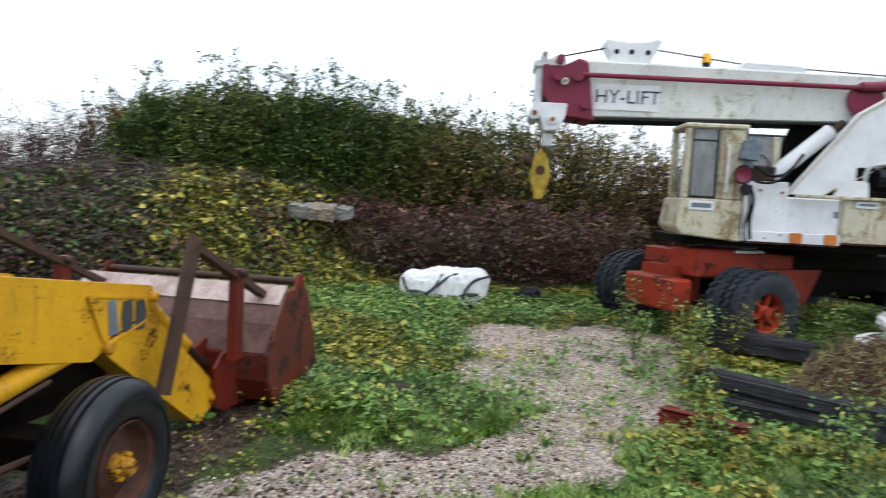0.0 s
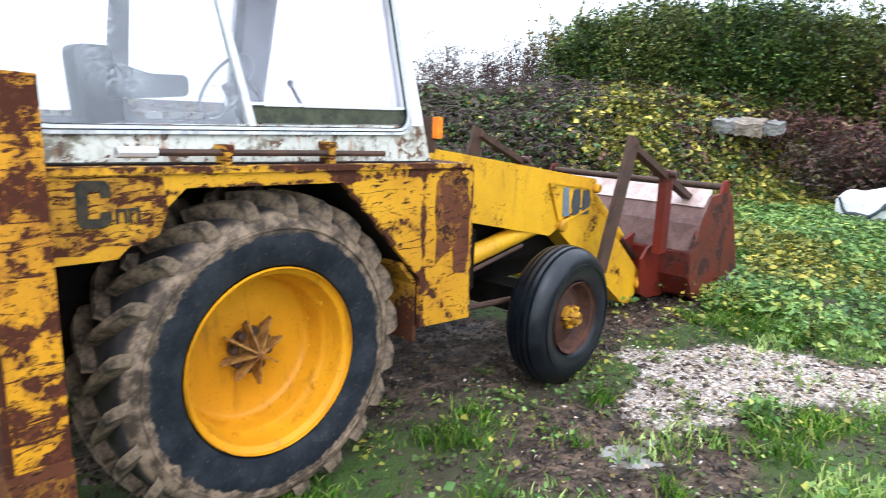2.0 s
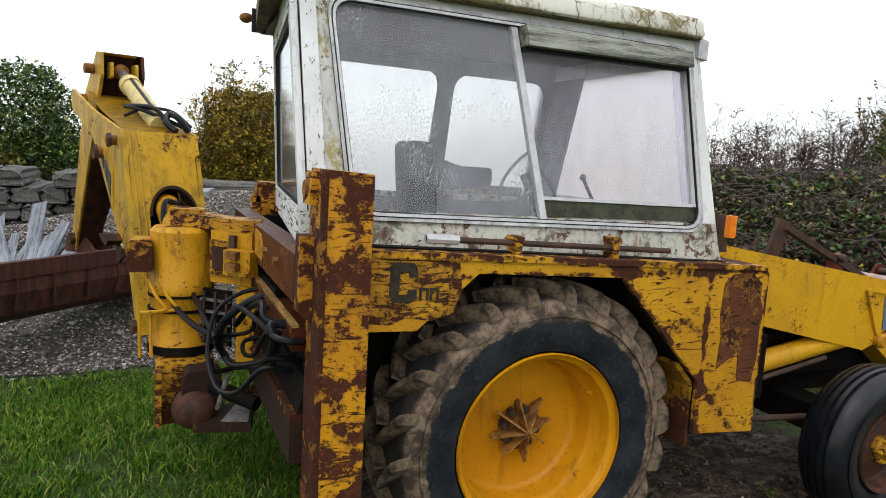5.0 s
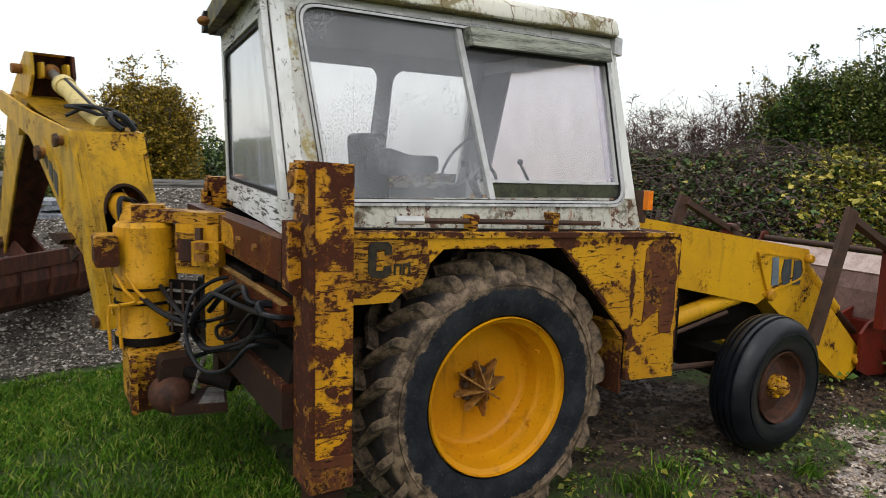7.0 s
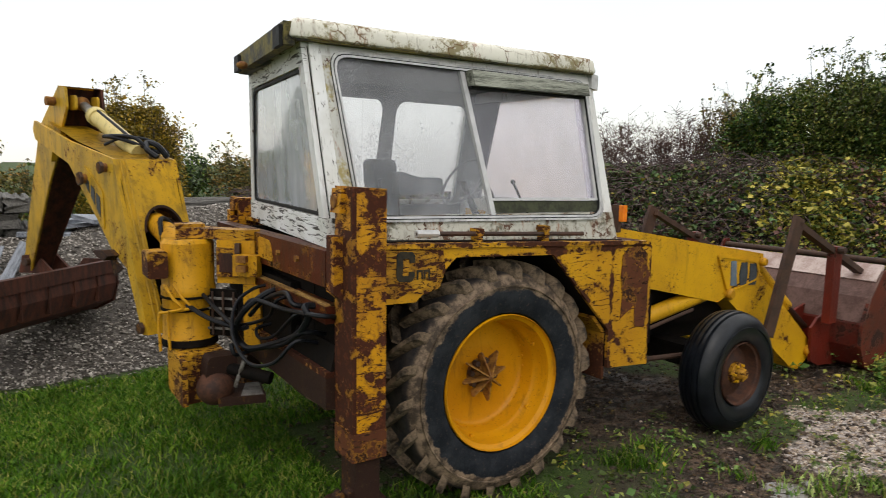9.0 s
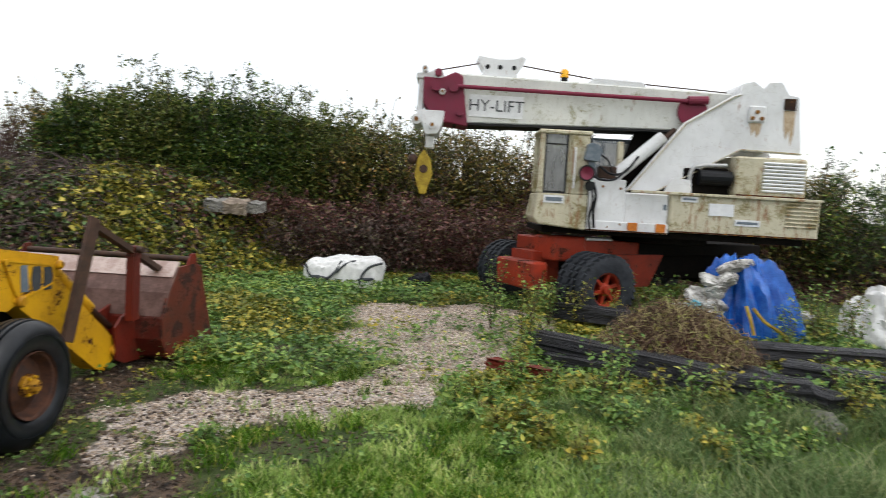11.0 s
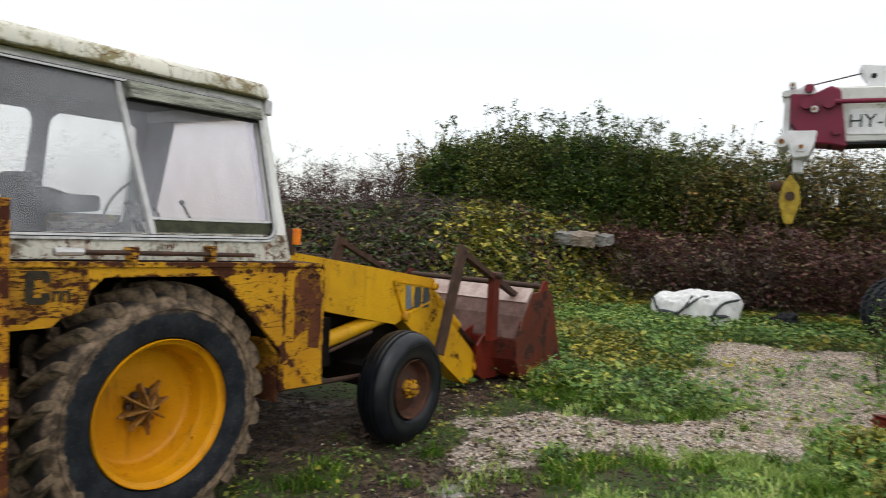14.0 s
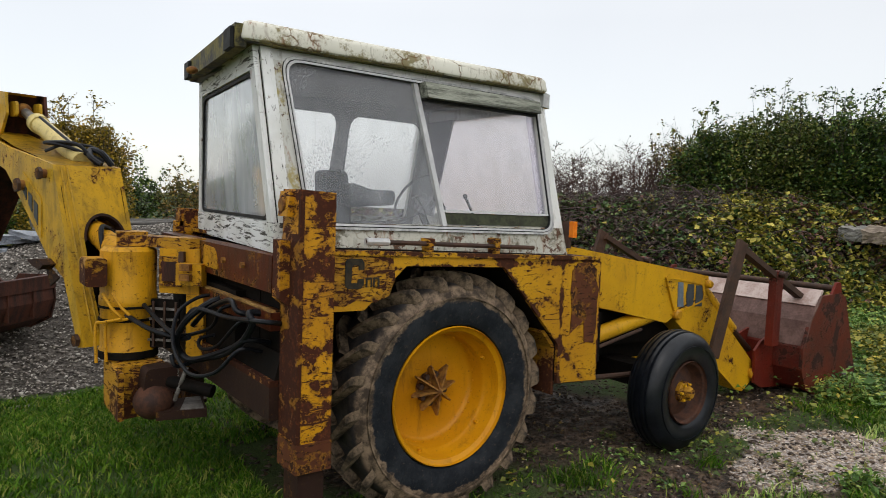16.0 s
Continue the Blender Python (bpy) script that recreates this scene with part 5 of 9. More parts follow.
    part("dash_panel", prism(bmn(), [(0.93, 1.60), (0.97, 1.60), (0.985, 1.20), (0.95, 1.20)], 0.25, mir(0.25)), M_white, front)
    part("head_rail", prism(bmn(), [(0.93, 2.42), (0.96, 2.42), (0.965, 2.29), (0.935, 2.29)], 0.42, mir(0.42)), M_white, front)
    part("screen_pane", prism(bmn(), [(0.940, 2.31), (0.944, 2.31), (0.962, 1.60), (0.958, 1.60)], 0.36, mir(0.36)), M_screen, front, "frosted front screen").visible_shadow = False
    part("cab_floor", prism(bmn(), [(-0.85, 1.12), (0.95, 1.12), (0.95, 1.16), (-0.85, 1.16)], 0.25, mir(0.25)), M_black, th)
    # inside: seat, wheel, levers
    seat = thing("operator_seat")
    seat.parent = th
    part("seat_base", prism(bmn(), [(-0.26, 1.16), (-0.10, 1.16), (-0.12, 1.64), (-0.27, 1.64)], 0.93, 1.04), M_black, seat)
    part("cushion", prism(bmn(), rounded([(-0.28, 1.745), (0.06, 1.74), (0.09, 1.66), (-0.26, 1.635)], 0.03), 0.885, 1.02), M_seat, seat, bevel=0.02)
    part("backrest", prism(bmn(), rounded([(-0.31, 1.86), (-0.15, 1.86), (-0.13, 1.50), (-0.28, 1.48)], 0.05), 0.92, 1.06), M_seat, seat, "dark vinyl seat back", bevel=0.02)
    part("armrest", prism(bmn(), rounded([(-0.20, 1.79), (-0.06, 1.75), (0.11, 1.75), (0.11, 1.66), (-0.20, 1.64)], 0.03), 0.79, 0.88), M_seat, seat, bevel=0.012)
    steer = thing("steering_wheel")
    steer.parent = th
    ringp = [Vector((0.42, YC, 1.72)) + Vector((0.10 * math.cos(a), 0.19 * math.sin(a), 0.15 * math.cos(a))) for a in [2 * math.pi * k / 28 for k in range(29)]]
    part("wheel_ring", tube(bmn(), ringp, 0.009, 8, caps=False), M_lining, steer, smooth=True)
    part("column", tube(bmn(), [(0.62, YC, 1.35), (0.42, YC, 1.72)], 0.025, 8), M_black, steer)
    part("gear_lever", tube(bmn(), curve_points([(0.30, 0.62, 1.40), (0.36, 0.60, 1.62), (0.28, 0.60, 1.74)]), 0.009, 6), M_black, th)
    lever = part("hand_lever", tube(bmn(), [(0.62, 0.55, 1.50), (0.48, 0.55, 1.72)], 0.008, 6), M_black, th)
    part("lever_knob", ball(bmn(), (0.475, 0.55, 1.73), 0.016), M_rubber, lever)
    for nm, pts in (("lining_pillar", rounded([(0.12, 1.50), (0.255, 1.50), (0.235, 2.36), (0.135, 2.36)], 0.02, 2)), ("lining_head", [(-0.85, 2.29), (0.92, 2.28), (0.92, 2.40), (-0.88, 2.40)]), ("lining_sill", [(-0.80, 1.46), (0.95, 1.43), (0.95, 1.52), (-0.78, 1.53)]), ("lining_front", [(0.87, 1.5), (0.93, 1.5), (0.93, 2.3), (0.88, 2.3)]), ("lining_rear", [(-0.92, 1.6), (-0.72, 1.6), (-0.80, 2.3), (-0.93, 2.3)])):
        part(nm, slab(bmn(), pts, 0.05, 0.075, False), M_lining, th)
    # inside edge round the far windows, and the broad far corner of the screen
    for corners in ([(-0.74, 2.31), (0.145, 2.305), (0.13, 1.52), (-0.66, 1.53)], [(0.225, 2.30), (0.885, 2.295), (0.885, 1.505), (0.245, 1.51)]):
        rim_o, rim_i = rounded(corners, 0.012, 4), rounded([(corners[0][0] + 0.012, corners[0][1] - 0.012), (corners[1][0] - 0.012, corners[1][1] - 0.012), (corners[2][0] - 0.012, corners[2][1] + 0.012), (corners[3][0] + 0.012, corners[3][1] + 0.012)], 0.11, 4)
        part("lining_rim", ring_plate(bmn(), rim_o, rim_i, 0.05, 0.072, False), M_lining, th)
    part("lining_corner", prism(bmn(), [(1.28, 2.30), (1.66, 2.30), (1.76, 1.58), (1.50, 1.58)], 0.915, 0.932, "x"), M_lining, th)
    part("roof_lining", prism(bmn(), [(-0.9, 0.44), (0.9, 0.44), (0.9, mir(0.44)), (-0.9, mir(0.44))], 2.375, 2.395, "z"), M_lining, th)
    # orange indicator on its bracket
    lamp = part("indicator_stalk", prism(bmn(), [(0.985, 1.43), (1.01, 1.43), (1.01, 1.60), (0.985, 1.60)], 0.14, 0.20), M_darksteel, th, bevel=0.004)
    part("indicator_lens", prism(bmn(), [(0.985, 1.50), (1.02, 1.50), (1.02, 1.60), (0.985, 1.60)], 0.105, 0.139), M_orange, lamp, "orange indicator lamp", bevel=0.012)
    return th


cab()


def loader_arm(far=False):
    y = mir if far else (lambda v: v)
    th = thing("loader_arm")
    th.parent = digger
    up = [(0.85, 1.50), (1.20, 1.44), (3.07, 1.145), (3.10, 1.06), (2.86, 0.93), (2.50, 0.79), (1.70, 0.965), (0.85, 1.22)]
    part("upper_arm", prism(bmn(), up, y(0.45), y(0.60)), M_arm, th, "yellow box-section lifting arm", bevel=0.012)
    lo = [(2.55, 0.86), (3.06, 0.98), (3.16, 0.89), (3.93, 0.27), (3.97, 0.20), (3.72, 0.06), (3.60, 0.10), (2.62, 0.80)]
    part("lower_arm", prism(bmn(), lo, y(0.445), y(0.605)), M_arm, th, bevel=0.012)
    part("seam", beam(bmn(), (2.60, y(0.442), 0.88), (3.02, y(0.442), 0.985), 0.006, 0.012), M_rusty, th)
    for c, r in (((2.62, 0.85), 0.045), ((3.05, 1.08), 0.035), ((3.85, 0.22), 0.05)):
        bm = lathe(bmn(), [(r, 0.0), (r, -0.03), (r * 0.7, -0.045)], (c[0], y(0.445), c[1]), "y", 14)
        part("pin", bm, M_king, th, smooth=True)
    ram = part("lift_ram", tube(bmn(), [(1.25, y(0.52), 0.66), (2.42, y(0.52), 0.86)], 0.062, 16), M_arm, th, "yellow lift cylinder", smooth=True)
    part("ram_rod", tube(bmn(), [(2.40, y(0.52), 0.857), (2.64, y(0.52), 0.90)], 0.032, 12), M_chrome, ram)
    part("ram_pipe", tube(bmn(), [(1.3, y(0.46), 0.60), (2.2, y(0.46), 0.76)], 0.014, 8), M_darksteel, ram)
    tip = part("tip_ram", tube(bmn(), [(3.00, y(0.52), 1.10), (3.60, y(0.52), 0.64)], 0.05, 16), M_arm, th, "yellow bucket cylinder", smooth=True)
    part("ram_rod", tube(bmn(), [(3.60, y(0.52), 0.64), (3.92, y(0.52), 0.42)], 0.03, 12), M_rusty, tip)
    if True:
        bm = bmn()
        pl = [(2.44, 1.175), (2.99, 1.09), (3.02, 0.945), (2.64, 0.855), (2.585, 0.875)]
        plate = part("badge_plate", prism(bmn(), rounded(pl, 0.04, 3), y(0.440), y(0.45)), M_arm, th, "yellow name plate with raised rim", bevel=0.004)
        ro, ri = rounded(pl, 0.045, 3), [(2.74 + (a - 2.74) * 0.90, 1.0 + (b - 1.0) * 0.88) for a, b in rounded(pl, 0.045, 3)]
        for i in range(len(ro)):
            j = (i + 1) % len(ro)
            prism(bm, [ro[i], ro[j], ri[j], ri[i]], y(0.430), y(0.4405))
        part("plate_rim", bm, M_arm, plate)
        # the maker's mark as three plain worn blocks
        def slant(pts, x0):
            return [(x0 + px, 0.915 + 0.02 * 0 + pz - 0.05 * (x0 + px - 2.6) + (0.0)) for px, pz in pts]
        J = [(0.03, 0.0), (0.11, 0.0), (0.09, 0.20), (0.02, 0.20)]
        C = [(0.02, 0.0), (0.10, 0.0), (0.11, 0.09), (0.10, 0.185), (0.02, 0.185), (0.0, 0.09)]
        Bq = [(0.0, 0.0), (0.09, 0.0), (0.10, 0.09), (0.08, 0.175), (0.0, 0.175)]
        for pts, x0, mt in ((J, 2.60, M_bluegrey), (C, 2.74, M_ink), (Bq, 2.88, M_ink)):
            part("badge_block", prism(bmn(), slant(pts, x0), y(0.434), y(0.4405)), mt, plate)
    return th


loader_arm()
loader_arm(True)


def loader_bucket():
    th = thing("front_bucket")
    th.parent = digger
    y0, y1 = 0.12, mir(0.12)
    shell = [(4.42, 0.93), (4.22, 0.70), (4.12, 0.48), (4.12, 0.28), (4.22, 0.10), (4.42, 0.01), (5.22, -0.02)]
    inn = [(x + 0.03 if i < 5 else x, z + (0.0 if i == 0 else 0.02 if i > 3 else 0.0)) for i, (x, z) in enumerate(shell)]
    bm = bmn()
    prism(bm, shell + inn[::-1], y0, y1)
    part("shell", bm, M_bucket, th, "rusty red bucket shell")
    end = [(4.42, 0.945), (4.80, 0.955), (4.90, 0.90), (5.28, -0.01), (4.42, -0.005), (4.20, 0.09), (4.10, 0.28), (4.10, 0.48), (4.20, 0.71)]
    for a, b in ((y0 - 0.018, y0 + 0.012), (y1 - 0.012, y1 + 0.018)):
        part("end_plate", prism(bmn(), end, a, b), M_bucketend, th, "dark rust-brown end plate", bevel=0.005)
    part("top_lip", prism(bmn(), [(4.30, 0.86), (4.44, 1.0), (4.46, 0.985), (4.33, 0.84)], y0, y1), M_lip, th, "worn pinkish steel lip")
    part("worn_back", prism(bmn(), [(4.405, 0.935), (4.225, 0.72), (4.13, 0.50), (4.125, 0.50), (4.20, 0.72), (4.39, 0.945)], 0.10, mir(0.10)), M_bucketback, th)
    part("top_bar", tube(bmn(), [(4.72, y0 + 0.02, 1.0), (4.72, y1 - 0.02, 1.0)], 0.03, 10), M_darksteel, th, "dark steel bar across the bucket", smooth=True)
    for y in (y0, y1):
        part("bar_bracket", prism(bmn(), [(4.60, 0.93), (4.82, 0.93), (4.78, 1.06), (4.70, 1.06)], y - 0.012, y + 0.012), M_bucket, th)
    part("cutting_edge", prism(bmn(), [(5.0, -0.03), (5.32, -0.035), (5.32, -0.02), (5.0, 0.012)], y0 - 0.02, y1 + 0.02), M_darksteel, th)
    for yy in (0.40, 0.66, mir(0.40), mir(0.66)):
        part("hinge_plate", prism(bmn(), [(3.80, 0.44), (3.90, 0.52), (4.30, 0.62), (4.30, 0.05), (3.95, 0.08), (3.82, 0.14)], yy - 0.012, yy + 0.012), M_bucket, th, bevel=0.004)
    for far in (False, True):
        y = mir if far else (lambda v: v)
        link = part("link_bar", beam(bmn(), (2.93, y(0.28), 0.50), (3.27, y(0.28), 1.45), 0.035, 0.13, (1, 0, 0)), M_darksteel, th, "dark brown steel link bar", bevel=0.005)
        part("lever_bar", beam(bmn(), (3.26, y(0.30), 1.40), (4.52, y(0.30), 0.86), 0.05, 0.075, (0, 1, 0)), M_darksteel, th, bevel=0.005)
        part("post", prism(bmn(), [(3.84, 0.50), (3.96, 0.50), (3.97, 1.18), (3.85, 1.18)], y(0.26), y(0.33)), M_bucket, th, "rust-red upright", bevel=0.005)
        part("cross_pin", tube(bmn(), [(3.90, y(0.20), 1.15), (3.90, y(0.40), 1.15)], 0.03, 10), M_darksteel, link)
    part("bucket_weld", ball(bmn(), (4.72, -0.006, 0.20), 0.06, 0.012, 0.03, 8, 6), M_concrete, th)
    return th


loader_bucket()


def stabiliser(far=False):
    y = mir if far else (lambda v: v)
    th = thing("stabiliser_leg")
    th.parent = digger
    sk = 0.10 if far else 0.0
    top = 1.585 if far else 1.725
    a, b, f = y(-0.075), y(0.112), y(-0.075)
    bm = bmn()
    x0, x1 = -0.925 + sk, -0.757 + sk
    prism(bm, [(x0, 0.60), (x1, 0.60), (x1, top - 0.01), (x0, top)], a, b)
    sleeve = part("sleeve", bm, M_leg, th, "tall yellow box leg with cracked rusty paint", bevel=0.008)
    part("corner_strip", prism(bmn(), [(x0 - 0.005, 0.602), (x0 + 0.016, 0.602), (x0 + 0.016, top - 0.02), (x0 - 0.005, top - 0.02)], y(-0.079), y(-0.06)), M_strip, sleeve)
    part("rear_plate", prism(bmn(), [(x0 - 0.004, 0.61), (x0, 0.61), (x0, 1.53), (x0 - 0.004, 1.50)], y(-0.058), y(0.110)), M_strip, sleeve, "brown rusted back of the leg")
    part("lower_sleeve", prism(bmn(), [(x0 - 0.004, 0.465), (x1 + 0.003, 0.465), (x1 + 0.003, 0.5995), (x0 - 0.004, 0.5995)], y(-0.080), y(0.115)), M_patch, th, "bare brown rusted lower sleeve", bevel=0.006)
    part("inner_leg", prism(bmn(), [(x0 + 0.02, 0.25), (x1 - 0.02, 0.25), (x1 - 0.02, 0.47), (x0 + 0.02, 0.47)], y(-0.055), y(0.092)), M_rusty, th, "brown rusted inner leg", bevel=0.006)
    plan = rounded([(x0 - 0.08, y(-0.075)), (x1 + 0.01, y(-0.10)), (x1 + 0.01, y(0.11)), (x0 - 0.08, y(0.10))], 0.05)
    foot = part("foot_plate", prism(bmn(), plan, 0.232, 0.256, "z"), M_rusty, th, "rusty foot plate raised off the ground", bevel=0.004)
    part("worn_edge", prism(bmn(), [(x0 - 0.01, 0.234), (x1 - 0.03, 0.234), (x1 - 0.03, 0.254), (x0 - 0.01, 0.254)], y(-0.104), y(-0.088)), M_steel, foot, "scraped bare steel edge", bevel=0.004)
    for dx in (-0.075, -0.02):
        part("foot_lug", prism(bmn(), rounded([(x0 + dx, 0.255), (x0 + dx + 0.05, 0.255), (x0 + dx + 0.045, 0.32), (x0 + dx + 0.01, 0.31)], 0.015), y(-0.05), y(0.01)), M_rusty, foot, bevel=0.006)
    part("top_pin", tube(bmn(), [(x0 - 0.035, y(0.06), top - 0.07), (x0 + 0.01, y(0.06), top - 0.07)], 0.03, 10), M_rusthub, th)
    part("top_bracket", prism(bmn(), [(x0 - 0.03, top - 0.12), (x0, top - 0.12), (x0, top - 0.01), (x0 - 0.02, top - 0.01)], y(0.0), y(0.10)), M_leg, th)
    part("gusset", prism(bmn(), [(x0, 1.20), (x0, 1.50), (x0 - 0.05, 1.50), (x0 - 0.05, 1.24)], y(0.02), y(0.10)), M_leg, th)
    return th


stabiliser()
stabiliser(True)


def back_frame():
    th = thing("rear_slide_frame")
    th.parent = digger
    X = -0.98
    a, b = 0.114, mir(0.114)
    for nm, z0, z1, x0, x1, mt, lb in (("top_beam", 1.255, 1.425, X + 0.006, X + 0.10, M_redbeam, "deep red-brown rusty cross beam"), ("slide_rail", 1.08, 1.165, X + 0.006, X + 0.08, M_redbeam, "rusty slide rail"), ("rail_edge", 1.165, 1.176, X + 0.004, X + 0.03, M_worn, "bright worn rail edge"), ("lower_rail", 0.665, 0.82, X + 0.006, X + 0.07, M_rusty, "rusty lower slide rail with old yellow paint"), ("lower_edge", 0.82, 0.85, X + 0.006, X + 0.05, M_strip, "worn rusty rail edge")):
        part(nm, prism(bmn(), [(x0, z0), (x1, z0), (x1, z1), (x0, z1)], a, b), mt, th, lb, bevel=0.006)
    # Black back plate and slope paint the shade of the hose cavity
    part("back_plate", prism(bmn(), [(X + 0.085, 0.67), (X + 0.10, 0.67), (X + 0.10, 1.27), (X + 0.085, 1.27)], a, b), M_black, th, "back plate painted black for the shade of the cavity")
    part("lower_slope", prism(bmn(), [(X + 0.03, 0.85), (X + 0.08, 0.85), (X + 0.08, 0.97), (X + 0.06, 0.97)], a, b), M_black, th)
    part("beam_patch", prism(bmn(), rounded([(0.80, 1.29), (1.05, 1.29), (1.05, 1.41), (0.86, 1.40)], 0.03), X + 0.001, X + 0.006, "x"), M_king, th, "patch of old yellow paint")
    for yy in (0.45, 0.72):
        part("bolt", lathe(bmn(), [(0.016, 0), (0.016, -0.018)], (X + 0.006, yy, 1.35), "x", 6), M_rusthub, th)
    # the carriage that the boom stands on
    car = thing("boom_carriage")
    car.parent = digger
    top = [(-1.34, 1.47), (-1.31, 1.56), (-1.17, 1.55), (-1.06, 1.36), (-0.92, 1.20), (-0.94, 1.13), (-1.03, 1.13), (-1.20, 1.32)]
    part("top_plate", prism(bmn(), top, 1.375, 1.435, "z"), M_panel, car, "rust-chipped yellow carriage top plate", bevel=0.008)
    part("cap_plate", prism(bmn(), [(-1.34, 1.46), (-1.32, 1.60), (-1.16, 1.58), (-1.18, 1.42)], 1.4355, 1.455, "z"), M_panel, car, bevel=0.004)

    def web(y0, y1, z0, z1, d0, d1, name, mt, label="", bev=0.006):
        """A plate standing aslant between the kingpost and the slide frame."""
        def at(y, d):
            return (-1.215 + (1.345 - y) * 1.08 + d * -0.66, y + d * -0.75)
        bm = bmn()
        prism(bm, [at(y0, d0), at(y1, d0), at(y1, d1), at(y0, d1)], z0, z1, "z")
        return part(name, bm, mt, car, label, bevel=bev)
    web(1.275, 1.115, 1.12, 1.374, 0.0, 0.03, "side_web", M_king, "yellow carriage side plate")
    web(1.272, 1.185, 1.16, 1.33, 0.031, 0.045, "square_plate", M_panel, "square bolted plate, rusted in the middle")
    web(1.258, 1.20, 1.19, 1.30, 0.046, 0.052, "plate_centre", M_rustbucket, "brown rusted plate centre", 0.002)
    for y, z in ((1.268, 1.17), (1.195, 1.17), (1.268, 1.32), (1.195, 1.32)):
        web(y, y - 0.012, z - 0.006, z + 0.006, 0.0455, 0.055, "plate_bolt", M_rusthub, "", 0.0)
    web(1.16, 1.09, 0.74, 1.12, 0.0, 0.05, "web_leg", M_king, "yellow upright of the carriage")
    web(1.18, 1.08, 1.18, 1.30, 0.05, 0.12, "clamp_lug", M_king, "bolted clamp lug", 0.015)
    for z in (1.21, 1.265):
        web(1.155, 1.115, z, z + 0.035, 0.121, 0.16, "clamp_nut", M_rusthub, "", 0.006)
    web(1.19, 1.17, 1.30, 1.36, 0.031, 0.06, "grease_nipple", M_darksteel, "", 0.003)
    # Black plate for the dark gap; the pale bars paint glints in it
    web(1.33, 1.20, 0.80, 1.08, 0.0, 0.012, "ladder_guard", M_black, "", 0.003)
    for k in range(4):
        web(1.325, 1.20, 0.84 + 0.06 * k, 0.852 + 0.06 * k, 0.013, 0.03, "guard_bar", M_steel, "", 0.0)
    for y in (1.30, 1.255, 1.21):
        web(y, y - 0.008, 0.81, 1.07, 0.031, 0.040, "guard_bar", M_darksteel, "", 0.0)
    return th


back_frame()


def backhoe():
    th = thing("backhoe_boom")
    th.parent = digger
    K = Vector((-1.282, 1.43, 0))
    post = part("kingpost", lathe(bmn(), [(0.04, 1.372), (0.130, 1.372), (0.150, 1.35), (0.150, 1.10), (0.156, 1.09), (0.156, 1.03), (0.150, 1.02), (0.150, 0.80), (0.158, 0.79), (0.158, 0.745), (0.12, 0.74)], K, "z", 32), M_king, th, "yellow kingpost cylinder", smooth=True)
    for z in (0.955, 1.028):
        part("clamp_band", lathe(bmn(), [(0.150, z), (0.160, z), (0.160, z + 0.014), (0.150, z + 0.014)], K, "z", 32, close=True), M_black, post)
    part("oil_ring", lathe(bmn(), [(0.150, 0.742), (0.162, 0.742), (0.162, 0.782), (0.150, 0.79)], K, "z", 32, close=True), M_black, post, "black oily collar")
    part("cheek", prism(bmn(), rounded([(-1.53, 1.16), (-1.42, 1.16), (-1.42, 1.315), (-1.53, 1.315)], 0.02), 1.30, 1.47), M_panel, post, "rusty swing lug", bevel=0.012)
    for dx in (0.0, 0.05):
        part("steel_pipe", tube(bmn(), curve_points([(-1.44 + dx, 1.33, 1.12), (-1.40 + dx, 1.285, 1.04), (-1.36 + dx, 1.265, 0.985), (-1.44 + dx, 1.29, 0.965), (-1.475 + dx, 1.32, 0.94), (-1.475 + dx, 1.30, 0.74)], 6), 0.009, 6), M_king, post, smooth=True)
    foot = part("kingpost_foot", prism(bmn(), rounded([(-1.405, 0.44), (-1.13, 0.46), (-1.13, 0.735), (-1.405, 0.735)], 0.03), 1.16, 1.47), M_panel, th, "rusty yellow kingpost foot", bevel=0.012)
    part("foot_web", prism(bmn(), [(-1.41, 0.46), (-1.38, 0.46), (-1.38, 0.72), (-1.41, 0.72)], 1.08, 1.16), M_panel, foot, bevel=0.004)
    part("swivel_ball", ball(bmn(), (-1.235, 1.06, 0.555), 0.105, 0.105, 0.10, 24, 16), M_rustrim, foot, "brown rusted ball end", smooth=True)
    part("ball_lug", prism(bmn(), rounded([(-1.30, 0.60), (-1.12, 0.60), (-1.12, 0.74), (-1.28, 0.74)], 0.03), 1.02, 1.15), M_rusty, foot, bevel=0.01)
    part("step_plate", prism(bmn(), [(-1.25, 0.95), (-1.00, 0.89), (-0.95, 1.14), (-1.20, 1.18)], 0.475, 0.522, "z"), M_rusty, foot, "thick dark steel step plate", bevel=0.006)
    # Pale sheet paints the dark plate's top as lit from above
    part("worn_top", prism(bmn(), [(-1.13, 0.93), (-1.012, 0.90), (-0.965, 1.125), (-1.04, 1.14)], 0.5225, 0.526, "z"), M_steel, foot, "pale grey top with rust specks, light from above painted in")
    part("slew_ram", tube(bmn(), [(-1.16, 1.04, 0.66), (-0.98, 0.86, 0.62)], 0.035, 14), M_black, foot, smooth=True)
    part("slew_rod", tube(bmn(), [(-1.14, 1.0, 0.56), (-1.10, 0.93, 0.75)], 0.012, 8), M_steel, foot)

    # boom: a wide box that leans away and then reaches out flat; o runs outward, s across
    o, s = Vector((-0.26, 0.966, 0)), Vector((0.966, 0.26, 0))
    base = Vector((-1.273, 1.714, 0))

    def at(u, z, v):
        return base + o * u + s * v + Vector((0, 0, z))

    def bplate(bm, uz, v0, v1):
        lo, hi = [bm.verts.new(at(u, z, v0)) for u, z in uz], [bm.verts.new(at(u, z, v1)) for u, z in uz]
        bm.faces.new(lo)
        bm.faces.new(hi[::-1])
        n = len(lo)
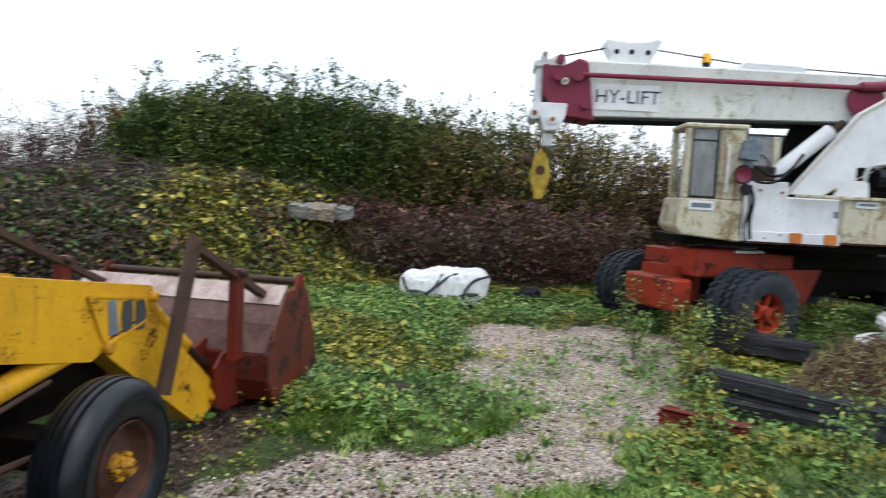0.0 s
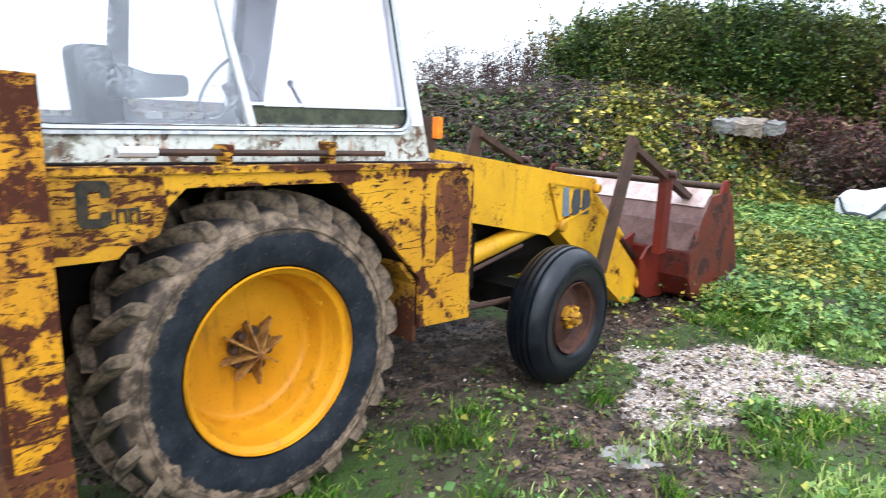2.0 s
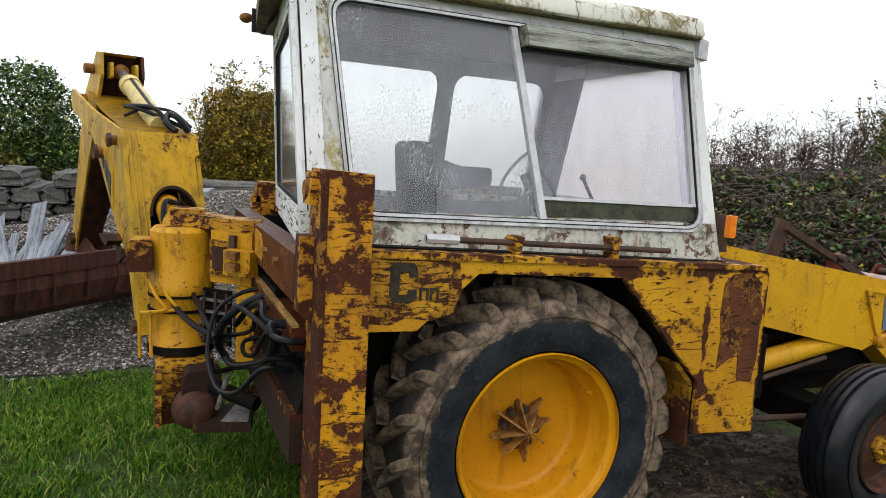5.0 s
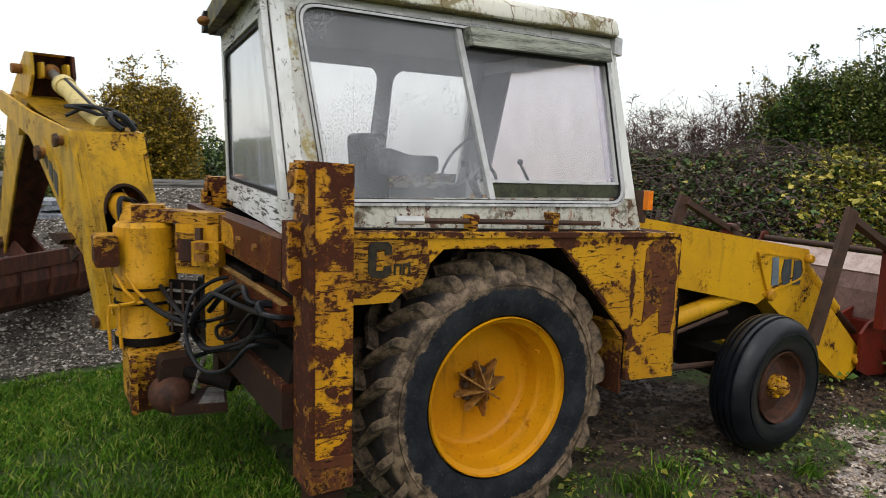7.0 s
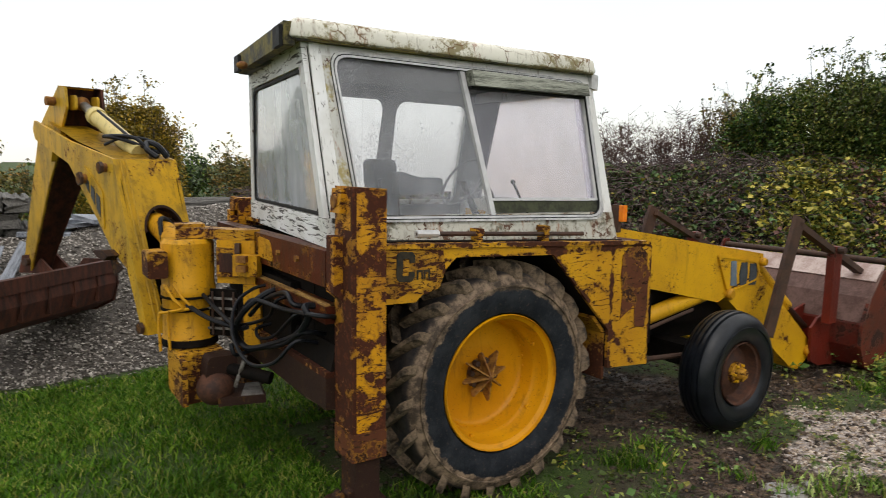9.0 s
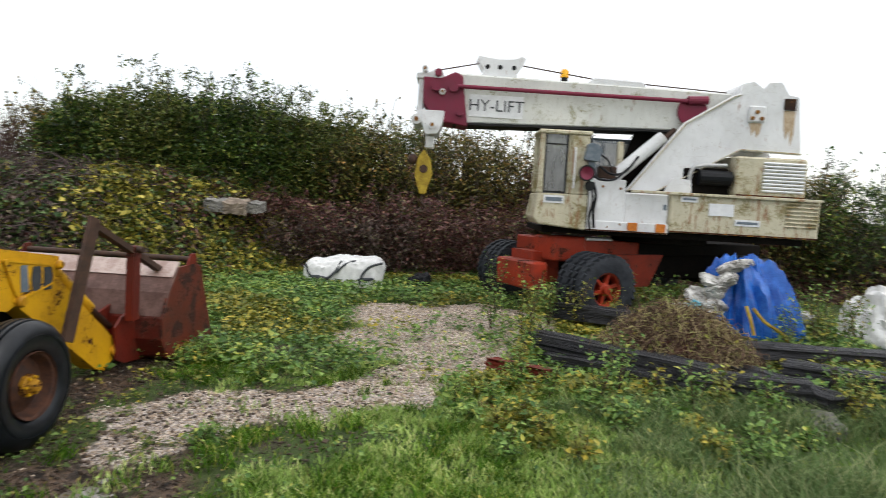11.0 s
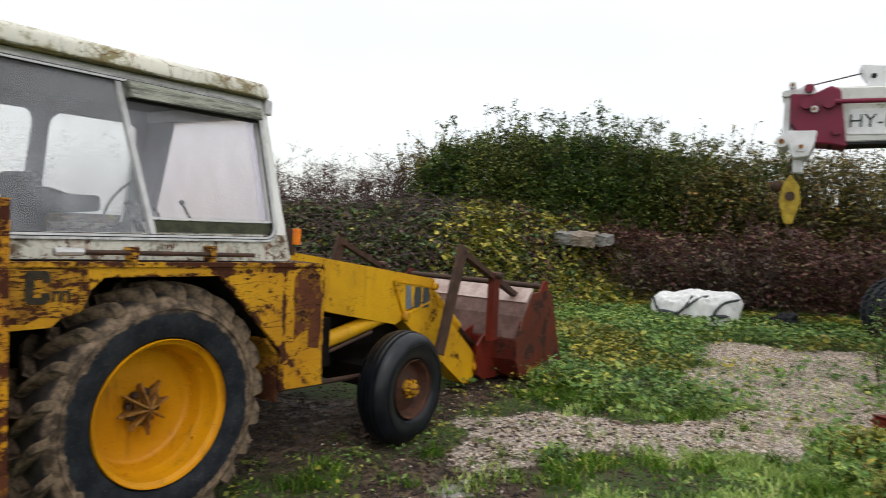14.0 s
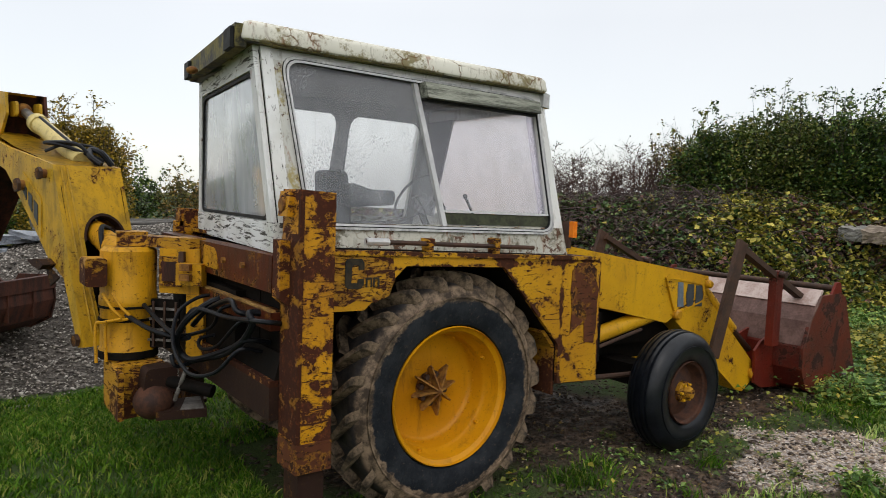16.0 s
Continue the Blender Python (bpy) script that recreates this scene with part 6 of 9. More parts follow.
        for i in range(n):
            bm.faces.new((lo[i], hi[i], hi[(i + 1) % n], lo[(i + 1) % n]))
        return bm

    def sheet(name, quad, mat, parent, label="", thick=0.014):
        bm = bmn()
        bm.faces.new([bm.verts.new(at(u, z, v)) for u, z, v in quad])
        bmesh.ops.solidify(bm, geom=bm.faces[:], thickness=thick)
        return part(name, bm, mat, parent, label)
    side = [(0.0, 0.755), (0.075, 0.745), (0.26, 1.14), (0.48, 1.25), (0.69, 1.436), (1.0, 1.686), (1.14, 1.80), (1.78, 1.98), (1.82, 2.06), (1.78, 2.12), (1.12, 1.96), (0.41, 1.835)]
    for v0, v1 in ((-0.212, -0.19), (0.19, 0.212)):
        part("boom_cheek", bplate(bmn(), side, v0, v1), M_boom, th, "weathered yellow boom side plate", bevel=0.004)
    # front plate with its arched cut-out, one sheet round the opening
    def on(t, d=0.0):
        return 0.41 * t + d, 0.755 + 1.08 * t - d * 0.3
    N = 24
    hole, rim = [], []
    for k in range(N + 1):
        a = math.pi * k / N
        w = 0.135
        hole.append((0.035 - w * math.cos(a), 0.57 + 0.155 * math.sin(a)))
        rim.append((0.035 - (w + 0.02) * math.cos(a), 0.57 + 0.175 * math.sin(a)))
    hole = [(-0.085, 0.0), (-0.10, 0.33)] + hole + [(0.17, 0.33), (0.17, 0.0)]
    edge = [(-0.19, 0.0), (-0.19, 0.33)]
    for k in range(N + 1):
        f = k / N
        edge.append((-0.19, 0.57 + (0.43) * f * 3) if f < 1 / 3 else ((-0.19 + 0.38 * (f - 1 / 3) * 3, 1.0) if f < 2 / 3 else (0.19, 1.0 - 0.43 * (f - 2 / 3) * 3)))
    edge += [(0.19, 0.33), (0.19, 0.0)]

    def ringed(outer, inner, d0, d1):
        bm = bmn()
        rows = []
        for (v, t), (w, q) in zip(outer, inner):
            rows.append([bm.verts.new(at(*on(tt, d), vv)) for vv, tt, d in ((v, t, d0), (w, q, d0), (w, q, d1), (v, t, d1))])
        for r0, r1 in zip(rows, rows[1:]):
            for j in range(4):
                bm.faces.new((r0[j], r0[(j + 1) % 4], r1[(j + 1) % 4], r1[j]))
        bm.faces.new(rows[0])
        bm.faces.new(rows[-1][::-1])
        return bm
    part("boom_front", ringed(edge, hole, 0.0, 0.016), M_boom, th, "weathered yellow boom front with arched opening")
    part("arch_rim", ringed([(v, t) for v, t in hole[2:-2]], [(0.035 + (v - 0.035) * 0.9, 0.57 + (t - 0.57) * 0.9) for v, t in hole[2:-2]], -0.006, 0.05), M_rusty, th, "dark rusty rim of the arched opening")
    for v in (-0.15, -0.115):
        part("weld_bead", tube(bmn(), [at(*on(0.05 + 0.02, -0.004), v), at(*on(0.99, -0.004), v - 0.02)], 0.006, 6), M_boom, th)
    sheet("boom_top", ((0.41, 1.835, -0.19), (0.41, 1.835, 0.19), (1.12, 1.96, 0.16), (1.12, 1.96, -0.16)), M_boom, th)
    sheet("boom_end", ((1.12, 1.96, -0.16), (1.12, 1.96, 0.16), (1.78, 2.12, 0.12), (1.78, 2.12, -0.12)), M_boom, th)
    # Black rear, belly and lining put the boom's inner shade into colour
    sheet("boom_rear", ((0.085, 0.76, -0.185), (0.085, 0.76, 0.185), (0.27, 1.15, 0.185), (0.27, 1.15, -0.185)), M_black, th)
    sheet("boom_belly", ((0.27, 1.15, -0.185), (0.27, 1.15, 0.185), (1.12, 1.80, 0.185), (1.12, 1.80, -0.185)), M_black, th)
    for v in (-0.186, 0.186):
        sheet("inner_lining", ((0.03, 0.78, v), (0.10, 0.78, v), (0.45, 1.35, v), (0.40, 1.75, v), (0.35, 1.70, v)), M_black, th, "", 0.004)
    ram = part("boom_ram", tube(bmn(), [(-1.285, 1.58, 1.30), at(0.34, 1.42, 0.02)], 0.070, 18), M_king, th, "yellow boom cylinder", smooth=True)
    part("ram_collar", tube(bmn(), [at(0.18, 1.385, 0.015), at(0.20, 1.39, 0.015)], 0.078, 18), M_rusty, ram)
    part("ram_hose", tube(bmn(), curve_points([at(0.02, 1.18, -0.05), at(0.05, 1.36, -0.08), at(0.12, 1.46, -0.05), at(0.16, 1.44, 0.02), at(0.14, 1.36, 0.07)]), 0.015, 8), M_hose, ram, smooth=True)
    part("stop_bracket", bplate(bmn(), [(0.36, 1.22), (0.44, 1.25), (0.60, 1.235), (0.52, 1.20), (0.42, 1.185)], -0.29, -0.213), M_rusty, th)
    part("stop_gusset", bplate(bmn(), [(0.30, 1.14), (0.50, 1.22), (0.42, 1.08)], -0.225, -0.213), M_rusty, th)
    for u, z, v, r in ((0.514, 1.778, -0.26, 0.03), (0.825, 1.70, -0.27, 0.035), (0.07, 0.79, -0.24, 0.03), (0.52, 1.78, 0.26, 0.03)):
        part("pin", tube(bmn(), [at(u, z, v), at(u, z, -0.19 if v < 0 else 0.19)], r, 12), M_rusthub, th, smooth=True)
        part("pin_head", tube(bmn(), [at(u, z, v), at(u, z, v + (0.02 if v < 0 else -0.02))], r * 1.35, 6), M_darksteel, th)
    # badge on the boom's side
    pl = [(0.56, 1.62), (0.86, 1.80), (0.86, 1.68), (0.56, 1.36)]
    bad = part("badge_plate", bplate(bmn(), rounded(pl, 0.03, 3), -0.221, -0.2125), M_boom, th)
    for k in range(3):
        u0 = 0.60 + 0.083 * k
        part("badge_block", bplate(bmn(), [(u0, 1.45 + 0.077 * k), (u0 + 0.055, 1.505 + 0.077 * k), (u0 + 0.055, 1.61 + 0.05 * k), (u0, 1.58 + 0.05 * k)], -0.226, -0.2215), M_ink, bad)
    # dipper arm
    dip = [(1.50, 2.37), (1.62, 2.385), (1.76, 2.285), (2.06, 2.08), (2.52, 1.12), (2.60, 0.90), (2.44, 0.87), (2.30, 1.08), (1.90, 1.645), (1.72, 1.84), (1.60, 2.06), (1.48, 2.22)]
    D0, D1 = -0.075, 0.185
    darm = thing("dipper_arm")
    darm.parent = digger

    def slim(u, v):
        """The dipper narrows towards its end."""
        return v if v < 0 else v - 0.125 * max(0.0, min(1.0, (u - 1.75) / 0.7))
    # Far cheek and underside take the dark brown, the near cheek stays yellow
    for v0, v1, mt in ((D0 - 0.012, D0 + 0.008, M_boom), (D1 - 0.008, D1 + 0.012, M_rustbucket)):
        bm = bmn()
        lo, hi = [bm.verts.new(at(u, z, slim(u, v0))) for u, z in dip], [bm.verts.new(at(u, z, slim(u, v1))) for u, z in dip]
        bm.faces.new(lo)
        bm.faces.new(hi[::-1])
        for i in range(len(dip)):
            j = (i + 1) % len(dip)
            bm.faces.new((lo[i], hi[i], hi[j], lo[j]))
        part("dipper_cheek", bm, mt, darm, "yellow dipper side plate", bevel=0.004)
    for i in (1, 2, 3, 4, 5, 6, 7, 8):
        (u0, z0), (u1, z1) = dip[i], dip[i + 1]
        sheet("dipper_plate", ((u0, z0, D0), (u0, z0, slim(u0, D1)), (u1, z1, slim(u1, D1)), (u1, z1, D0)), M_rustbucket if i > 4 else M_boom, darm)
    sheet("head_plate", ((1.56, 2.36, D0), (1.56, 2.36, D1), (1.66, 2.08, D1), (1.66, 2.08, D0)), M_rustbucket, darm, "dark brown plate inside the dipper head")
    sheet("head_cap", ((1.50, 2.368, D0), (1.50, 2.368, D1), (1.62, 2.384, D1), (1.62, 2.384, D0)), M_rusty, darm)
    for u, z in ((1.70, 2.27), (1.95, 2.07), (1.80, 1.98)):
        part("pin", tube(bmn(), [at(u, z, D0 - 0.075), at(u, z, D1 + 0.05)], 0.035, 12), M_rusthub, darm, smooth=True)
    part("pin_lug", bplate(bmn(), rounded([(1.70, 1.90), (1.90, 2.0), (1.86, 1.86), (1.74, 1.80)], 0.03), D0 - 0.045, D0 - 0.013), M_boom, darm)
    cyl = part("dipper_ram", tube(bmn(), [at(0.62, 1.875, 0.06), at(1.32, 2.155, 0.06)], 0.060, 18), M_cream, darm, "faded cream dipper cylinder", smooth=True)
    part("ram_rod", tube(bmn(), [at(1.32, 2.155, 0.06), at(1.56, 2.255, 0.06)], 0.034, 12), M_chrome, cyl)
    part("ram_band", tube(bmn(), [at(1.27, 2.135, 0.06), at(1.33, 2.16, 0.06)], 0.070, 18), M_cream, cyl)
    part("ram_eye", ball(bmn(), at(1.56, 2.255, 0.06), 0.055, 0.055, 0.055), M_rusthub, cyl, smooth=True)
    part("ram_pipe", tube(bmn(), [at(0.72, 1.98, 0.05), at(1.28, 2.20, 0.05)], 0.012, 6), M_hose, cyl)
    for v in (-0.02, 0.14):
        part("head_lug", bplate(bmn(), rounded([(1.46, 2.20), (1.58, 2.20), (1.58, 2.31), (1.46, 2.31)], 0.03), v - 0.01, v + 0.01), M_boom, darm)
    part("hose_loop", tube(bmn(), curve_points([at(0.50, 1.85, 0.10), at(0.60, 1.98, 0.02), at(0.85, 1.99, -0.08), at(0.70, 1.97, -0.02), at(0.52, 1.88, 0.16)]), 0.013, 8), M_hose, darm, smooth=True)
    part("hose_loop", tube(bmn(), curve_points([at(0.46, 1.85, 0.18), at(0.50, 1.93, 0.13), at(0.58, 1.95, 0.10), at(0.50, 1.90, 0.06), at(0.44, 1.85, 0.10)]), 0.020, 8), M_hose, darm, smooth=True)
    part("hose_loop", tube(bmn(), curve_points([at(0.80, 1.93, -0.10), at(0.74, 1.98, 0.0), at(0.60, 1.97, 0.12), at(0.48, 1.88, 0.20)]), 0.010, 8), M_hose, darm, smooth=True)
    # wide rusted ditching bucket, turned aslant at the dipper's end
    bk = thing("ditching_bucket")
    bk.parent = digger
    bo, bs, bc = Vector((-0.719, 0.695, 0)), Vector((0.695, 0.719, 0)), Vector((-1.95, 3.70, 0))

    def cross_cut(bm, uz, v0, v1):
        lo, hi = ([bm.verts.new(bc + bo * u + bs * v + Vector((0, 0, z))) for u, z in uz] for v in (v0, v1))
        bm.faces.new(lo)
        bm.faces.new(hi[::-1])
        n = len(lo)
        for i in range(n):
            bm.faces.new((lo[i], hi[i], hi[(i + 1) % n], lo[(i + 1) % n]))
        return bm
    prof = [(0.02, 0.86), (0.0, 0.66), (0.05, 0.50), (0.24, 0.40), (0.58, 0.43), (0.58, 0.45), (0.26, 0.43), (0.08, 0.52), (0.03, 0.66), (0.05, 0.86)]
    part("shell", cross_cut(bmn(), prof, -0.80, 0.98), M_rustbucket, bk, "brown rusted wide bucket with streaks", bevel=0.004)
    part("top_edge", cross_cut(bmn(), [(-0.004, 0.765), (0.06, 0.765), (0.06, 0.885), (-0.004, 0.885)], -0.81, 0.99), M_rustbucket, bk, "thick rusted upper edge", 0.008)
    for k in range(1, 6):
        part("back_rib", cross_cut(bmn(), [(-0.006, 0.53), (0.05, 0.53), (0.03, 0.764), (-0.010, 0.764)], -0.80 + 0.30 * k - 0.006, -0.80 + 0.30 * k + 0.006), M_rustbucket, bk)
    for v in (-0.81, 0.98):
        part("end_plate", cross_cut(bmn(), [(0.01, 0.885), (-0.01, 0.66), (0.04, 0.48), (0.24, 0.38), (0.62, 0.42), (0.36, 0.88)], v - 0.01, v + 0.012), M_rustbucket, bk)
    for v in (0.24, 0.44):
        part("ear", cross_cut(bmn(), [(0.05, 0.85), (0.40, 0.85), (0.36, 1.0), (0.22, 1.02)], v - 0.012, v + 0.012), M_rustbucket, bk)
    part("bucket_link", beam(bmn(), at(2.34, 1.14, 0.06), bc + bo * 0.30 + bs * 0.34 + Vector((0, 0, 0.95)), 0.10, 0.07), M_darksteel, bk)
    for v in (0.20, 0.48):
        part("link_pin", tube(bmn(), [bc + bo * 0.29 + bs * (v - 0.03) + Vector((0, 0, 0.95)), bc + bo * 0.29 + bs * (v + 0.03) + Vector((0, 0, 0.95))], 0.03, 10), M_darksteel, bk)

    # bundles of hydraulic hose behind the cab
    hoses = [
        [(-1.02, 0.80, 1.12), (-1.12, 0.87, 1.02), (-1.15, 0.94, 0.91), (-1.11, 0.98, 0.82), (-1.08, 0.89, 0.80), (-1.02, 0.64, 0.88), (-1.02, 0.35, 0.99), (-1.02, 0.21, 1.10), (-1.02, 0.24, 1.15)],
        [(-1.18, 0.93, 0.83), (-1.16, 0.91, 0.77), (-1.06, 0.93, 0.78), (-1.02, 0.56, 0.89), (-1.02, 0.29, 1.01)],
        [(-1.02, 0.63, 1.11), (-1.02, 0.76, 1.00), (-1.06, 0.94, 0.93), (-1.16, 0.93, 0.93)],
        [(-1.33, 1.31, 1.0), (-1.24, 1.10, 0.94), (-1.13, 0.95, 0.91), (-1.11, 0.86, 0.93)],
        [(-1.24, 1.31, 1.06), (-1.19, 1.06, 0.97), (-1.16, 0.91, 0.93)],
        [(-1.03, 0.93, 0.90), (-1.04, 0.87, 0.86), (-1.02, 0.68, 0.91), (-1.02, 0.35, 1.09)],
        [(-1.07, 0.93, 0.98), (-1.03, 0.81, 1.08), (-1.02, 0.51, 1.17), (-1.02, 0.39, 1.13)],
        [(-1.14, 0.91, 0.98), (-1.08, 0.85, 1.08), (-1.02, 0.55, 1.08), (-1.02, 0.11, 1.13)],
        [(-1.05, 0.95, 1.12), (-1.16, 0.90, 1.05), (-1.20, 0.82, 0.90), (-1.18, 0.62, 0.80), (-1.12, 0.42, 0.84), (-1.04, 0.32, 0.96)],
    ]
    for i, pts in enumerate(hoses):
        x, y, z = pts[-1]
        pts = pts + [(x + 0.12, y, z - 0.02)] if x > -1.05 else pts
        x, y, z = pts[0]
        pts = [(x + 0.10, y, z + 0.02)] + pts if x > -1.06 else pts
        part("hydraulic_hose", tube(bmn(), curve_points(pts, 7), (0.014, 0.012, 0.010)[i % 3] if i else 0.017, 8), M_hose, th, "black hydraulic hose", smooth=True)
    return th


backhoe()


# ---- the mobile crane beyond the gravel; u runs along its boom, w away, from a corner of the yard ----
YARD = pose(-2.004, -3.173, 0, 0, 0, -85.21)
CU, CW = 3.7, 11.8
NEAR = 0.93
crane = thing("mobile_crane", YARD @ Matrix.Translation((CU * NEAR, CW * NEAR, 0.12)) @ Matrix.Scale(NEAR, 4), "white and maroon mobile crane on a red wheeled chassis", "crane")


def cpart(name, bm, mat, parent, label="", bevel=0.0, smooth=False):
    """A crane part built in yard measures, moved to the crane's own base."""
    bmesh.ops.translate(bm, verts=bm.verts, vec=(-CU, -CW, 0))
    return part(name, bm, mat, parent, label, bevel, smooth)


def crane_carrier():
    th = thing("carrier")
    th.parent = crane
    A = math.degrees(math.atan2(0.47, 0.88))
    M = Matrix.Translation((1.7 - CU, 11.6 - CW, 0)) @ pose(0, 0, 0, 0, 0, A)

    def ap(name, bm, mat, parent, label="", bevel=0.0, smooth=False):
        bmesh.ops.transform(bm, matrix=M, verts=bm.verts)
        return part(name, bm, mat, parent, label, bevel, smooth)
    ap("deck", box(bmn(), -0.30, 1.40, -0.62, 0.62, 0.98, 1.22), M_cranered, th, "red painted chassis deck", 0.02)
    # Rear deck is black: shade under the upper body put into its colour
    ap("rear_deck", box(bmn(), 1.401, 4.6, -0.60, 0.60, 0.98, 1.21), M_black, th, "rear chassis painted black for the shade under the body", 0.02)
    ap("front_bumper", box(bmn(), -0.90, -0.60, -0.74, 0.30, 0.42, 0.86), M_cranered, th, "faded red bumper box", 0.03)
    ap("bumper_neck", box(bmn(), -0.60, -0.1, -0.35, 0.30, 0.5, 1.0), M_cranered, th)
    ap("side_box", box(bmn(), -0.45, 0.2, -0.66, -0.1, 0.87, 1.27), M_cranered, th, "", 0.03)
    ap("step_plate", box(bmn(), 0.2, 0.75, -0.66, 0.3, 1.22, 1.26), M_crane, th)
    ap("underframe", box(bmn(), 0.3, 4.4, -0.4, 0.4, 0.55, 0.98), M_black, th)
    ap("side_plate", prism(bmn(), [(0.9, 0.45), (1.6, 0.45), (1.9, 1.0), (0.8, 1.0)], -0.70, -0.62), M_cranered, th)
    for a in (0.0, 3.6):
        ap("axle", tube(bmn(), [(a, -1.0, 0.53), (a, 1.0, 0.53)], 0.12, 12), M_black, th)
        for b in (-1, 1):
            wh = thing("dual_wheel")
            wh.parent = crane
            for k, (c0, nm) in enumerate(((1.35, "outer_tyre"), (1.03, "inner_tyre"))):
                prof = [(0.27, -0.12), (0.40, -0.145), (0.47, -0.14), (0.515, -0.12), (0.52, -0.06), (0.505, -0.05), (0.505, -0.02), (0.52, -0.01), (0.52, 0.03), (0.505, 0.04), (0.505, 0.06), (0.52, 0.07), (0.515, 0.12), (0.47, 0.14), (0.40, 0.145), (0.27, 0.12)]
                bm = lathe(bmn(), prof, (a, b * c0, 0.52), "y", 40, close=True)
                ap(nm, bm, M_cranetyre, wh, "chunky black lorry tyre", smooth=True)
                for j in range(30):
                    t = 2 * math.pi * j / 30
                    if a == 0.0:
                        cc, ss = math.cos(t), math.sin(t)
                        for off in (-0.095, 0.095):
                            bm = beam(bmn(), (a + 0.50 * cc, b * c0 + off, 0.52 + 0.50 * ss), (a + 0.548 * cc, b * c0 + off, 0.52 + 0.548 * ss), 0.060, 0.10, (-ss, 0.5, cc))
                            ap("tread_block", bm, M_cranetyre, wh)
            o = 1.35 * b
            ap("rim", lathe(bmn(), [(0.285, o + 0.11 * b), (0.290, o + 0.08 * b), (0.270, o - 0.02 * b), (0.225, o - 0.04 * b), (0.215, o + 0.0 * b), (0.245, o + 0.09 * b)], (a, 0, 0.52), "y", 32, close=True), M_cranered, wh, "red steel wheel rim", smooth=True)
            ap("hub", lathe(bmn(), [(0.10, o - 0.10 * b), (0.10, o + 0.05 * b), (0.07, o + 0.07 * b), (0.065, o + 0.12 * b), (0.02, o + 0.13 * b)], (a, 0, 0.52), "y", 20), M_cranered, wh, smooth=True)
            for j in range(6):
                t = math.pi / 3 * j + 0.3
                ap("rim_spoke", beam(bmn(), (a + 0.08 * math.cos(t), o + 0.02 * b, 0.52 + 0.08 * math.sin(t)), (a + 0.25 * math.cos(t), o + 0.03 * b, 0.52 + 0.25 * math.sin(t)), 0.05, 0.07, (0, 1, 0)), M_cranered, wh)
    return th


crane_carrier()


def crane_upper():
    th = thing("upper_body")
    th.parent = crane
    cpart("turntable", lathe(bmn(), [(0.75, 1.22), (0.80, 1.24), (0.80, 1.40), (0.6, 1.41)], (3.6, 11.9, 0), "z", 32), M_black, th)
    base = cpart("counterweight", box(bmn(), 3.37, 5.74, 10.72, 12.9, 1.44, 2.06), M_cranegreen, th, "cream counterweight box with green stains", 0.03)
    cpart("machinery_deck", box(bmn(), 2.66, 3.366, 10.78, 12.9, 1.42, 2.03), M_crane, th, "grey white machinery deck", 0.02)
    cpart("lower_skirt", box(bmn(), 2.05, 3.36, 10.70, 10.77, 1.40, 1.56), M_crane, th, "", 0.008)
    cpart("under_plate", box(bmn(), 1.4, 5.6, 10.9, 12.8, 1.33, 1.42), M_black, th)
    cpart("engine_box", box(bmn(), 4.40, 5.52, 10.80, 12.6, 2.062, 2.70), M_cranegreen, th, "cream engine housing", 0.03)
    for k in range(9):
        z = 2.17 + 0.055 * k
        cpart("louvre", beam(bmn(), (4.82, 10.785, z), (5.47, 10.785, z), 0.03, 0.03, (0, -1, 1)), M_plate_w, base, "")
    for k in range(7):
        z = 1.63 + 0.06 * k
        for u0 in (5.20, 5.46):
            cpart("louvre", beam(bmn(), (u0, 10.706, z), (u0 + 0.22, 10.706, z), 0.025, 0.032, (0, -1, 1)), M_cranegreen, base, "")
    cpart("engine", box(bmn(), 3.62, 4.40, 11.0, 12.4, 2.06, 2.50), M_black, th, "black engine block", 0.04)
    cpart("engine_pipe", tube(bmn(), curve_points([(3.72, 10.95, 2.12), (3.74, 10.95, 2.42), (3.86, 10.95, 2.52), (4.3, 10.95, 2.55)]), 0.03, 8), M_alu, th)
    cpart("rubber_duct", tube(bmn(), [(3.85, 10.92, 2.34), (4.36, 10.92, 2.34)], 0.12, 14), M_hose, th)
    cpart("ear_plate", prism(bmn(), rounded([(3.28, 2.05), (3.72, 2.05), (3.70, 2.28), (3.40, 2.30)], 0.05), 10.80, 10.86), M_crane, th)
    cpart("front_ledge", box(bmn(), 2.74, 5.74, 10.66, 10.719, 2.03, 2.075), M_cranegreen, th, "", 0.008)
    for u0, u1, w, z in ((3.38, 5.72, 10.712, 1.445), (2.06, 3.35, 10.692, 1.402), (4.42, 5.50, 10.792, 2.080)):
        cpart("rusty_edge", box(bmn(), u0, u1, w, w + 0.03, z, z + 0.022), M_strip, th, "rusted lower edge")
    cpart("rust_run", prism(bmn(), [(4.62, 3.25), (4.83, 3.25), (4.80, 3.10), (4.76, 3.02), (4.72, 3.14), (4.67, 3.05), (4.65, 3.16)], 11.014, 11.019), M_stain, th, "brown rust run below the bracket")
    cpart("rust_run", prism(bmn(), [(5.16, 3.47), (5.35, 3.47), (5.34, 3.10), (5.30, 2.92), (5.27, 3.16), (5.22, 3.02), (5.18, 3.2)], 11.014, 11.019), M_stain, th, "brown rust run below the hatch")
    # plates with lettering too small to read
    cpart("blank_plate", box(bmn(), 3.98, 4.37, 10.700, 10.717, 1.74, 1.93), M_plate_w, th)
    for u0, u1, z0, z1 in ((3.53, 3.80, 1.93, 2.02), (4.40, 4.80, 1.60, 1.70)):
        pl = cpart("label_plate", box(bmn(), u0, u1, 10.705, 10.717, z0, z1), M_plate_w, th)
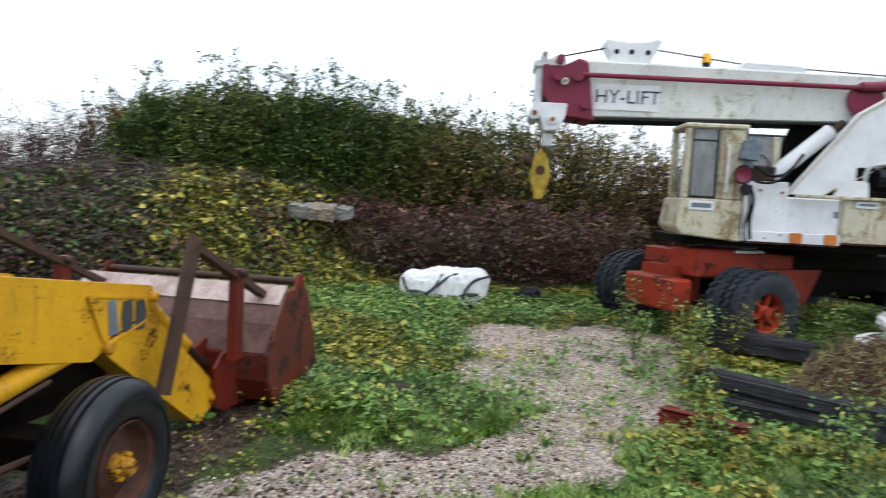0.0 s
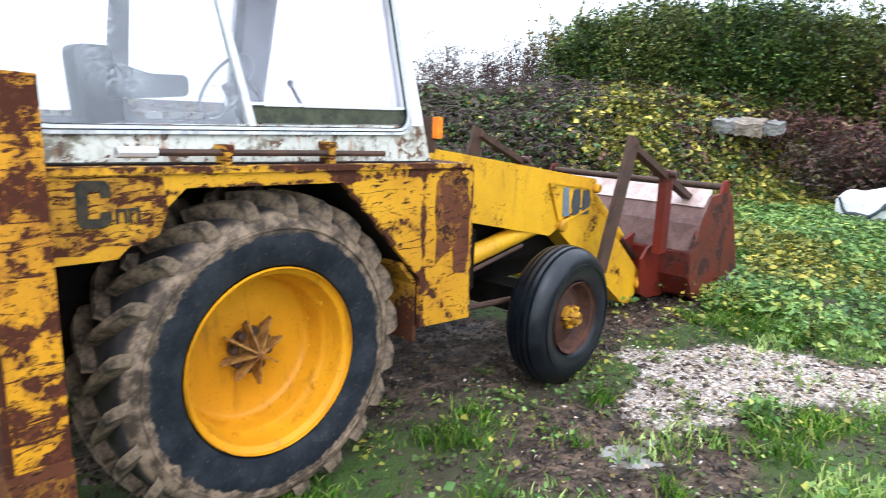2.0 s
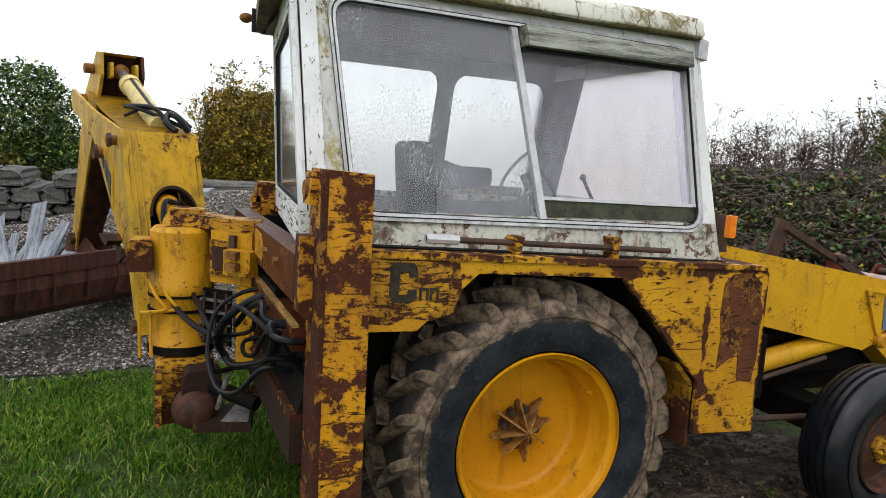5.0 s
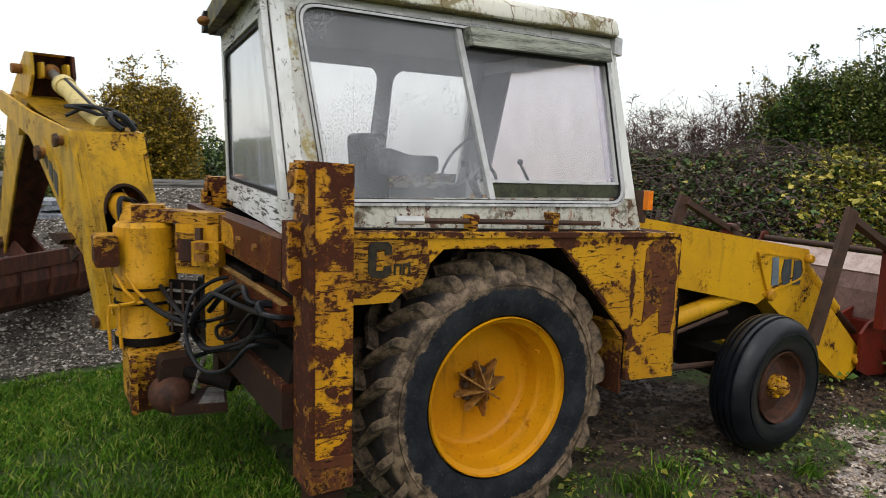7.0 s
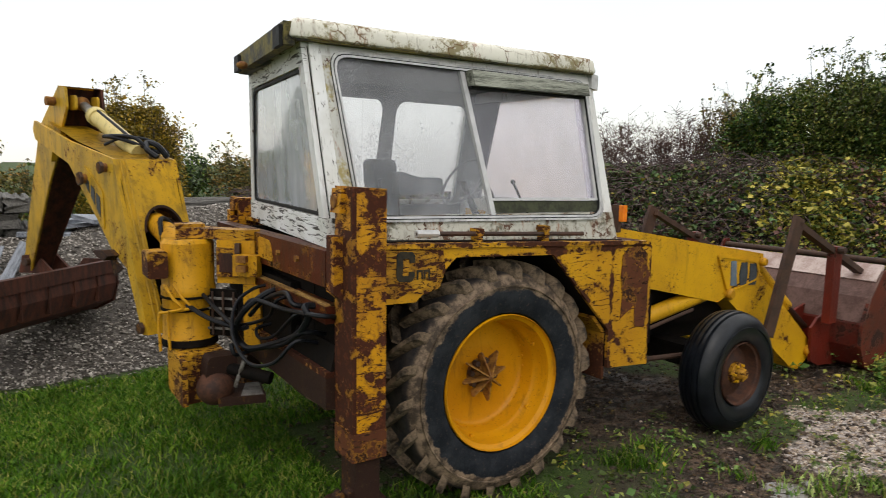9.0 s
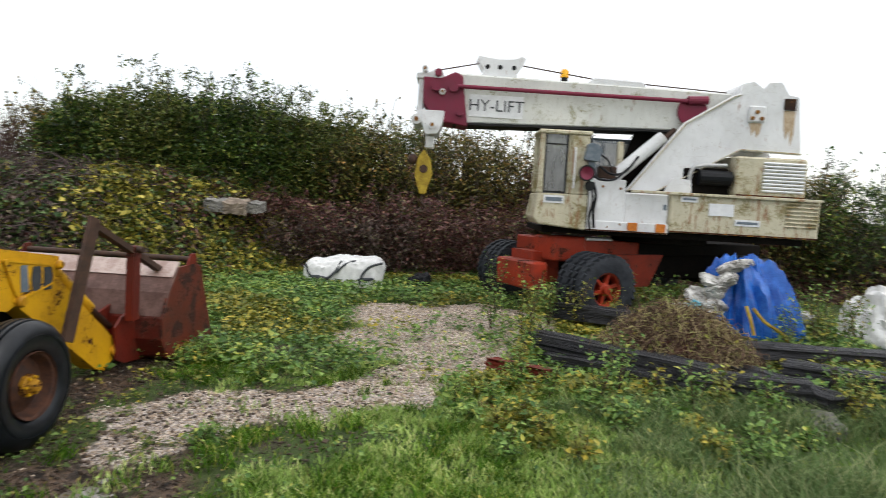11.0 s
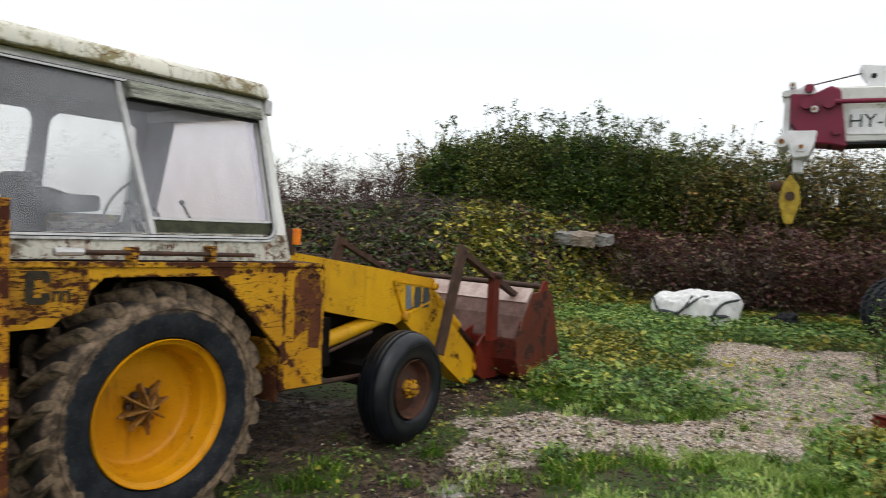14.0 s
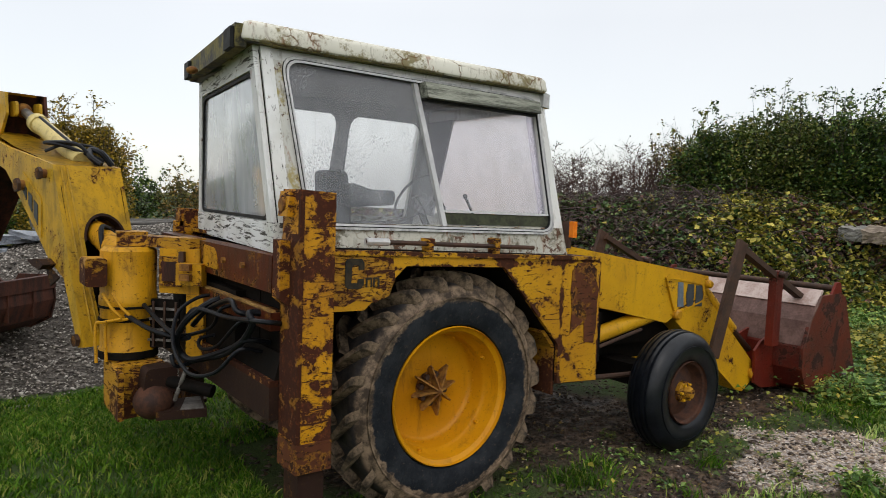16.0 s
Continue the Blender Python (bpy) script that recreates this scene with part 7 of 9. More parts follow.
        cpart("lettering_bar", box(bmn(), u0 + 0.03, u1 - 0.03, 10.700, 10.7045, z0 + 0.03, z1 - 0.03), M_bluegrey, pl)
    num = cpart("label_plate", box(bmn(), 3.26, 3.35, 10.765, 10.777, 1.70, 1.95), M_plate_w, th)
    cpart("lettering_bar", box(bmn(), 3.28, 3.335, 10.760, 10.7645, 1.78, 1.87), M_bluegrey, num)
    for u0 in (2.72, 3.16):
        cpart("marker_lamp", prism(bmn(), rounded([(u0, 1.43), (u0 + 0.15, 1.43), (u0 + 0.15, 1.56), (u0, 1.56)], 0.02), 10.67, 10.699), M_lamp, th, "faded orange marker lamp")
    # mast side plates
    m = [(2.74, 2.075), (3.60, 3.20), (4.33, 3.66), (4.44, 3.70), (4.47, 3.86), (4.66, 3.91), (4.82, 3.80), (4.90, 3.90), (5.10, 3.92), (5.24, 3.72), (5.40, 3.70), (5.50, 2.78), (4.52, 2.80), (3.82, 2.40), (3.24, 2.075)]
    for w0, w1 in ((11.02, 11.08), (12.1, 12.16)):
        plate = cpart("mast_plate", prism(bmn(), m, w0, w1), M_crane, th, "white welded mast plate", 0.01)
    for (u0, z0), (u1, z1) in zip(m[:3], m[1:4]):
        cpart("mast_edge", beam(bmn(), (u0 + 0.02, 11.012, z0 - 0.02), (u1 + 0.02, 11.012, z1 - 0.02), 0.014, 0.05, (0, 1, 0)), M_cranegreen, th, "stained welded edge")
    for (u0, z0), (u1, z1) in zip(m[11:14], m[12:15]):
        cpart("mast_edge", beam(bmn(), (u0, 11.012, z0 + 0.02), (u1, 11.012, z1 + 0.02), 0.014, 0.04, (0, 1, 0)), M_cranegreen, th, "stained welded edge")
    bra = cpart("pivot_bracket", box(bmn(), 4.60, 4.86, 10.97, 11.019, 3.26, 3.52), M_crane, th, "", 0.02)
    for du, dz in ((0.05, 0.06), (0.20, 0.06), (0.12, 0.16)):
        cpart("pivot_bolt", lathe(bmn(), [(0.035, 0), (0.03, -0.03)], (4.60 + du, 10.97, 3.26 + dz), "y", 8), M_rusthub, bra)
    cpart("mast_end", box(bmn(), 5.10, 5.42, 11.08, 12.1, 2.9, 3.68), M_cranegreen, th, "", 0.02)
    cpart("rust_hatch", box(bmn(), 5.16, 5.34, 10.99, 11.019, 3.48, 3.66), M_rusty, th)
    cpart("winch", tube(bmn(), [(4.6, 11.2, 3.72), (4.6, 12.0, 3.72)], 0.17, 18), M_crane, th)
    # boom
    bm = thing("crane_boom")
    bm.parent = crane
    cpart("boom_box", prism(bmn(), [(-0.10, 3.02), (3.6, 3.10), (4.9, 3.10), (4.9, 3.72), (4.4, 3.75), (-0.10, 3.83)], 11.35, 11.95), M_craneboom, bm, "pale boom with green algae bloom", 0.025)
    cpart("lower_edge", prism(bmn(), [(-0.10, 2.99), (3.6, 3.07), (3.6, 3.105), (-0.10, 3.025)], 11.33, 11.97), M_rubber, bm)
    nose = cpart("boom_nose", prism(bmn(), [(-0.60, 3.30), (-0.36, 3.02), (-0.10, 3.0), (0.14, 2.96), (0.02, 3.78), (-0.10, 3.84), (-0.34, 3.72), (-0.62, 3.74)], 11.28, 12.02), M_maroon, bm, "maroon boom head", 0.02)
    cpart("nose_plate", prism(bmn(), rounded([(-0.64, 3.20), (-0.24, 3.20), (-0.26, 3.02), (-0.34, 2.82), (-0.54, 2.80), (-0.62, 2.98)], 0.03, 2), 11.27, 12.03), M_crane, nose, "chipped white lower head plate", 0.012)
    cpart("nose_column", box(bmn(), -0.70, -0.605, 11.36, 11.94, 3.10, 3.72), M_crane, nose, "", 0.015)
    cpart("nose_cap", prism(bmn(), rounded([(-0.74, 3.70), (-0.26, 3.72), (-0.30, 3.84), (-0.44, 3.88), (-0.52, 3.82), (-0.74, 3.80)], 0.03, 2), 11.32, 11.98), M_crane, nose, "", 0.015)
    cpart("nose_stub", box(bmn(), -0.54, -0.40, 11.5, 11.8, 2.60, 2.80), M_crane, nose, "", 0.015)
    for u, z, r in ((-0.70, 3.04, 0.085), (-0.44, 2.96, 0.07), (-0.60, 3.86, 0.05), (-0.30, 3.50, 0.05)):
        cpart("nose_roller", tube(bmn(), [(u, 11.22, z), (u, 12.08, z)], r, 14), M_crane, nose, smooth=True)
        cpart("roller_pin", tube(bmn(), [(u, 11.19, z), (u, 11.22, z)], r * 0.45, 8), M_rusthub, nose)
    for u, z, r in ((-0.40, 3.58, 0.08), (-0.12, 3.58, 0.08), (0.0, 3.18, 0.06), (-0.38, 3.80, 0.06)):
        cpart("nose_pin", tube(bmn(), [(u, 11.18, z), (u, 11.3, z)], r, 12), M_maroon, nose, smooth=True)
    cpart("ram_rod", tube(bmn(), [(-0.16, 11.24, 3.60), (3.80, 11.24, 3.57)], 0.035, 10), M_maroon, bm, "maroon extension rod", smooth=True)
    cpart("ram_eye", lathe(bmn(), [(0.24, 11.27), (0.24, 11.33), (0.05, 11.345)], (3.80, 0, 3.42), "y", 20), M_maroon, bm)
    cpart("ram_head", tube(bmn(), [(3.70, 11.24, 3.58), (4.02, 11.24, 3.60)], 0.07, 12), M_maroon, bm)
    cpart("lift_ram", tube(bmn(), [(2.42, 11.12, 2.16), (3.30, 11.12, 2.96)], 0.105, 16), M_crane, bm, "white lift cylinder", smooth=True)
    cpart("lift_rod", tube(bmn(), [(2.70, 11.3, 2.30), (3.55, 11.3, 3.10)], 0.055, 12), M_darksteel, bm)
    sh = [(0.30, 3.80), (0.36, 3.92), (0.24, 4.10), (0.27, 4.16), (0.40, 4.14), (0.62, 4.12), (0.86, 4.13), (0.98, 4.18), (1.06, 4.15), (1.0, 4.02), (0.92, 3.90), (0.92, 3.82)]
    brk = cpart("sheave_bracket", prism(bmn(), sh, 11.45, 11.85), M_crane, bm, "white cable guide bracket", 0.015)
    for u in (0.42, 0.63, 0.86):
        cpart("bracket_hole", lathe(bmn(), [(0.04, 0), (0.035, -0.01)], (u, 11.45, 3.98), "y", 10), M_rubber, brk)
    cpart("top_cap", prism(bmn(), [(2.02, 3.76), (2.2, 3.90), (3.0, 3.87), (3.08, 3.74)], 11.4, 11.9), M_crane, bm, "", 0.02)
    bea = cpart("beacon", lathe(bmn(), [(0.05, 3.90), (0.075, 3.91), (0.07, 4.01), (0.045, 4.04), (0.01, 4.045)], (1.73, 11.65, 0), "z", 16), M_beacon, bm, "orange warning beacon", smooth=True)
    cpart("beacon_stem", tube(bmn(), [(1.73, 11.65, 3.78), (1.73, 11.65, 3.905)], 0.06, 10), M_rubber, bea)
    for p in ([(-0.40, 11.6, 3.90), (0.28, 11.6, 4.05)], [(1.02, 11.6, 4.05), (2.2, 11.6, 3.90), (3.1, 11.6, 3.86), (4.45, 11.6, 3.80)]):
        cpart("wire_rope", tube(bmn(), p, 0.010, 6), M_darksteel, bm)
    sign = cpart("sign_panel", box(bmn(), 0.15, 1.04, 11.338, 11.349, 3.14, 3.50), M_plate_w, bm, "white panel with dark capitals")
    fc = bpy.data.curves.new("lettering", "FONT")
    fc.body, fc.size, fc.extrude = "HY-LIFT", 0.265, 0.003
    fc.align_x, fc.align_y = "CENTER", "CENTER"
    fc.materials.append(M_ink)
    txt = new("lettering", fc)
    txt.parent = sign
    txt.matrix_basis = pose(0.595 - CU, 11.333 - CW, 3.32, 90, 0, 0)
    # hook block on its ropes
    hk = thing("hook_block")
    hk.parent = crane
    for du in (-0.05, 0.05):
        cpart("rope", tube(bmn(), [(-0.52 + du, 11.62, 2.90), (-0.55 + du, 11.62, 2.5)], 0.010, 6), M_darksteel, hk)
    cpart("block_plate", prism(bmn(), [(-0.56, 2.58), (-0.44, 2.42), (-0.40, 2.16), (-0.50, 1.82), (-0.60, 1.82), (-0.70, 2.16), (-0.66, 2.42)], 11.55, 11.68), M_hook, hk, "worn yellow hook block", 0.012)
    cpart("pulley", tube(bmn(), [(-0.55, 11.52, 2.25), (-0.55, 11.72, 2.25)], 0.07, 14), M_darksteel, hk)
    cpart("counter_ball", ball(bmn(), (-0.74, 11.62, 2.40), 0.09), M_darksteel, hk, smooth=True)
    hook = [(-0.55 + 0.0, 11.62, 1.82), (-0.55, 11.62, 1.68), (-0.48, 11.62, 1.60), (-0.54, 11.62, 1.52), (-0.64, 11.62, 1.56)]
    cpart("hook", tube(bmn(), curve_points(hook), 0.025, 8), M_darksteel, hk, smooth=True)
    # operator's cab
    cb = thing("crane_cab")
    cb.parent = crane
    cpart("cab_base", prism(bmn(), [(1.22, 1.56), (1.30, 1.46), (2.05, 1.40), (2.05, 1.95), (1.28, 1.95)], 10.60, 11.6), M_cranegreen, cb, "stained cream cab base", 0.02)
    for u0, u1, w0, w1, z1 in ((1.26, 1.34, 10.60, 10.68, 2.86), (1.745, 2.03, 10.60, 10.66, 2.86), (1.26, 1.34, 11.25, 11.33, 2.86), (2.62, 2.72, 11.25, 11.33, 2.86), (1.70, 1.742, 10.61, 10.66, 2.86)):
        cpart("cab_post", box(bmn(), u0, u1, w0, w1, 1.951, z1), M_cranegreen, cb, "", 0.012)
    cpart("cab_roof", box(bmn(), 1.24, 2.06, 10.58, 11.34, 2.861, 2.93), M_cranegreen, cb, "", 0.02)
    cpart("cab_pane", box(bmn(), 1.341, 1.699, 10.63, 10.64, 1.96, 2.86), M_cabglass, cb, "dusty cab window").visible_shadow = False
    cpart("cab_pane", box(bmn(), 1.35, 2.60, 11.28, 11.29, 1.96, 2.86), M_glass, cb).visible_shadow = False
    cpart("inner_panel", box(bmn(), 1.37, 1.68, 10.95, 10.97, 1.96, 2.55), M_bluegrey, cb)
    for u0, u1, z0, z1 in ((1.341, 1.365, 1.96, 2.86), (1.675, 1.699, 1.96, 2.86), (1.366, 1.674, 1.96, 1.985), (1.366, 1.674, 2.70, 2.72)):
        cpart("window_rubber", box(bmn(), u0, u1, 10.61, 10.629, z0, z1), M_rubber, cb)
    cpart("rear_screen", box(bmn(), 2.06, 3.10, 12.10, 12.14, 2.04, 2.98), M_bluegrey, cb, "grey rear screen of the cab", 0.01)
    for u0, u1, z0, z1 in ((2.12, 2.52, 2.52, 2.90), (2.60, 3.00, 2.52, 2.90)):
        cpart("screen_pane", box(bmn(), u0, u1, 12.08, 12.098, z0, z1), M_alu, cb, "dull pane")
    for u in (2.30, 2.75):
        cpart("screen_rib", box(bmn(), u, u + 0.05, 12.05, 12.099, 2.05, 2.50), M_darksteel, cb)
    # Black sheet added as backing, for the dark inside beyond the cab
    cpart("back_wall", prism(bmn(), [(2.62, 2.05), (3.50, 2.05), (3.62, 3.08), (2.98, 3.08)], 11.62, 11.66), M_black, cb)
    cpart("door_panel", box(bmn(), 2.06, 2.66, 10.72, 10.78, 1.42, 2.22), M_crane, cb, "", 0.012)
    cpart("control_box", prism(bmn(), rounded([(1.93, 2.48), (2.17, 2.46), (2.19, 2.66), (2.10, 2.74), (1.98, 2.74)], 0.04, 3), 10.46, 10.60), M_bluegrey, cb, "grey mirror housing", 0.02)
    cpart("box_arm", beam(bmn(), (2.06, 10.56, 2.30), (2.06, 10.56, 2.48), 0.10, 0.06, (0, 1, 0)), M_bluegrey, cb)
    cpart("horn", lathe(bmn(), [(0.045, 10.62), (0.06, 10.55), (0.11, 10.48), (0.10, 10.46), (0.03, 10.50)], (1.98, 0, 2.28), "y", 16), M_maroon, cb, "dark red horn", smooth=True)
    cpart("horn_rim", lathe(bmn(), [(0.105, 10.475), (0.125, 10.475), (0.125, 10.45), (0.105, 10.45)], (1.98, 0, 2.28), "y", 16, close=True), M_rubber, cb)
    cpart("small_lamp", lathe(bmn(), [(0.02, 10.60), (0.07, 10.54), (0.075, 10.50), (0.02, 10.49)], (2.04, 0, 2.09), "y", 14), M_rubber, cb, smooth=True)
    cpart("work_lamp", lathe(bmn(), [(0.02, 10.68), (0.065, 10.63), (0.07, 10.58), (0.02, 10.57)], (2.20, 0, 1.80), "y", 14), M_plate_w, cb, smooth=True)
    for pts, r in (([(2.05, 10.55, 2.30), (2.20, 10.55, 2.20), (2.45, 10.6, 2.22), (2.66, 10.7, 2.40)], 0.018), ([(2.10, 10.52, 2.15), (2.16, 10.54, 1.95), (2.14, 10.56, 1.70), (2.17, 10.58, 1.45)], 0.022), ([(2.08, 10.52, 2.12), (2.11, 10.52, 1.85), (2.08, 10.56, 1.60), (2.11, 10.58, 1.42)], 0.016),
                   ([(2.22, 10.74, 2.42), (2.40, 10.70, 2.30), (2.62, 10.72, 2.34), (2.84, 10.80, 2.60)], 0.020), ([(2.20, 10.76, 2.62), (2.36, 10.74, 2.50), (2.44, 10.76, 2.30)], 0.014)):
        cpart("hose", tube(bmn(), curve_points(pts), r, 8), M_hose, cb, smooth=True)
    cpart("valve_block", box(bmn(), 2.24, 2.52, 10.80, 11.0, 2.23, 2.42), M_darksteel, cb, "oily valve block", 0.015)
    for u in (2.28, 2.35, 2.42, 2.49):
        cpart("valve_lever", tube(bmn(), [(u, 10.82, 2.42), (u - 0.03, 10.80, 2.60)], 0.010, 6), M_alu, cb)
    cpart("panel_seam", box(bmn(), 2.031, 2.058, 10.615, 10.66, 1.45, 2.86), M_rubber, cb)
    cpart("grab_rail", tube(bmn(), curve_points([(1.80, 10.58, 2.05), (1.80, 10.53, 2.10), (1.80, 10.53, 2.60), (1.80, 10.58, 2.66)]), 0.014, 8), M_crane, cb, smooth=True)
    for u, z in ((2.14, 1.50), (2.40, 1.47), (2.60, 1.52), (2.30, 2.10), (2.58, 2.08)):
        cpart("panel_bolt", lathe(bmn(), [(0.022, 10.72), (0.018, 10.70)], (u, 0, z), "y", 8), M_rusthub, cb)
    nm = cpart("name_plate", box(bmn(), 1.36, 1.68, 10.585, 10.599, 1.80, 1.92), M_plate_w, cb)
    cpart("lettering_bar", box(bmn(), 1.39, 1.65, 10.580, 10.5845, 1.83, 1.89), M_bluegrey, nm)
    return th


crane_upper()


# ---- loose things round the yard ----
def yw(u, w, z=0.0):
    """A yard measure as a place in the world."""
    return YARD @ Vector((u, w, z))


def timber(name, p, q, wid, hei, mat, label, group, seed, lift=0.0, cracks=True):
    """An old square timber with split, uneven faces."""
    p, q = Vector(p), Vector(q)
    L = (q - p).length
    bm = bmn()
    nx = max(8, int(L / 0.06))
    rows = []
    prof = [(-0.5, -0.5), (0.5, -0.5)] + [(0.5, -0.5 + q / 8) for q in range(1, 9)] + [(0.5 - q / 12, 0.5) for q in range(1, 13)] + [(-0.5, 0.5 - q / 8) for q in range(1, 8)]
    grain = random.Random(int(seed * 10) + 3)
    groove = [grain.uniform(-0.010, 0.010) - (grain.uniform(0.015, 0.045) if grain.random() < 0.24 else 0.0) for _ in prof]
    for i in range(nx + 1):
        x = L * i / nx
        ring = []
        for k, (a, b) in enumerate(prof):
            n1 = noise.noise(Vector((x * 1.6, k * 0.45 + seed, seed * 3)))
            n2 = noise.noise(Vector((x * 7.0, k * 3.1, seed * 5)))
            open_ = 0.55 + 0.9 * noise.noise(Vector((x * 1.2, seed, k * 1.7)))
            dent = (0.020 * n1 + 0.006 * n2 + groove[k] * max(0.0, open_)) * min(1.0, hei / 0.16)
            end = 0.03 * grain.uniform(-1, 1) if i in (0, nx) else 0.0
            ring.append(bm.verts.new((x + end, a * wid + (dent if a > 0 else -dent) * (abs(a) == 0.5), (b + 0.5) * hei + dent * (b == 0.5))))
        rows.append(ring)
    for r0, r1 in zip(rows, rows[1:]):
        for k in range(len(prof)):
            j = (k + 1) % len(prof)
            bm.faces.new((r0[k], r0[j], r1[j], r1[k]))
    bm.faces.new(rows[0])
    bm.faces.new(rows[-1][::-1])
    ob = part(name, bm, mat)
    d = q - p
    ob.matrix_world = Matrix.Translation(p) @ Vector((d.x, d.y, d.z)).to_track_quat("X", "Z").to_matrix().to_4x4()
    return tagged(ob, label, "railway sleeper", group)


SL = [((0.92, 7.75), (2.50, 6.35), 0.26, 0.16, 0.12), ((1.02, 7.35), (2.2, 6.45), 0.22, 0.13, 0.0), ((2.20, 6.42), (3.20, 5.98), 0.24, 0.13, 0.12), ((3.25, 7.55), (5.9, 7.35), 0.26, 0.15, 0.16), ((3.4, 7.7), (5.7, 7.75), 0.25, 0.14, 0.0),
      ((2.95, 7.1), (3.35, 5.75), 0.26, 0.14, 0.04), ((3.2, 7.15), (3.62, 5.85), 0.24, 0.14, 0.0), ((3.45, 6.95), (4.35, 6.30), 0.26, 0.15, 0.10), ((1.50, 9.4), (2.35, 8.7), 0.26, 0.16, 0.22)]
for i, (a, b, wd, hh, z) in enumerate(SL):
    timber("old_sleeper", yw(*a, z), yw(*b, z + 0.02 * (i % 3)), wd * 1.1, hh * 1.25, M_sleeper, "black tarred railway sleeper split along the grain", "sleepers by the crane", i * 1.3)
timber("red_timber", yw(0.42, 6.95, 0.02), yw(0.95, 6.55, 0.03), 0.20, 0.14, M_bucket, "short reddish rotten timber lying in weeds", "sleepers by the crane", 5.5)
timber("red_timber", yw(0.25, 5.75, 0.0), yw(0.34, 5.6, 0.0), 0.10, 0.05, M_bucket, "small reddish brick piece in the gravel", "sleepers by the crane", 7.5)


def crumpled(name, centre, rx, ry, h, mat, label, category, seed, turn=0.0, flat=0.35, fold=0.12):
    """A crumpled bag or sheet: a low dome with deep folds."""
    bm = bmn()
    bmesh.ops.create_icosphere(bm, subdivisions=5, radius=1.0)
    for v in bm.verts:
        p = v.co.copy()
        n1 = noise.noise(p * 1.6 + Vector((seed, 0, 0)))
        n2 = abs(noise.noise(p * 3.6 + Vector((0, seed, 0))))
        n3 = abs(noise.noise(p * 8.0 + Vector((0, 0, seed))))
        n4 = abs(noise.noise(p * 17.0 + Vector((seed, seed, 0))))
        k = 1 + 0.28 * n1 + fold * (1 - 2.2 * n2) + fold * 0.5 * (1 - 2 * n3) + fold * 0.22 * (1 - 2 * n4)
        z = p.z * k
        z = z if z > 0 else z * flat
        v.co = Vector((p.x * k * rx, p.y * k * ry, z * h))
    ob = part(name, bm, mat, smooth=True)
    ob.matrix_world = Matrix.Translation(centre) @ pose(0, 0, 0, 0, 0, turn)
    return tagged(ob, label, category)


def bulk_bag():
    """A square white bulk bag that has slumped, its mouth folded open, with dark lifting straps."""
    th = thing("bulk_bag", Matrix.Translation(yw(-1.80, 11.72, 0.19)) @ pose(0, 0, 0, 0, 0, -85), "slumped white woven bulk bag with dark straps", "bag")
    nx, ny = 60, 30
    bm = bmn()
    rows = []
    for i in range(nx + 1):
        a = i / nx
        ring = []
        for j in range(ny + 1):
            t = math.pi * j / ny
            x = (a - 0.5) * 1.30
            env = 1 - 0.35 * abs(2 * a - 1) ** 7
            n1 = noise.noise(Vector((x * 1.8, t * 1.1, 3.1)))
            n2 = abs(noise.noise(Vector((x * 4.2, t * 2.4, 8.1))))
            n3 = abs(noise.noise(Vector((x * 9.5, t * 5.0, 1.4))))
            r = env * (1 + 0.08 * n1 + 0.07 * (0.5 - 2 * n2) + 0.04 * (0.5 - 2 * n3))
            c, s = math.cos(t), math.sin(t)
            sag = 0.05 * math.exp(-((a - 0.22) / 0.13) ** 2) + 0.05 * math.exp(-((a - 0.72) / 0.16) ** 2) + 0.07 * (1 - a)
            ring.append(bm.verts.new((x * (1 + 0.05 * s) + 0.04 * n1, -0.36 * math.copysign(abs(c) ** 0.55, c) * r, max(-0.03, (0.54 - sag) * s ** 0.42 * r))))
        rows.append(ring)
    for r0, r1 in zip(rows, rows[1:]):
        for j in range(ny):
            bm.faces.new((r0[j], r0[j + 1], r1[j + 1], r1[j]))
    bm.faces.new(rows[0])
    bm.faces.new(rows[-1][::-1])
    part("bag_body", bm, M_bag, th, smooth=True)
    for pts in ([(-0.62, -0.36, 0.36), (-0.52, -0.38, 0.16), (-0.30, -0.39, 0.12), (-0.14, -0.39, 0.22), (-0.02, -0.30, 0.43)], [(-0.10, -0.38, 0.24), (0.05, -0.36, 0.38), (0.22, -0.20, 0.44)], [(0.30, -0.39, 0.06), (0.34, -0.39, 0.22), (0.46, -0.34, 0.36), (0.66, -0.2, 0.42)]):
        part("strap", tube(bmn(), curve_points(pts, 6), 0.022, 6), M_ink, th, "dark lifting strap")
    # Dark pads set on the cloth as the shade inside its open folds
    for c, rx, rz, tl in (((-0.36, -0.375, 0.14), 0.16, 0.035, 8), ((0.40, -0.375, 0.15), 0.15, 0.03, -6)):
        ob = part("open_fold", ball(bmn(), (0, 0, 0), rx, 0.03, rz, 12, 8), M_ink, th, "dark pad for the shade in an open fold")
        ob.matrix_basis = pose(*c, 0, tl, 0)
    return th


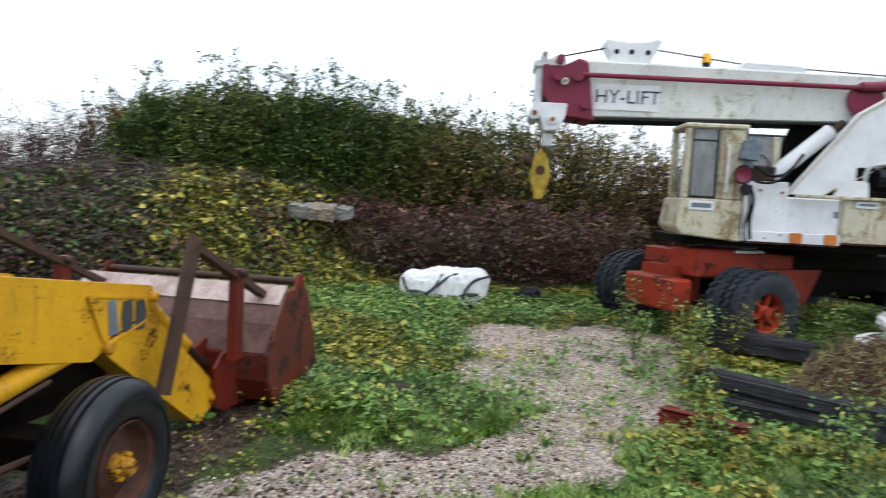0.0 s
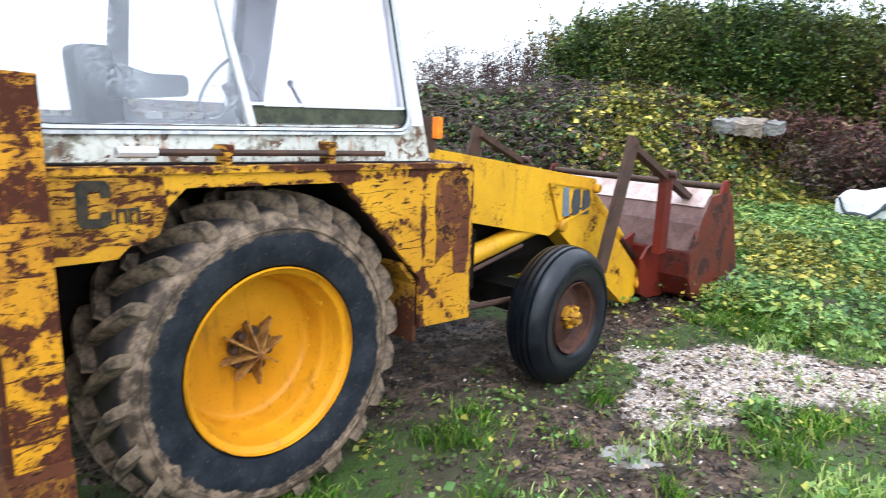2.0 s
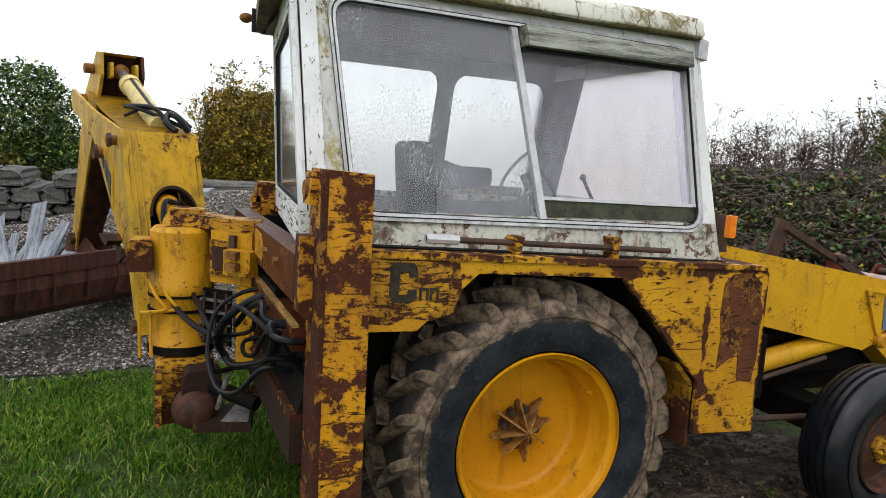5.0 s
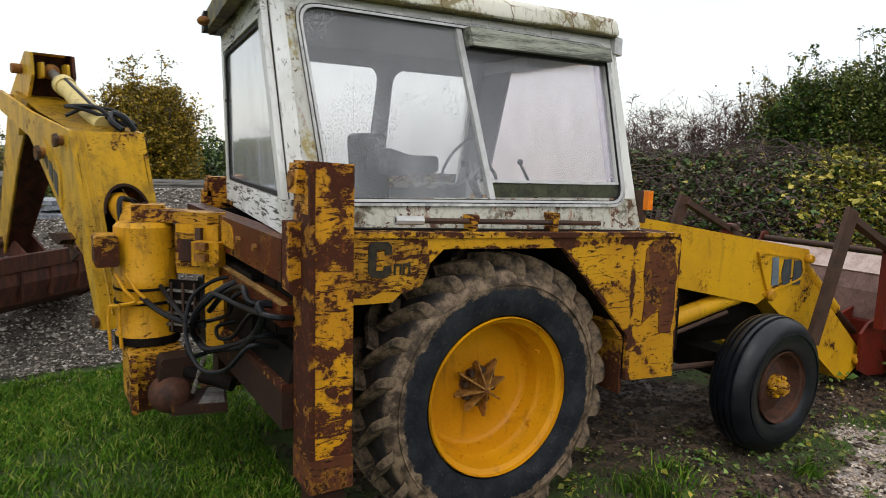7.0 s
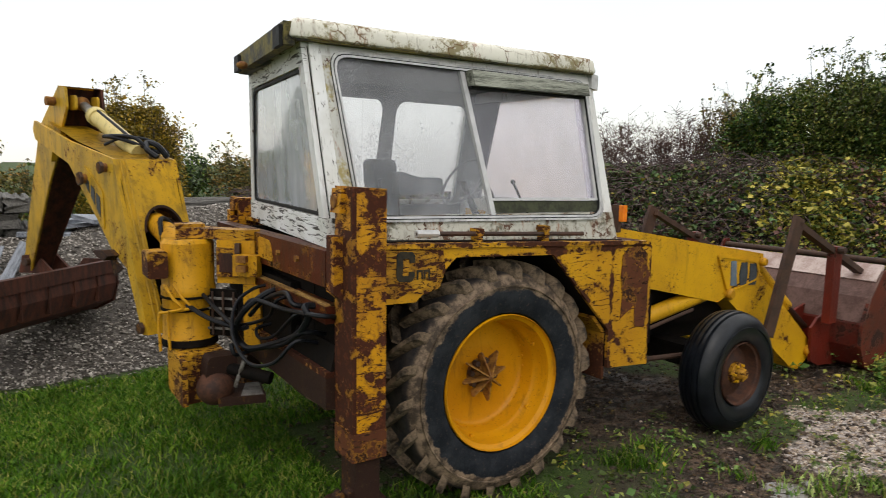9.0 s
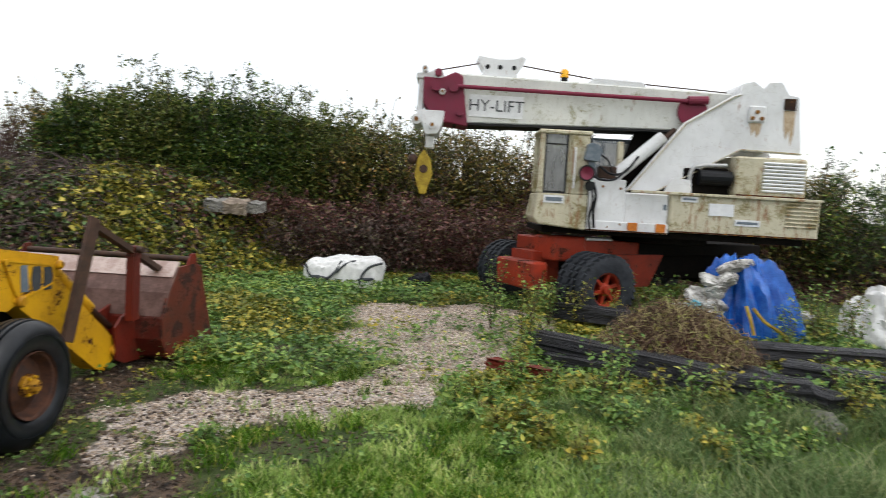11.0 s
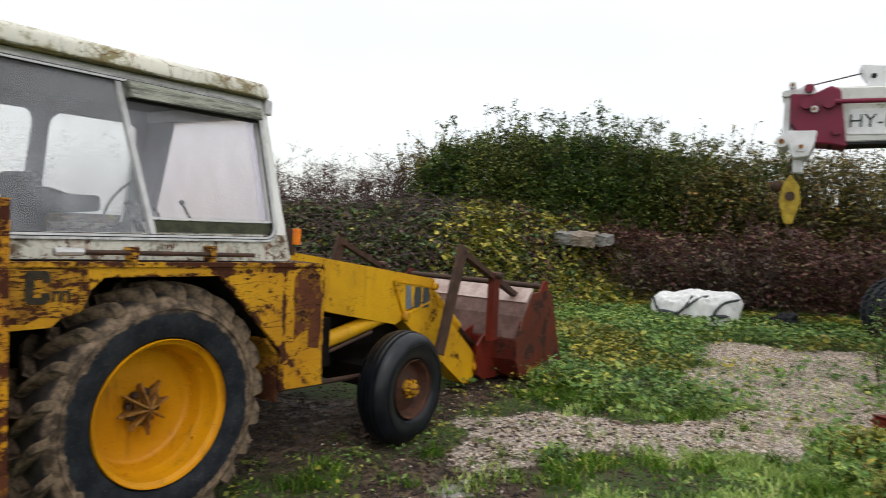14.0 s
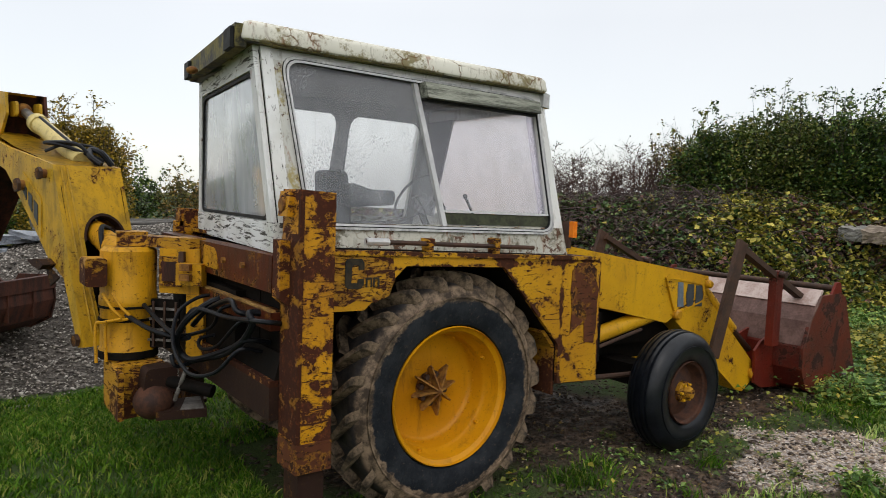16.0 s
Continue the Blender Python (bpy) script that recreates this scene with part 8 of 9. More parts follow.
bulk_bag()
crumpled("bin_liner", yw(-0.51, 12.0, 0.12), 0.22, 0.2, 0.3, M_hose, "crumpled black plastic bag in the weeds", "bag", 2.2)
def bank_slab():
    """A broken concrete block with a lump of clay against it, on the bank's brow."""
    def rough_block(name, at_, size, turn, tilt, mat, label, category, seed):
        bm = bmn()
        a, b, c = size
        box(bm, -a / 2, a / 2, -b / 2, b / 2, 0, c)
        bmesh.ops.subdivide_edges(bm, edges=bm.edges[:], cuts=6, use_grid_fill=True)
        shake(bm, 0.035, 7, seed)
        shake(bm, 0.018, 22, seed)
        ob = part(name, bm, mat)
        ob.matrix_world = Matrix.Translation(at_) @ pose(0, 0, 0, tilt, 3, turn)
        tagged(ob, label, category, group="rubble on the bank")
    rough_block("concrete_slab", yw(-4.44, 13.0, 1.30), (0.42, 0.5, 0.21), -83, 8, M_slab, "broken pale grey concrete block on the bank", "slab", 1.0)
    rough_block("concrete_slab", yw(-3.74, 13.1, 1.31), (0.22, 0.5, 0.18), -88, 6, M_slab, "broken pale grey concrete block on the bank", "slab", 4.0)
    rough_block("rubble_lump", yw(-4.07, 12.95, 1.30), (0.40, 0.5, 0.20), -80, 12, M_clay, "lump of pale brown clay on the bank", "rubble", 7.0)


bank_slab()


def tarp_heap():
    # the sheet falls in folds from its crest
    bm, rows = bmn(), []
    NA, NR = 128, 26
    for k in range(NR + 1):
        r = k / NR
        ring = []
        for a in range(NA):
            t = 2 * math.pi * a / NA
            f = math.sin(7 * t + 1.3 * math.sin(2 * t)) * 0.55 + math.sin(13 * t + 2.0) * 0.3 + noise.noise(Vector((math.cos(t) * 3, math.sin(t) * 3, r * 2.2))) * 0.6
            fine = noise.noise(Vector((math.cos(t) * 9, math.sin(t) * 9, r * 3.0))) + 0.5 * abs(noise.noise(Vector((math.cos(t) * 5, math.sin(t) * 5, r * 7.0))))
            rr = (0.05 + 0.57 * r ** 0.8) * (1 + 0.17 * f * r ** 0.6 + 0.20 * fine * r ** 0.5)
            q = Vector((rr * math.cos(t), rr * math.sin(t), 0.0))
            crease = abs(noise.noise(q * 3.1 + Vector((0.4, 1.9, 3.3)))) + 0.6 * abs(noise.noise(q * 6.7 + Vector((5.1, 0.2, 1.1))))
            z = 1.16 * (1 - r ** 2.6) + 0.05 * f * r * (1 - r) * 2 + (0.13 - 0.42 * crease) * min(1.0, 3 * (1 - r))
            ring.append(bm.verts.new((rr * math.cos(t) * 1.0 + 0.22 * r * r, rr * math.sin(t) * 0.85, max(0.0, z))))
        rows.append(ring)
    for r0, r1 in zip(rows, rows[1:]):
        for a in range(NA):
            bm.faces.new((r0[a], r0[(a + 1) % NA], r1[(a + 1) % NA], r1[a]))
    bm.faces.new(rows[0][::-1])
    bm.faces.new(rows[-1])
    t = part("blue_tarpaulin", bm, M_tarp, smooth=True)
    t.matrix_world = Matrix.Translation(yw(3.76, 8.90, 0.02)) @ pose(0, 0, 0, 0, 0, -85)
    tagged(t, "bright blue tarpaulin draped in folds over a heap", "tarpaulin")
    pile = ((2.72, 8.70, 0.05), (2.98, 8.62, 0.05), (3.22, 8.58, 0.05), (2.84, 8.66, 0.24), (3.10, 8.62, 0.25), (3.30, 8.60, 0.28), (3.00, 8.68, 0.44), (3.22, 8.62, 0.46), (3.42, 8.66, 0.50), (3.14, 8.70, 0.64), (3.36, 8.68, 0.68), (3.30, 8.72, 0.84), (3.52, 8.70, 0.88), (3.62, 8.74, 1.04), (4.52, 8.95, 0.42), (2.56, 8.5, 0.04))
    for k, (u, w, z) in enumerate(pile):
        bm = bmn()
        bmesh.ops.create_icosphere(bm, subdivisions=4, radius=1.0)
        jr = random.Random(k + 40)
        lx, ly, lz = jr.uniform(0.20, 0.34), jr.uniform(0.14, 0.20), jr.uniform(0.07, 0.11)
        for v in bm.verts:
            p = v.co.copy()
            crease = 0.22 * noise.noise(p * 1.3 + Vector((k * 3.1, 0, 0))) - 0.26 * abs(noise.noise(Vector((p.x * 2.6, p.y * 3.5, p.z * 3.5 + k * 1.9)))) - 0.10 * abs(noise.noise(p * 6.0 + Vector((0, k, 0))))
            ear = 1 + 0.5 * max(0.0, abs(p.x) - 0.6)
            v.co = Vector((math.copysign(abs(p.x) ** 0.7, p.x) * lx, math.copysign(abs(p.y) ** 0.8, p.y) * ly * ear, p.z * lz)) * (1 + crease)
        ob = part("rubble_sack", bm, M_sack, smooth=True)
        ob.matrix_world = Matrix.Translation(yw(u + jr.uniform(-0.06, 0.06), w, z + 0.06)) @ pose(0, 0, 0, jr.uniform(-35, 35), jr.uniform(-28, 28), jr.uniform(0, 180))
        tagged(ob, "dirty white sack on the covered heap", "sack", "sacks on the heap")
    crumpled("rubble_stone", yw(4.60, 9.02, 0.0), 0.25, 0.22, 0.40, M_concrete, "grey stone beside the sleepers", "stone", 1.9, 0, 0.8, 0.08)
    crumpled("cyan_sheet", yw(3.05, 8.50, 0.44), 0.20, 0.12, 0.22, M_cyan, "small cyan plastic sheet among the sacks", "plastic sheet", 1.9)
    st = thing("yellow_strap", label="yellow webbing strap hanging over the blue tarpaulin", category="strap")
    for pts in ([(3.62, 8.30, 0.66), (3.66, 8.24, 0.5), (3.70, 8.2, 0.32)], [(3.70, 8.28, 0.64), (3.85, 8.26, 0.48), (4.05, 8.25, 0.36), (4.2, 8.24, 0.18)]):
        part("webbing", tube(bmn(), curve_points([yw(*p) for p in pts], 5), 0.022, 5), M_hook, st)
    crumpled("white_sheet", yw(6.25, 9.5, 0.0), 0.85, 0.6, 0.85, M_bag, "dirty white plastic sheet over a heap", "plastic sheet", 9.1, 0, 0.2, 0.12)
    crumpled("rubble_stone", yw(4.85, 8.15, 0.02), 0.16, 0.14, 0.16, M_concrete, "grey stone beside the sleepers", "stone", 3.9, 0, 0.8, 0.08)
    crumpled("rubble_stone", yw(3.15, 5.65, 0.0), 0.26, 0.16, 0.14, M_concrete, "grey stone beside the sleepers", "stone", 5.9, 0, 0.8, 0.08)


tarp_heap()


def dead_heap():
    """A heap of dead vines and stalks."""
    n = 6500
    a, r = rng.uniform(0, 6.283, n), np.sqrt(rng.uniform(0, 1, n))
    hh = 0.66 * (1 - r ** 2.2) * rng.uniform(0.6, 1.06, n)
    c = np.stack([2.45 + 0.90 * r * np.cos(a), 7.35 + 0.60 * r * np.sin(a), 0.05 + hh], 1)
    d = rng.normal(size=(n, 3)) * np.array([1.0, 0.6, 0.30])
    d /= np.linalg.norm(d, axis=1)[:, None]
    L = rng.uniform(0.10, 0.42, n)[:, None]
    bow = rng.normal(size=(n, 3)) * np.array([0.6, 0.6, 1.0]) * L * 0.32
    knots = [c + d * L * (q - 0.5) + bow * (0.25 - (q - 0.5) ** 2) * 4 - np.array([0, 0, 0.5]) * L * (q - 0.5) ** 2 for q in (0.0, 0.33, 0.67, 1.0)]
    R = np.array(YARD.to_3x3())
    T = np.array(YARD.translation)
    rad = rng.uniform(0.0025, 0.006, n)
    v, f = merge(*[fatline(p @ R.T + T, q @ R.T + T, rad) for p, q in zip(knots, knots[1:])])
    nn = Nodes("dead_stalks", 0.85)
    mat = nn.done(nn.ramp(nn.island(), [(0.0, (0.05, 0.028, 0.02)), (0.55, (0.17, 0.105, 0.07)), (0.85, (0.42, 0.34, 0.17)), (1.0, (0.36, 0.38, 0.11))]))
    heap = thing("dead_vine_heap", label="heap of dead brown vines and straw stalks", category="compost heap")
    cloud("dead_growth", v, f, mat, "stuff", parent=heap)
    bm = bmn()
    ball(bm, (0, 0, 0), 0.82, 0.53, 0.60, 24, 14)
    shake(bm, 0.06, 4)
    core = part("heap_core", bm, M_rustbucket, heap)
    core.matrix_world = YARD @ Matrix.Translation((2.45, 7.35, 0.02))
    lv, lf = leaf_cloud((c[:1500] + rng.normal(0, 0.04, (1500, 3))) @ R.T + T, 0.05)
    cloud("leaf_litter", lv, lf, M_yweed, "stuff", parent=heap)


dead_heap()


def gravel_heap():
    """A long low heap of dark gravel behind the boom."""
    def top(x, y):
        d = smooth01((y - 3.25 - 0.25 * (vnoise(x, y * 0, 0.9, 4) - 0.5)) / 3.2) * smooth01((9.4 - y) / 2.5)
        side = smooth01((x + 6.5) / 2.5) * smooth01((4.8 - x) / 2.5)
        return d * side * (0.80 + 0.42 * smooth01((x + 1.8) / 1.5) + 0.25 * (vnoise(x, y, 0.55, 12) - 0.4)) + 0.08 * (vnoise(x, y, 2.2, 13) - 0.5) * d
    xs, ys = np.arange(-7, 5.2, 0.10), np.arange(3.0, 9.6, 0.10)
    X, Y = np.meshgrid(xs, ys, indexing="ij")
    Z = top(X, Y) + rise(X, Y) - 0.02 - 0.06 * (Y < 3.3)
    idx = np.arange(X.size).reshape(X.shape)
    f = np.stack([idx[:-1, :-1], idx[1:, :-1], idx[1:, 1:], idx[:-1, 1:]], -1).reshape(-1, 4)
    heap = thing("gravel_heap", label="long heap of dark wet gravel", category="gravel heap")
    cloud("gravel_bed", np.stack([X, Y, Z], -1).reshape(-1, 3), f, M_heapbase, "stuff", parent=heap, smooth=True)
    n = 44000
    x, y = rng.uniform(-4.6, 2.4, n), 3.2 + 3.6 * rng.uniform(0, 1, n) ** 1.3
    h = top(x, y)
    ok = (h > 0.015) | (rng.uniform(size=n) < 0.15)
    x, y, h = x[ok], y[ok], h[ok]
    z = h + rise(x, y)
    s = rng.uniform(0.007, 0.019, len(x)) * (1 + 0.8 * (rng.uniform(size=len(x)) > 0.96))
    v, f = stone_cloud(np.stack([x, y, z], 1), s)
    cloud("gravel", v, f, M_heap, "stuff", parent=heap)
    return top


heap_top = gravel_heap()

k = 0
for row in range(4):
    for col in range(10):
        x = -4.75 + 0.292 * col + 0.12 * (row % 2)
        if row == 3 and col in (2, 7):
            continue
        y0 = 6.42 + 0.06 * ((row * 7 + col * 3) % 4)
        timber("stacked_sleeper", Vector((x, y0, 0.66 + 0.185 * row)), Vector((x + 0.02 * ((col * 5) % 3), y0 + 1.5, 0.66 + 0.185 * row)), 0.268, 0.172, M_sleeper_grey, "weathered grey sleeper in a stack", "stacked sleepers", k * 0.7)
        k += 1
for i in range(5):
    timber("stacked_sleeper", Vector((-0.9 + 0.02 * i, 9.3 + 0.3 * i, 1.02)), Vector((1.6, 9.4 + 0.3 * i, 1.0)), 0.26, 0.16, M_sleeper_grey, "weathered grey sleeper behind the gravel", "stacked sleepers", 60 + i)

M_greysheet = plain("grey_board", (0.09, 0.10, 0.115), (0.30, 0.32, 0.36), 6, 0.5, bump=0.4, stretch=(6, 0.7, 6))
bg = random.Random(5)
for i in range(22):
    a = bg.uniform(-1.0, 1.0)
    x, y = -2.66 + 0.34 * a + bg.uniform(-0.06, 0.06), 5.10 + bg.uniform(-0.12, 0.2)
    z = float(rise(x, y)) + float(heap_top(np.array(x), np.array(y))) - 0.03
    ln, wd = bg.uniform(0.38, 0.66), bg.uniform(0.06, 0.15)
    bm = bmn()
    prism(bm, [(0, 0), (wd, 0.02), (wd * bg.uniform(0.5, 1.0), ln), (wd * bg.uniform(0.0, 0.3), ln * bg.uniform(0.85, 1.0))], 0.0, 0.018, "z")
    ob = part("split_board", bm, M_greysheet)
    ob.matrix_world = Matrix.Translation((x, y, z)) @ pose(0, 0, 0, bg.uniform(30, 62), 0, 0) @ pose(0, 0, 0, 0, 0, -a * 38 + bg.uniform(-14, 14))
    tagged(ob, "leaning grey split board on the gravel heap", "board", "boards on the heap")
for i, (x, y, z, tl) in enumerate(((-1.75, 6.5, 0.93, 3), (-1.45, 6.7, 1.0, -4), (-1.15, 6.6, 1.08, 5), (-1.6, 6.9, 1.05, 2), (-0.9, 6.9, 1.16, -3))):
    bm = bmn()
    prism(bm, [(-0.28, -0.18), (0.26, -0.2), (0.30, 0.2), (-0.25, 0.17)], 0.0, 0.05, "z")
    shake(bm, 0.03, 5, i)
    ob = part("flat_slab", bm, M_greysheet, bevel=0.006)
    ob.matrix_world = Matrix.Translation((x, y, z)) @ pose(0, 0, 0, tl, tl * 0.7, 20 * i)
    tagged(ob, "flat grey slab lying on the gravel heap", "slab", "slabs on the heap")


# ---- plants ----
def shrub(name, x, y, h, r, mat, leaves, size, label, seed, bare=0.0, shoots=46, category="shrub", group="", full=0.76):
    """A bush: stems and shoots that rise from one foot, with leaves along them."""
    g = np.random.default_rng(seed)
    base = Vector((x, y, float(rise(x, y)) - 0.05))
    th = thing(name, Matrix.Translation(base), label, category, group)
    segs_s, segs_e, rad, tips = [], [], [], []
    for i in range(shoots):
        a = g.uniform(0, 6.283)
        out = r * math.sqrt(g.uniform(0.02, 1))
        top = h * (0.66 + 0.44 * g.uniform() ** 2) * (1 - 0.25 * (out / r) ** 2)
        p0 = np.array([0.12 * math.cos(a), 0.12 * math.sin(a), 0.0])
        p3 = np.array([out * math.cos(a), out * math.sin(a), top])
        p1 = p0 + np.array([0.35 * p3[0], 0.35 * p3[1], top * 0.35])
        p2 = np.array([0.85 * p3[0], 0.85 * p3[1], top * 0.70])
        pts = [p0, p1 + g.normal(0, 0.05, 3), p2 + g.normal(0, 0.06, 3), p3]
        w = (0.028 if not bare else 0.024) * h / 4
        for k in range(3):
            segs_s.append(pts[k])
            segs_e.append(pts[k + 1])
            rad.append(w * (1 - 0.28 * k))
        for k in range(10 + int(26 * bare)):
            t = g.uniform(0.15, 1.0)
            j = min(2, int(t * 3))
            q = pts[j] + (pts[j + 1] - pts[j]) * (t * 3 - j)
            d = g.normal(0, 1, 3)
            d[2] = abs(d[2]) * (0.5 if bare else 0.9) + 0.25
            d /= np.linalg.norm(d)
            e = q + d * g.uniform(0.2, 0.85 if bare else 0.55) * h / 4
            segs_s.append(q)
            segs_e.append(e)
            rad.append(w * (0.42 if bare else 0.32))
            tips.append((q, e))
    v, f = fatline(np.array(segs_s), np.array(segs_e), np.array(rad))
    cloud("branch_work", v, f, M_bark if not bare else M_twig, "", parent=th)
    n = int(leaves)
    if n:
        ti = g.integers(0, len(tips), n)
        Q, E = np.array([t[0] for t in tips])[ti], np.array([t[1] for t in tips])[ti]
        c = Q + (E - Q) * g.uniform(0.1, 1.1, n)[:, None] + g.normal(0, 0.07 * h / 4, (n, 3))
        if not bare:
            m = n // 2
            a, k = g.uniform(0, 6.283, m), g.uniform(0.0, 1.0, m) ** 0.8
            rr = r * np.sqrt(1 - 0.75 * k ** 2) * g.uniform(0.55, 1.02, m) * (0.8 + 0.4 * vnoise(a * 1.6 + seed, k * 5, 1.0, seed))
            c[:m] = np.stack([rr * np.cos(a), rr * np.sin(a), full * h * k], 1) + g.normal(0, 0.05, (m, 3))
        lv, lf = leaf_cloud(c, size, 0.25, 1.6, 0.6)
        cloud("crown", lv, lf, mat, "", parent=th)
    return th


def ahead(heading, dist, x0=-2.0, y0=-3.0):
    return x0 + dist * math.cos(radians(heading)), y0 + dist * math.sin(radians(heading))


HL = "tall dense green hedge shrub behind the bank"
sd = 10
for heading, dist, h, r, mat, nl, lb in (
        (34.0, 17.6, 4.1, 1.1, M_hedge2, 3500, "thin shrub with turning leaves"), (31.6, 17.0, 4.0, 1.3, M_hedge, 9000, HL), (28.2, 16.6, 4.7, 1.45, M_hedge3, 11000, HL), (24.6, 16.8, 4.85, 1.4, M_hedge, 11000, HL), (21.2, 16.4, 5.1, 1.45, M_hedge, 11000, HL),
        (17.8, 16.6, 4.8, 1.35, M_hedge3, 10000, HL), (14.6, 16.6, 4.5, 1.3, M_hedge3, 9000, HL), (11.6, 16.2, 4.7, 1.25, M_hedge2, 4340, "shrub with yellowing leaves"), (8.6, 16.2, 5.0, 1.3, M_hedge3, 4340, "shrub with olive and yellowing leaves"), (5.8, 16.0, 5.6, 1.3, M_hedge2, 3410, "shrub with yellowing leaves"),
        (2.6, 16.4, 5.5, 1.3, M_hedge2, 3600, "shrub with yellowing leaves"), (-1.0, 16.6, 5.3, 1.4, M_hedge2, 5000, "shrub with dark purple leaves"), (-4.5, 16.8, 5.0, 1.4, M_bramble, 5000, "shrub with yellowing leaves"), (-8.0, 17.0, 3.2, 1.3, M_bramble, 5000, "shrub with dark purple leaves"),
        (-11.5, 17.0, 3.2, 1.3, M_hedge, 5000, HL), (-15.0, 17.0, 3.1, 1.3, M_hedge2, 4500, "shrub with yellowing leaves"), (-18.5, 17.0, 3.2, 1.3, M_bramble, 4500, "shrub with dark purple leaves"), (-22.0, 17.0, 3.3, 1.4, M_hedge2, 4500, "shrub with yellowing leaves"), (-26, 17.0, 3.3, 1.4, M_hedge, 4500, HL)):
    x, y = ahead(heading, dist * 0.96)
    shrub("hedge_shrub", x, y, (0.535 if heading > 16 else 0.50) * h if heading > -6 else 0.8 * h, r * 1.05, mat, nl * 1.9, 0.064, lb, sd, shoots=64, group="hedge behind the bank")
    sd += 1
for heading, dist, h, r in ((35.5, 17.5, 3.3, 1.2), (38.0, 17.0, 3.1, 1.2), (40.6, 17.0, 3.0, 1.2), (43.4, 17.0, 3.0, 1.2), (46.5, 17.0, 2.9, 1.2), (50, 17.2, 2.9, 1.3), (54, 17.5, 2.8, 1.3), (58, 17.5, 2.8, 1.3), (62, 18, 2.8, 1.3)):
    x, y = ahead(heading, dist)
    shrub("bare_shrub", x, y, 0.71 * h, r, M_bramble_d, 1200, 0.045, "leafless brown twiggy shrub on the bank", sd, bare=1.0, shoots=34, group="bare shrubs on the bank")
    sd += 1
for heading, dist, h, r, mat in ((18.5, 14.6, 1.25, 1.2, M_bramble), (15.6, 14.2, 1.25, 1.25, M_bramble_d), (12.8, 14.0, 1.85, 1.15, M_bramble), (9.8, 13.8, 1.65, 1.3, M_bramble_d), (6.8, 13.8, 2.2, 1.05, M_bramble), (3.8, 14.0, 1.8, 1.25, M_bramble), (0.8, 14.2, 2.0, 1.25, M_bramble)):
    x, y = ahead(heading, dist)
    shrub("bramble_bush", x, y, h, r, mat, 4600, 0.062, "purple-brown bramble bush on the bank", sd + 300, shoots=34, group="bramble bushes on the bank")
    sd += 1
# low hedge and trees behind the gravel heap
for i in range(14):
    x = -9.5 + 1.5 * i
    shrub("field_shrub", x, 17.6 + 0.5 * ((i * 7) % 3), 1.9 + 0.25 * ((i * 5) % 3), 1.1, (M_hedge, M_hedge2)[i % 2], 4600, 0.085, "low hedge shrub beyond the gravel heap", sd, shoots=36, group="far hedge")
    sd += 1
shrub("autumn_tree", 0.82, 16.6, 3.70, 1.36, M_yellowtree, 46000, 0.075, "small tree with yellow autumn leaves", sd, shoots=110, category="tree", full=0.86)
shrub("green_tree", -4.6, 18.6, 3.5, 1.6, M_hedge, 20000, 0.095, "small rounded green tree", sd + 1, shoots=60, category="tree", full=1.02)
shrub("green_tree", -6.8, 19.2, 3.4, 1.6, M_hedge, 12000, 0.095, "small rounded green tree", sd + 2, shoots=56, category="tree", full=1.02)


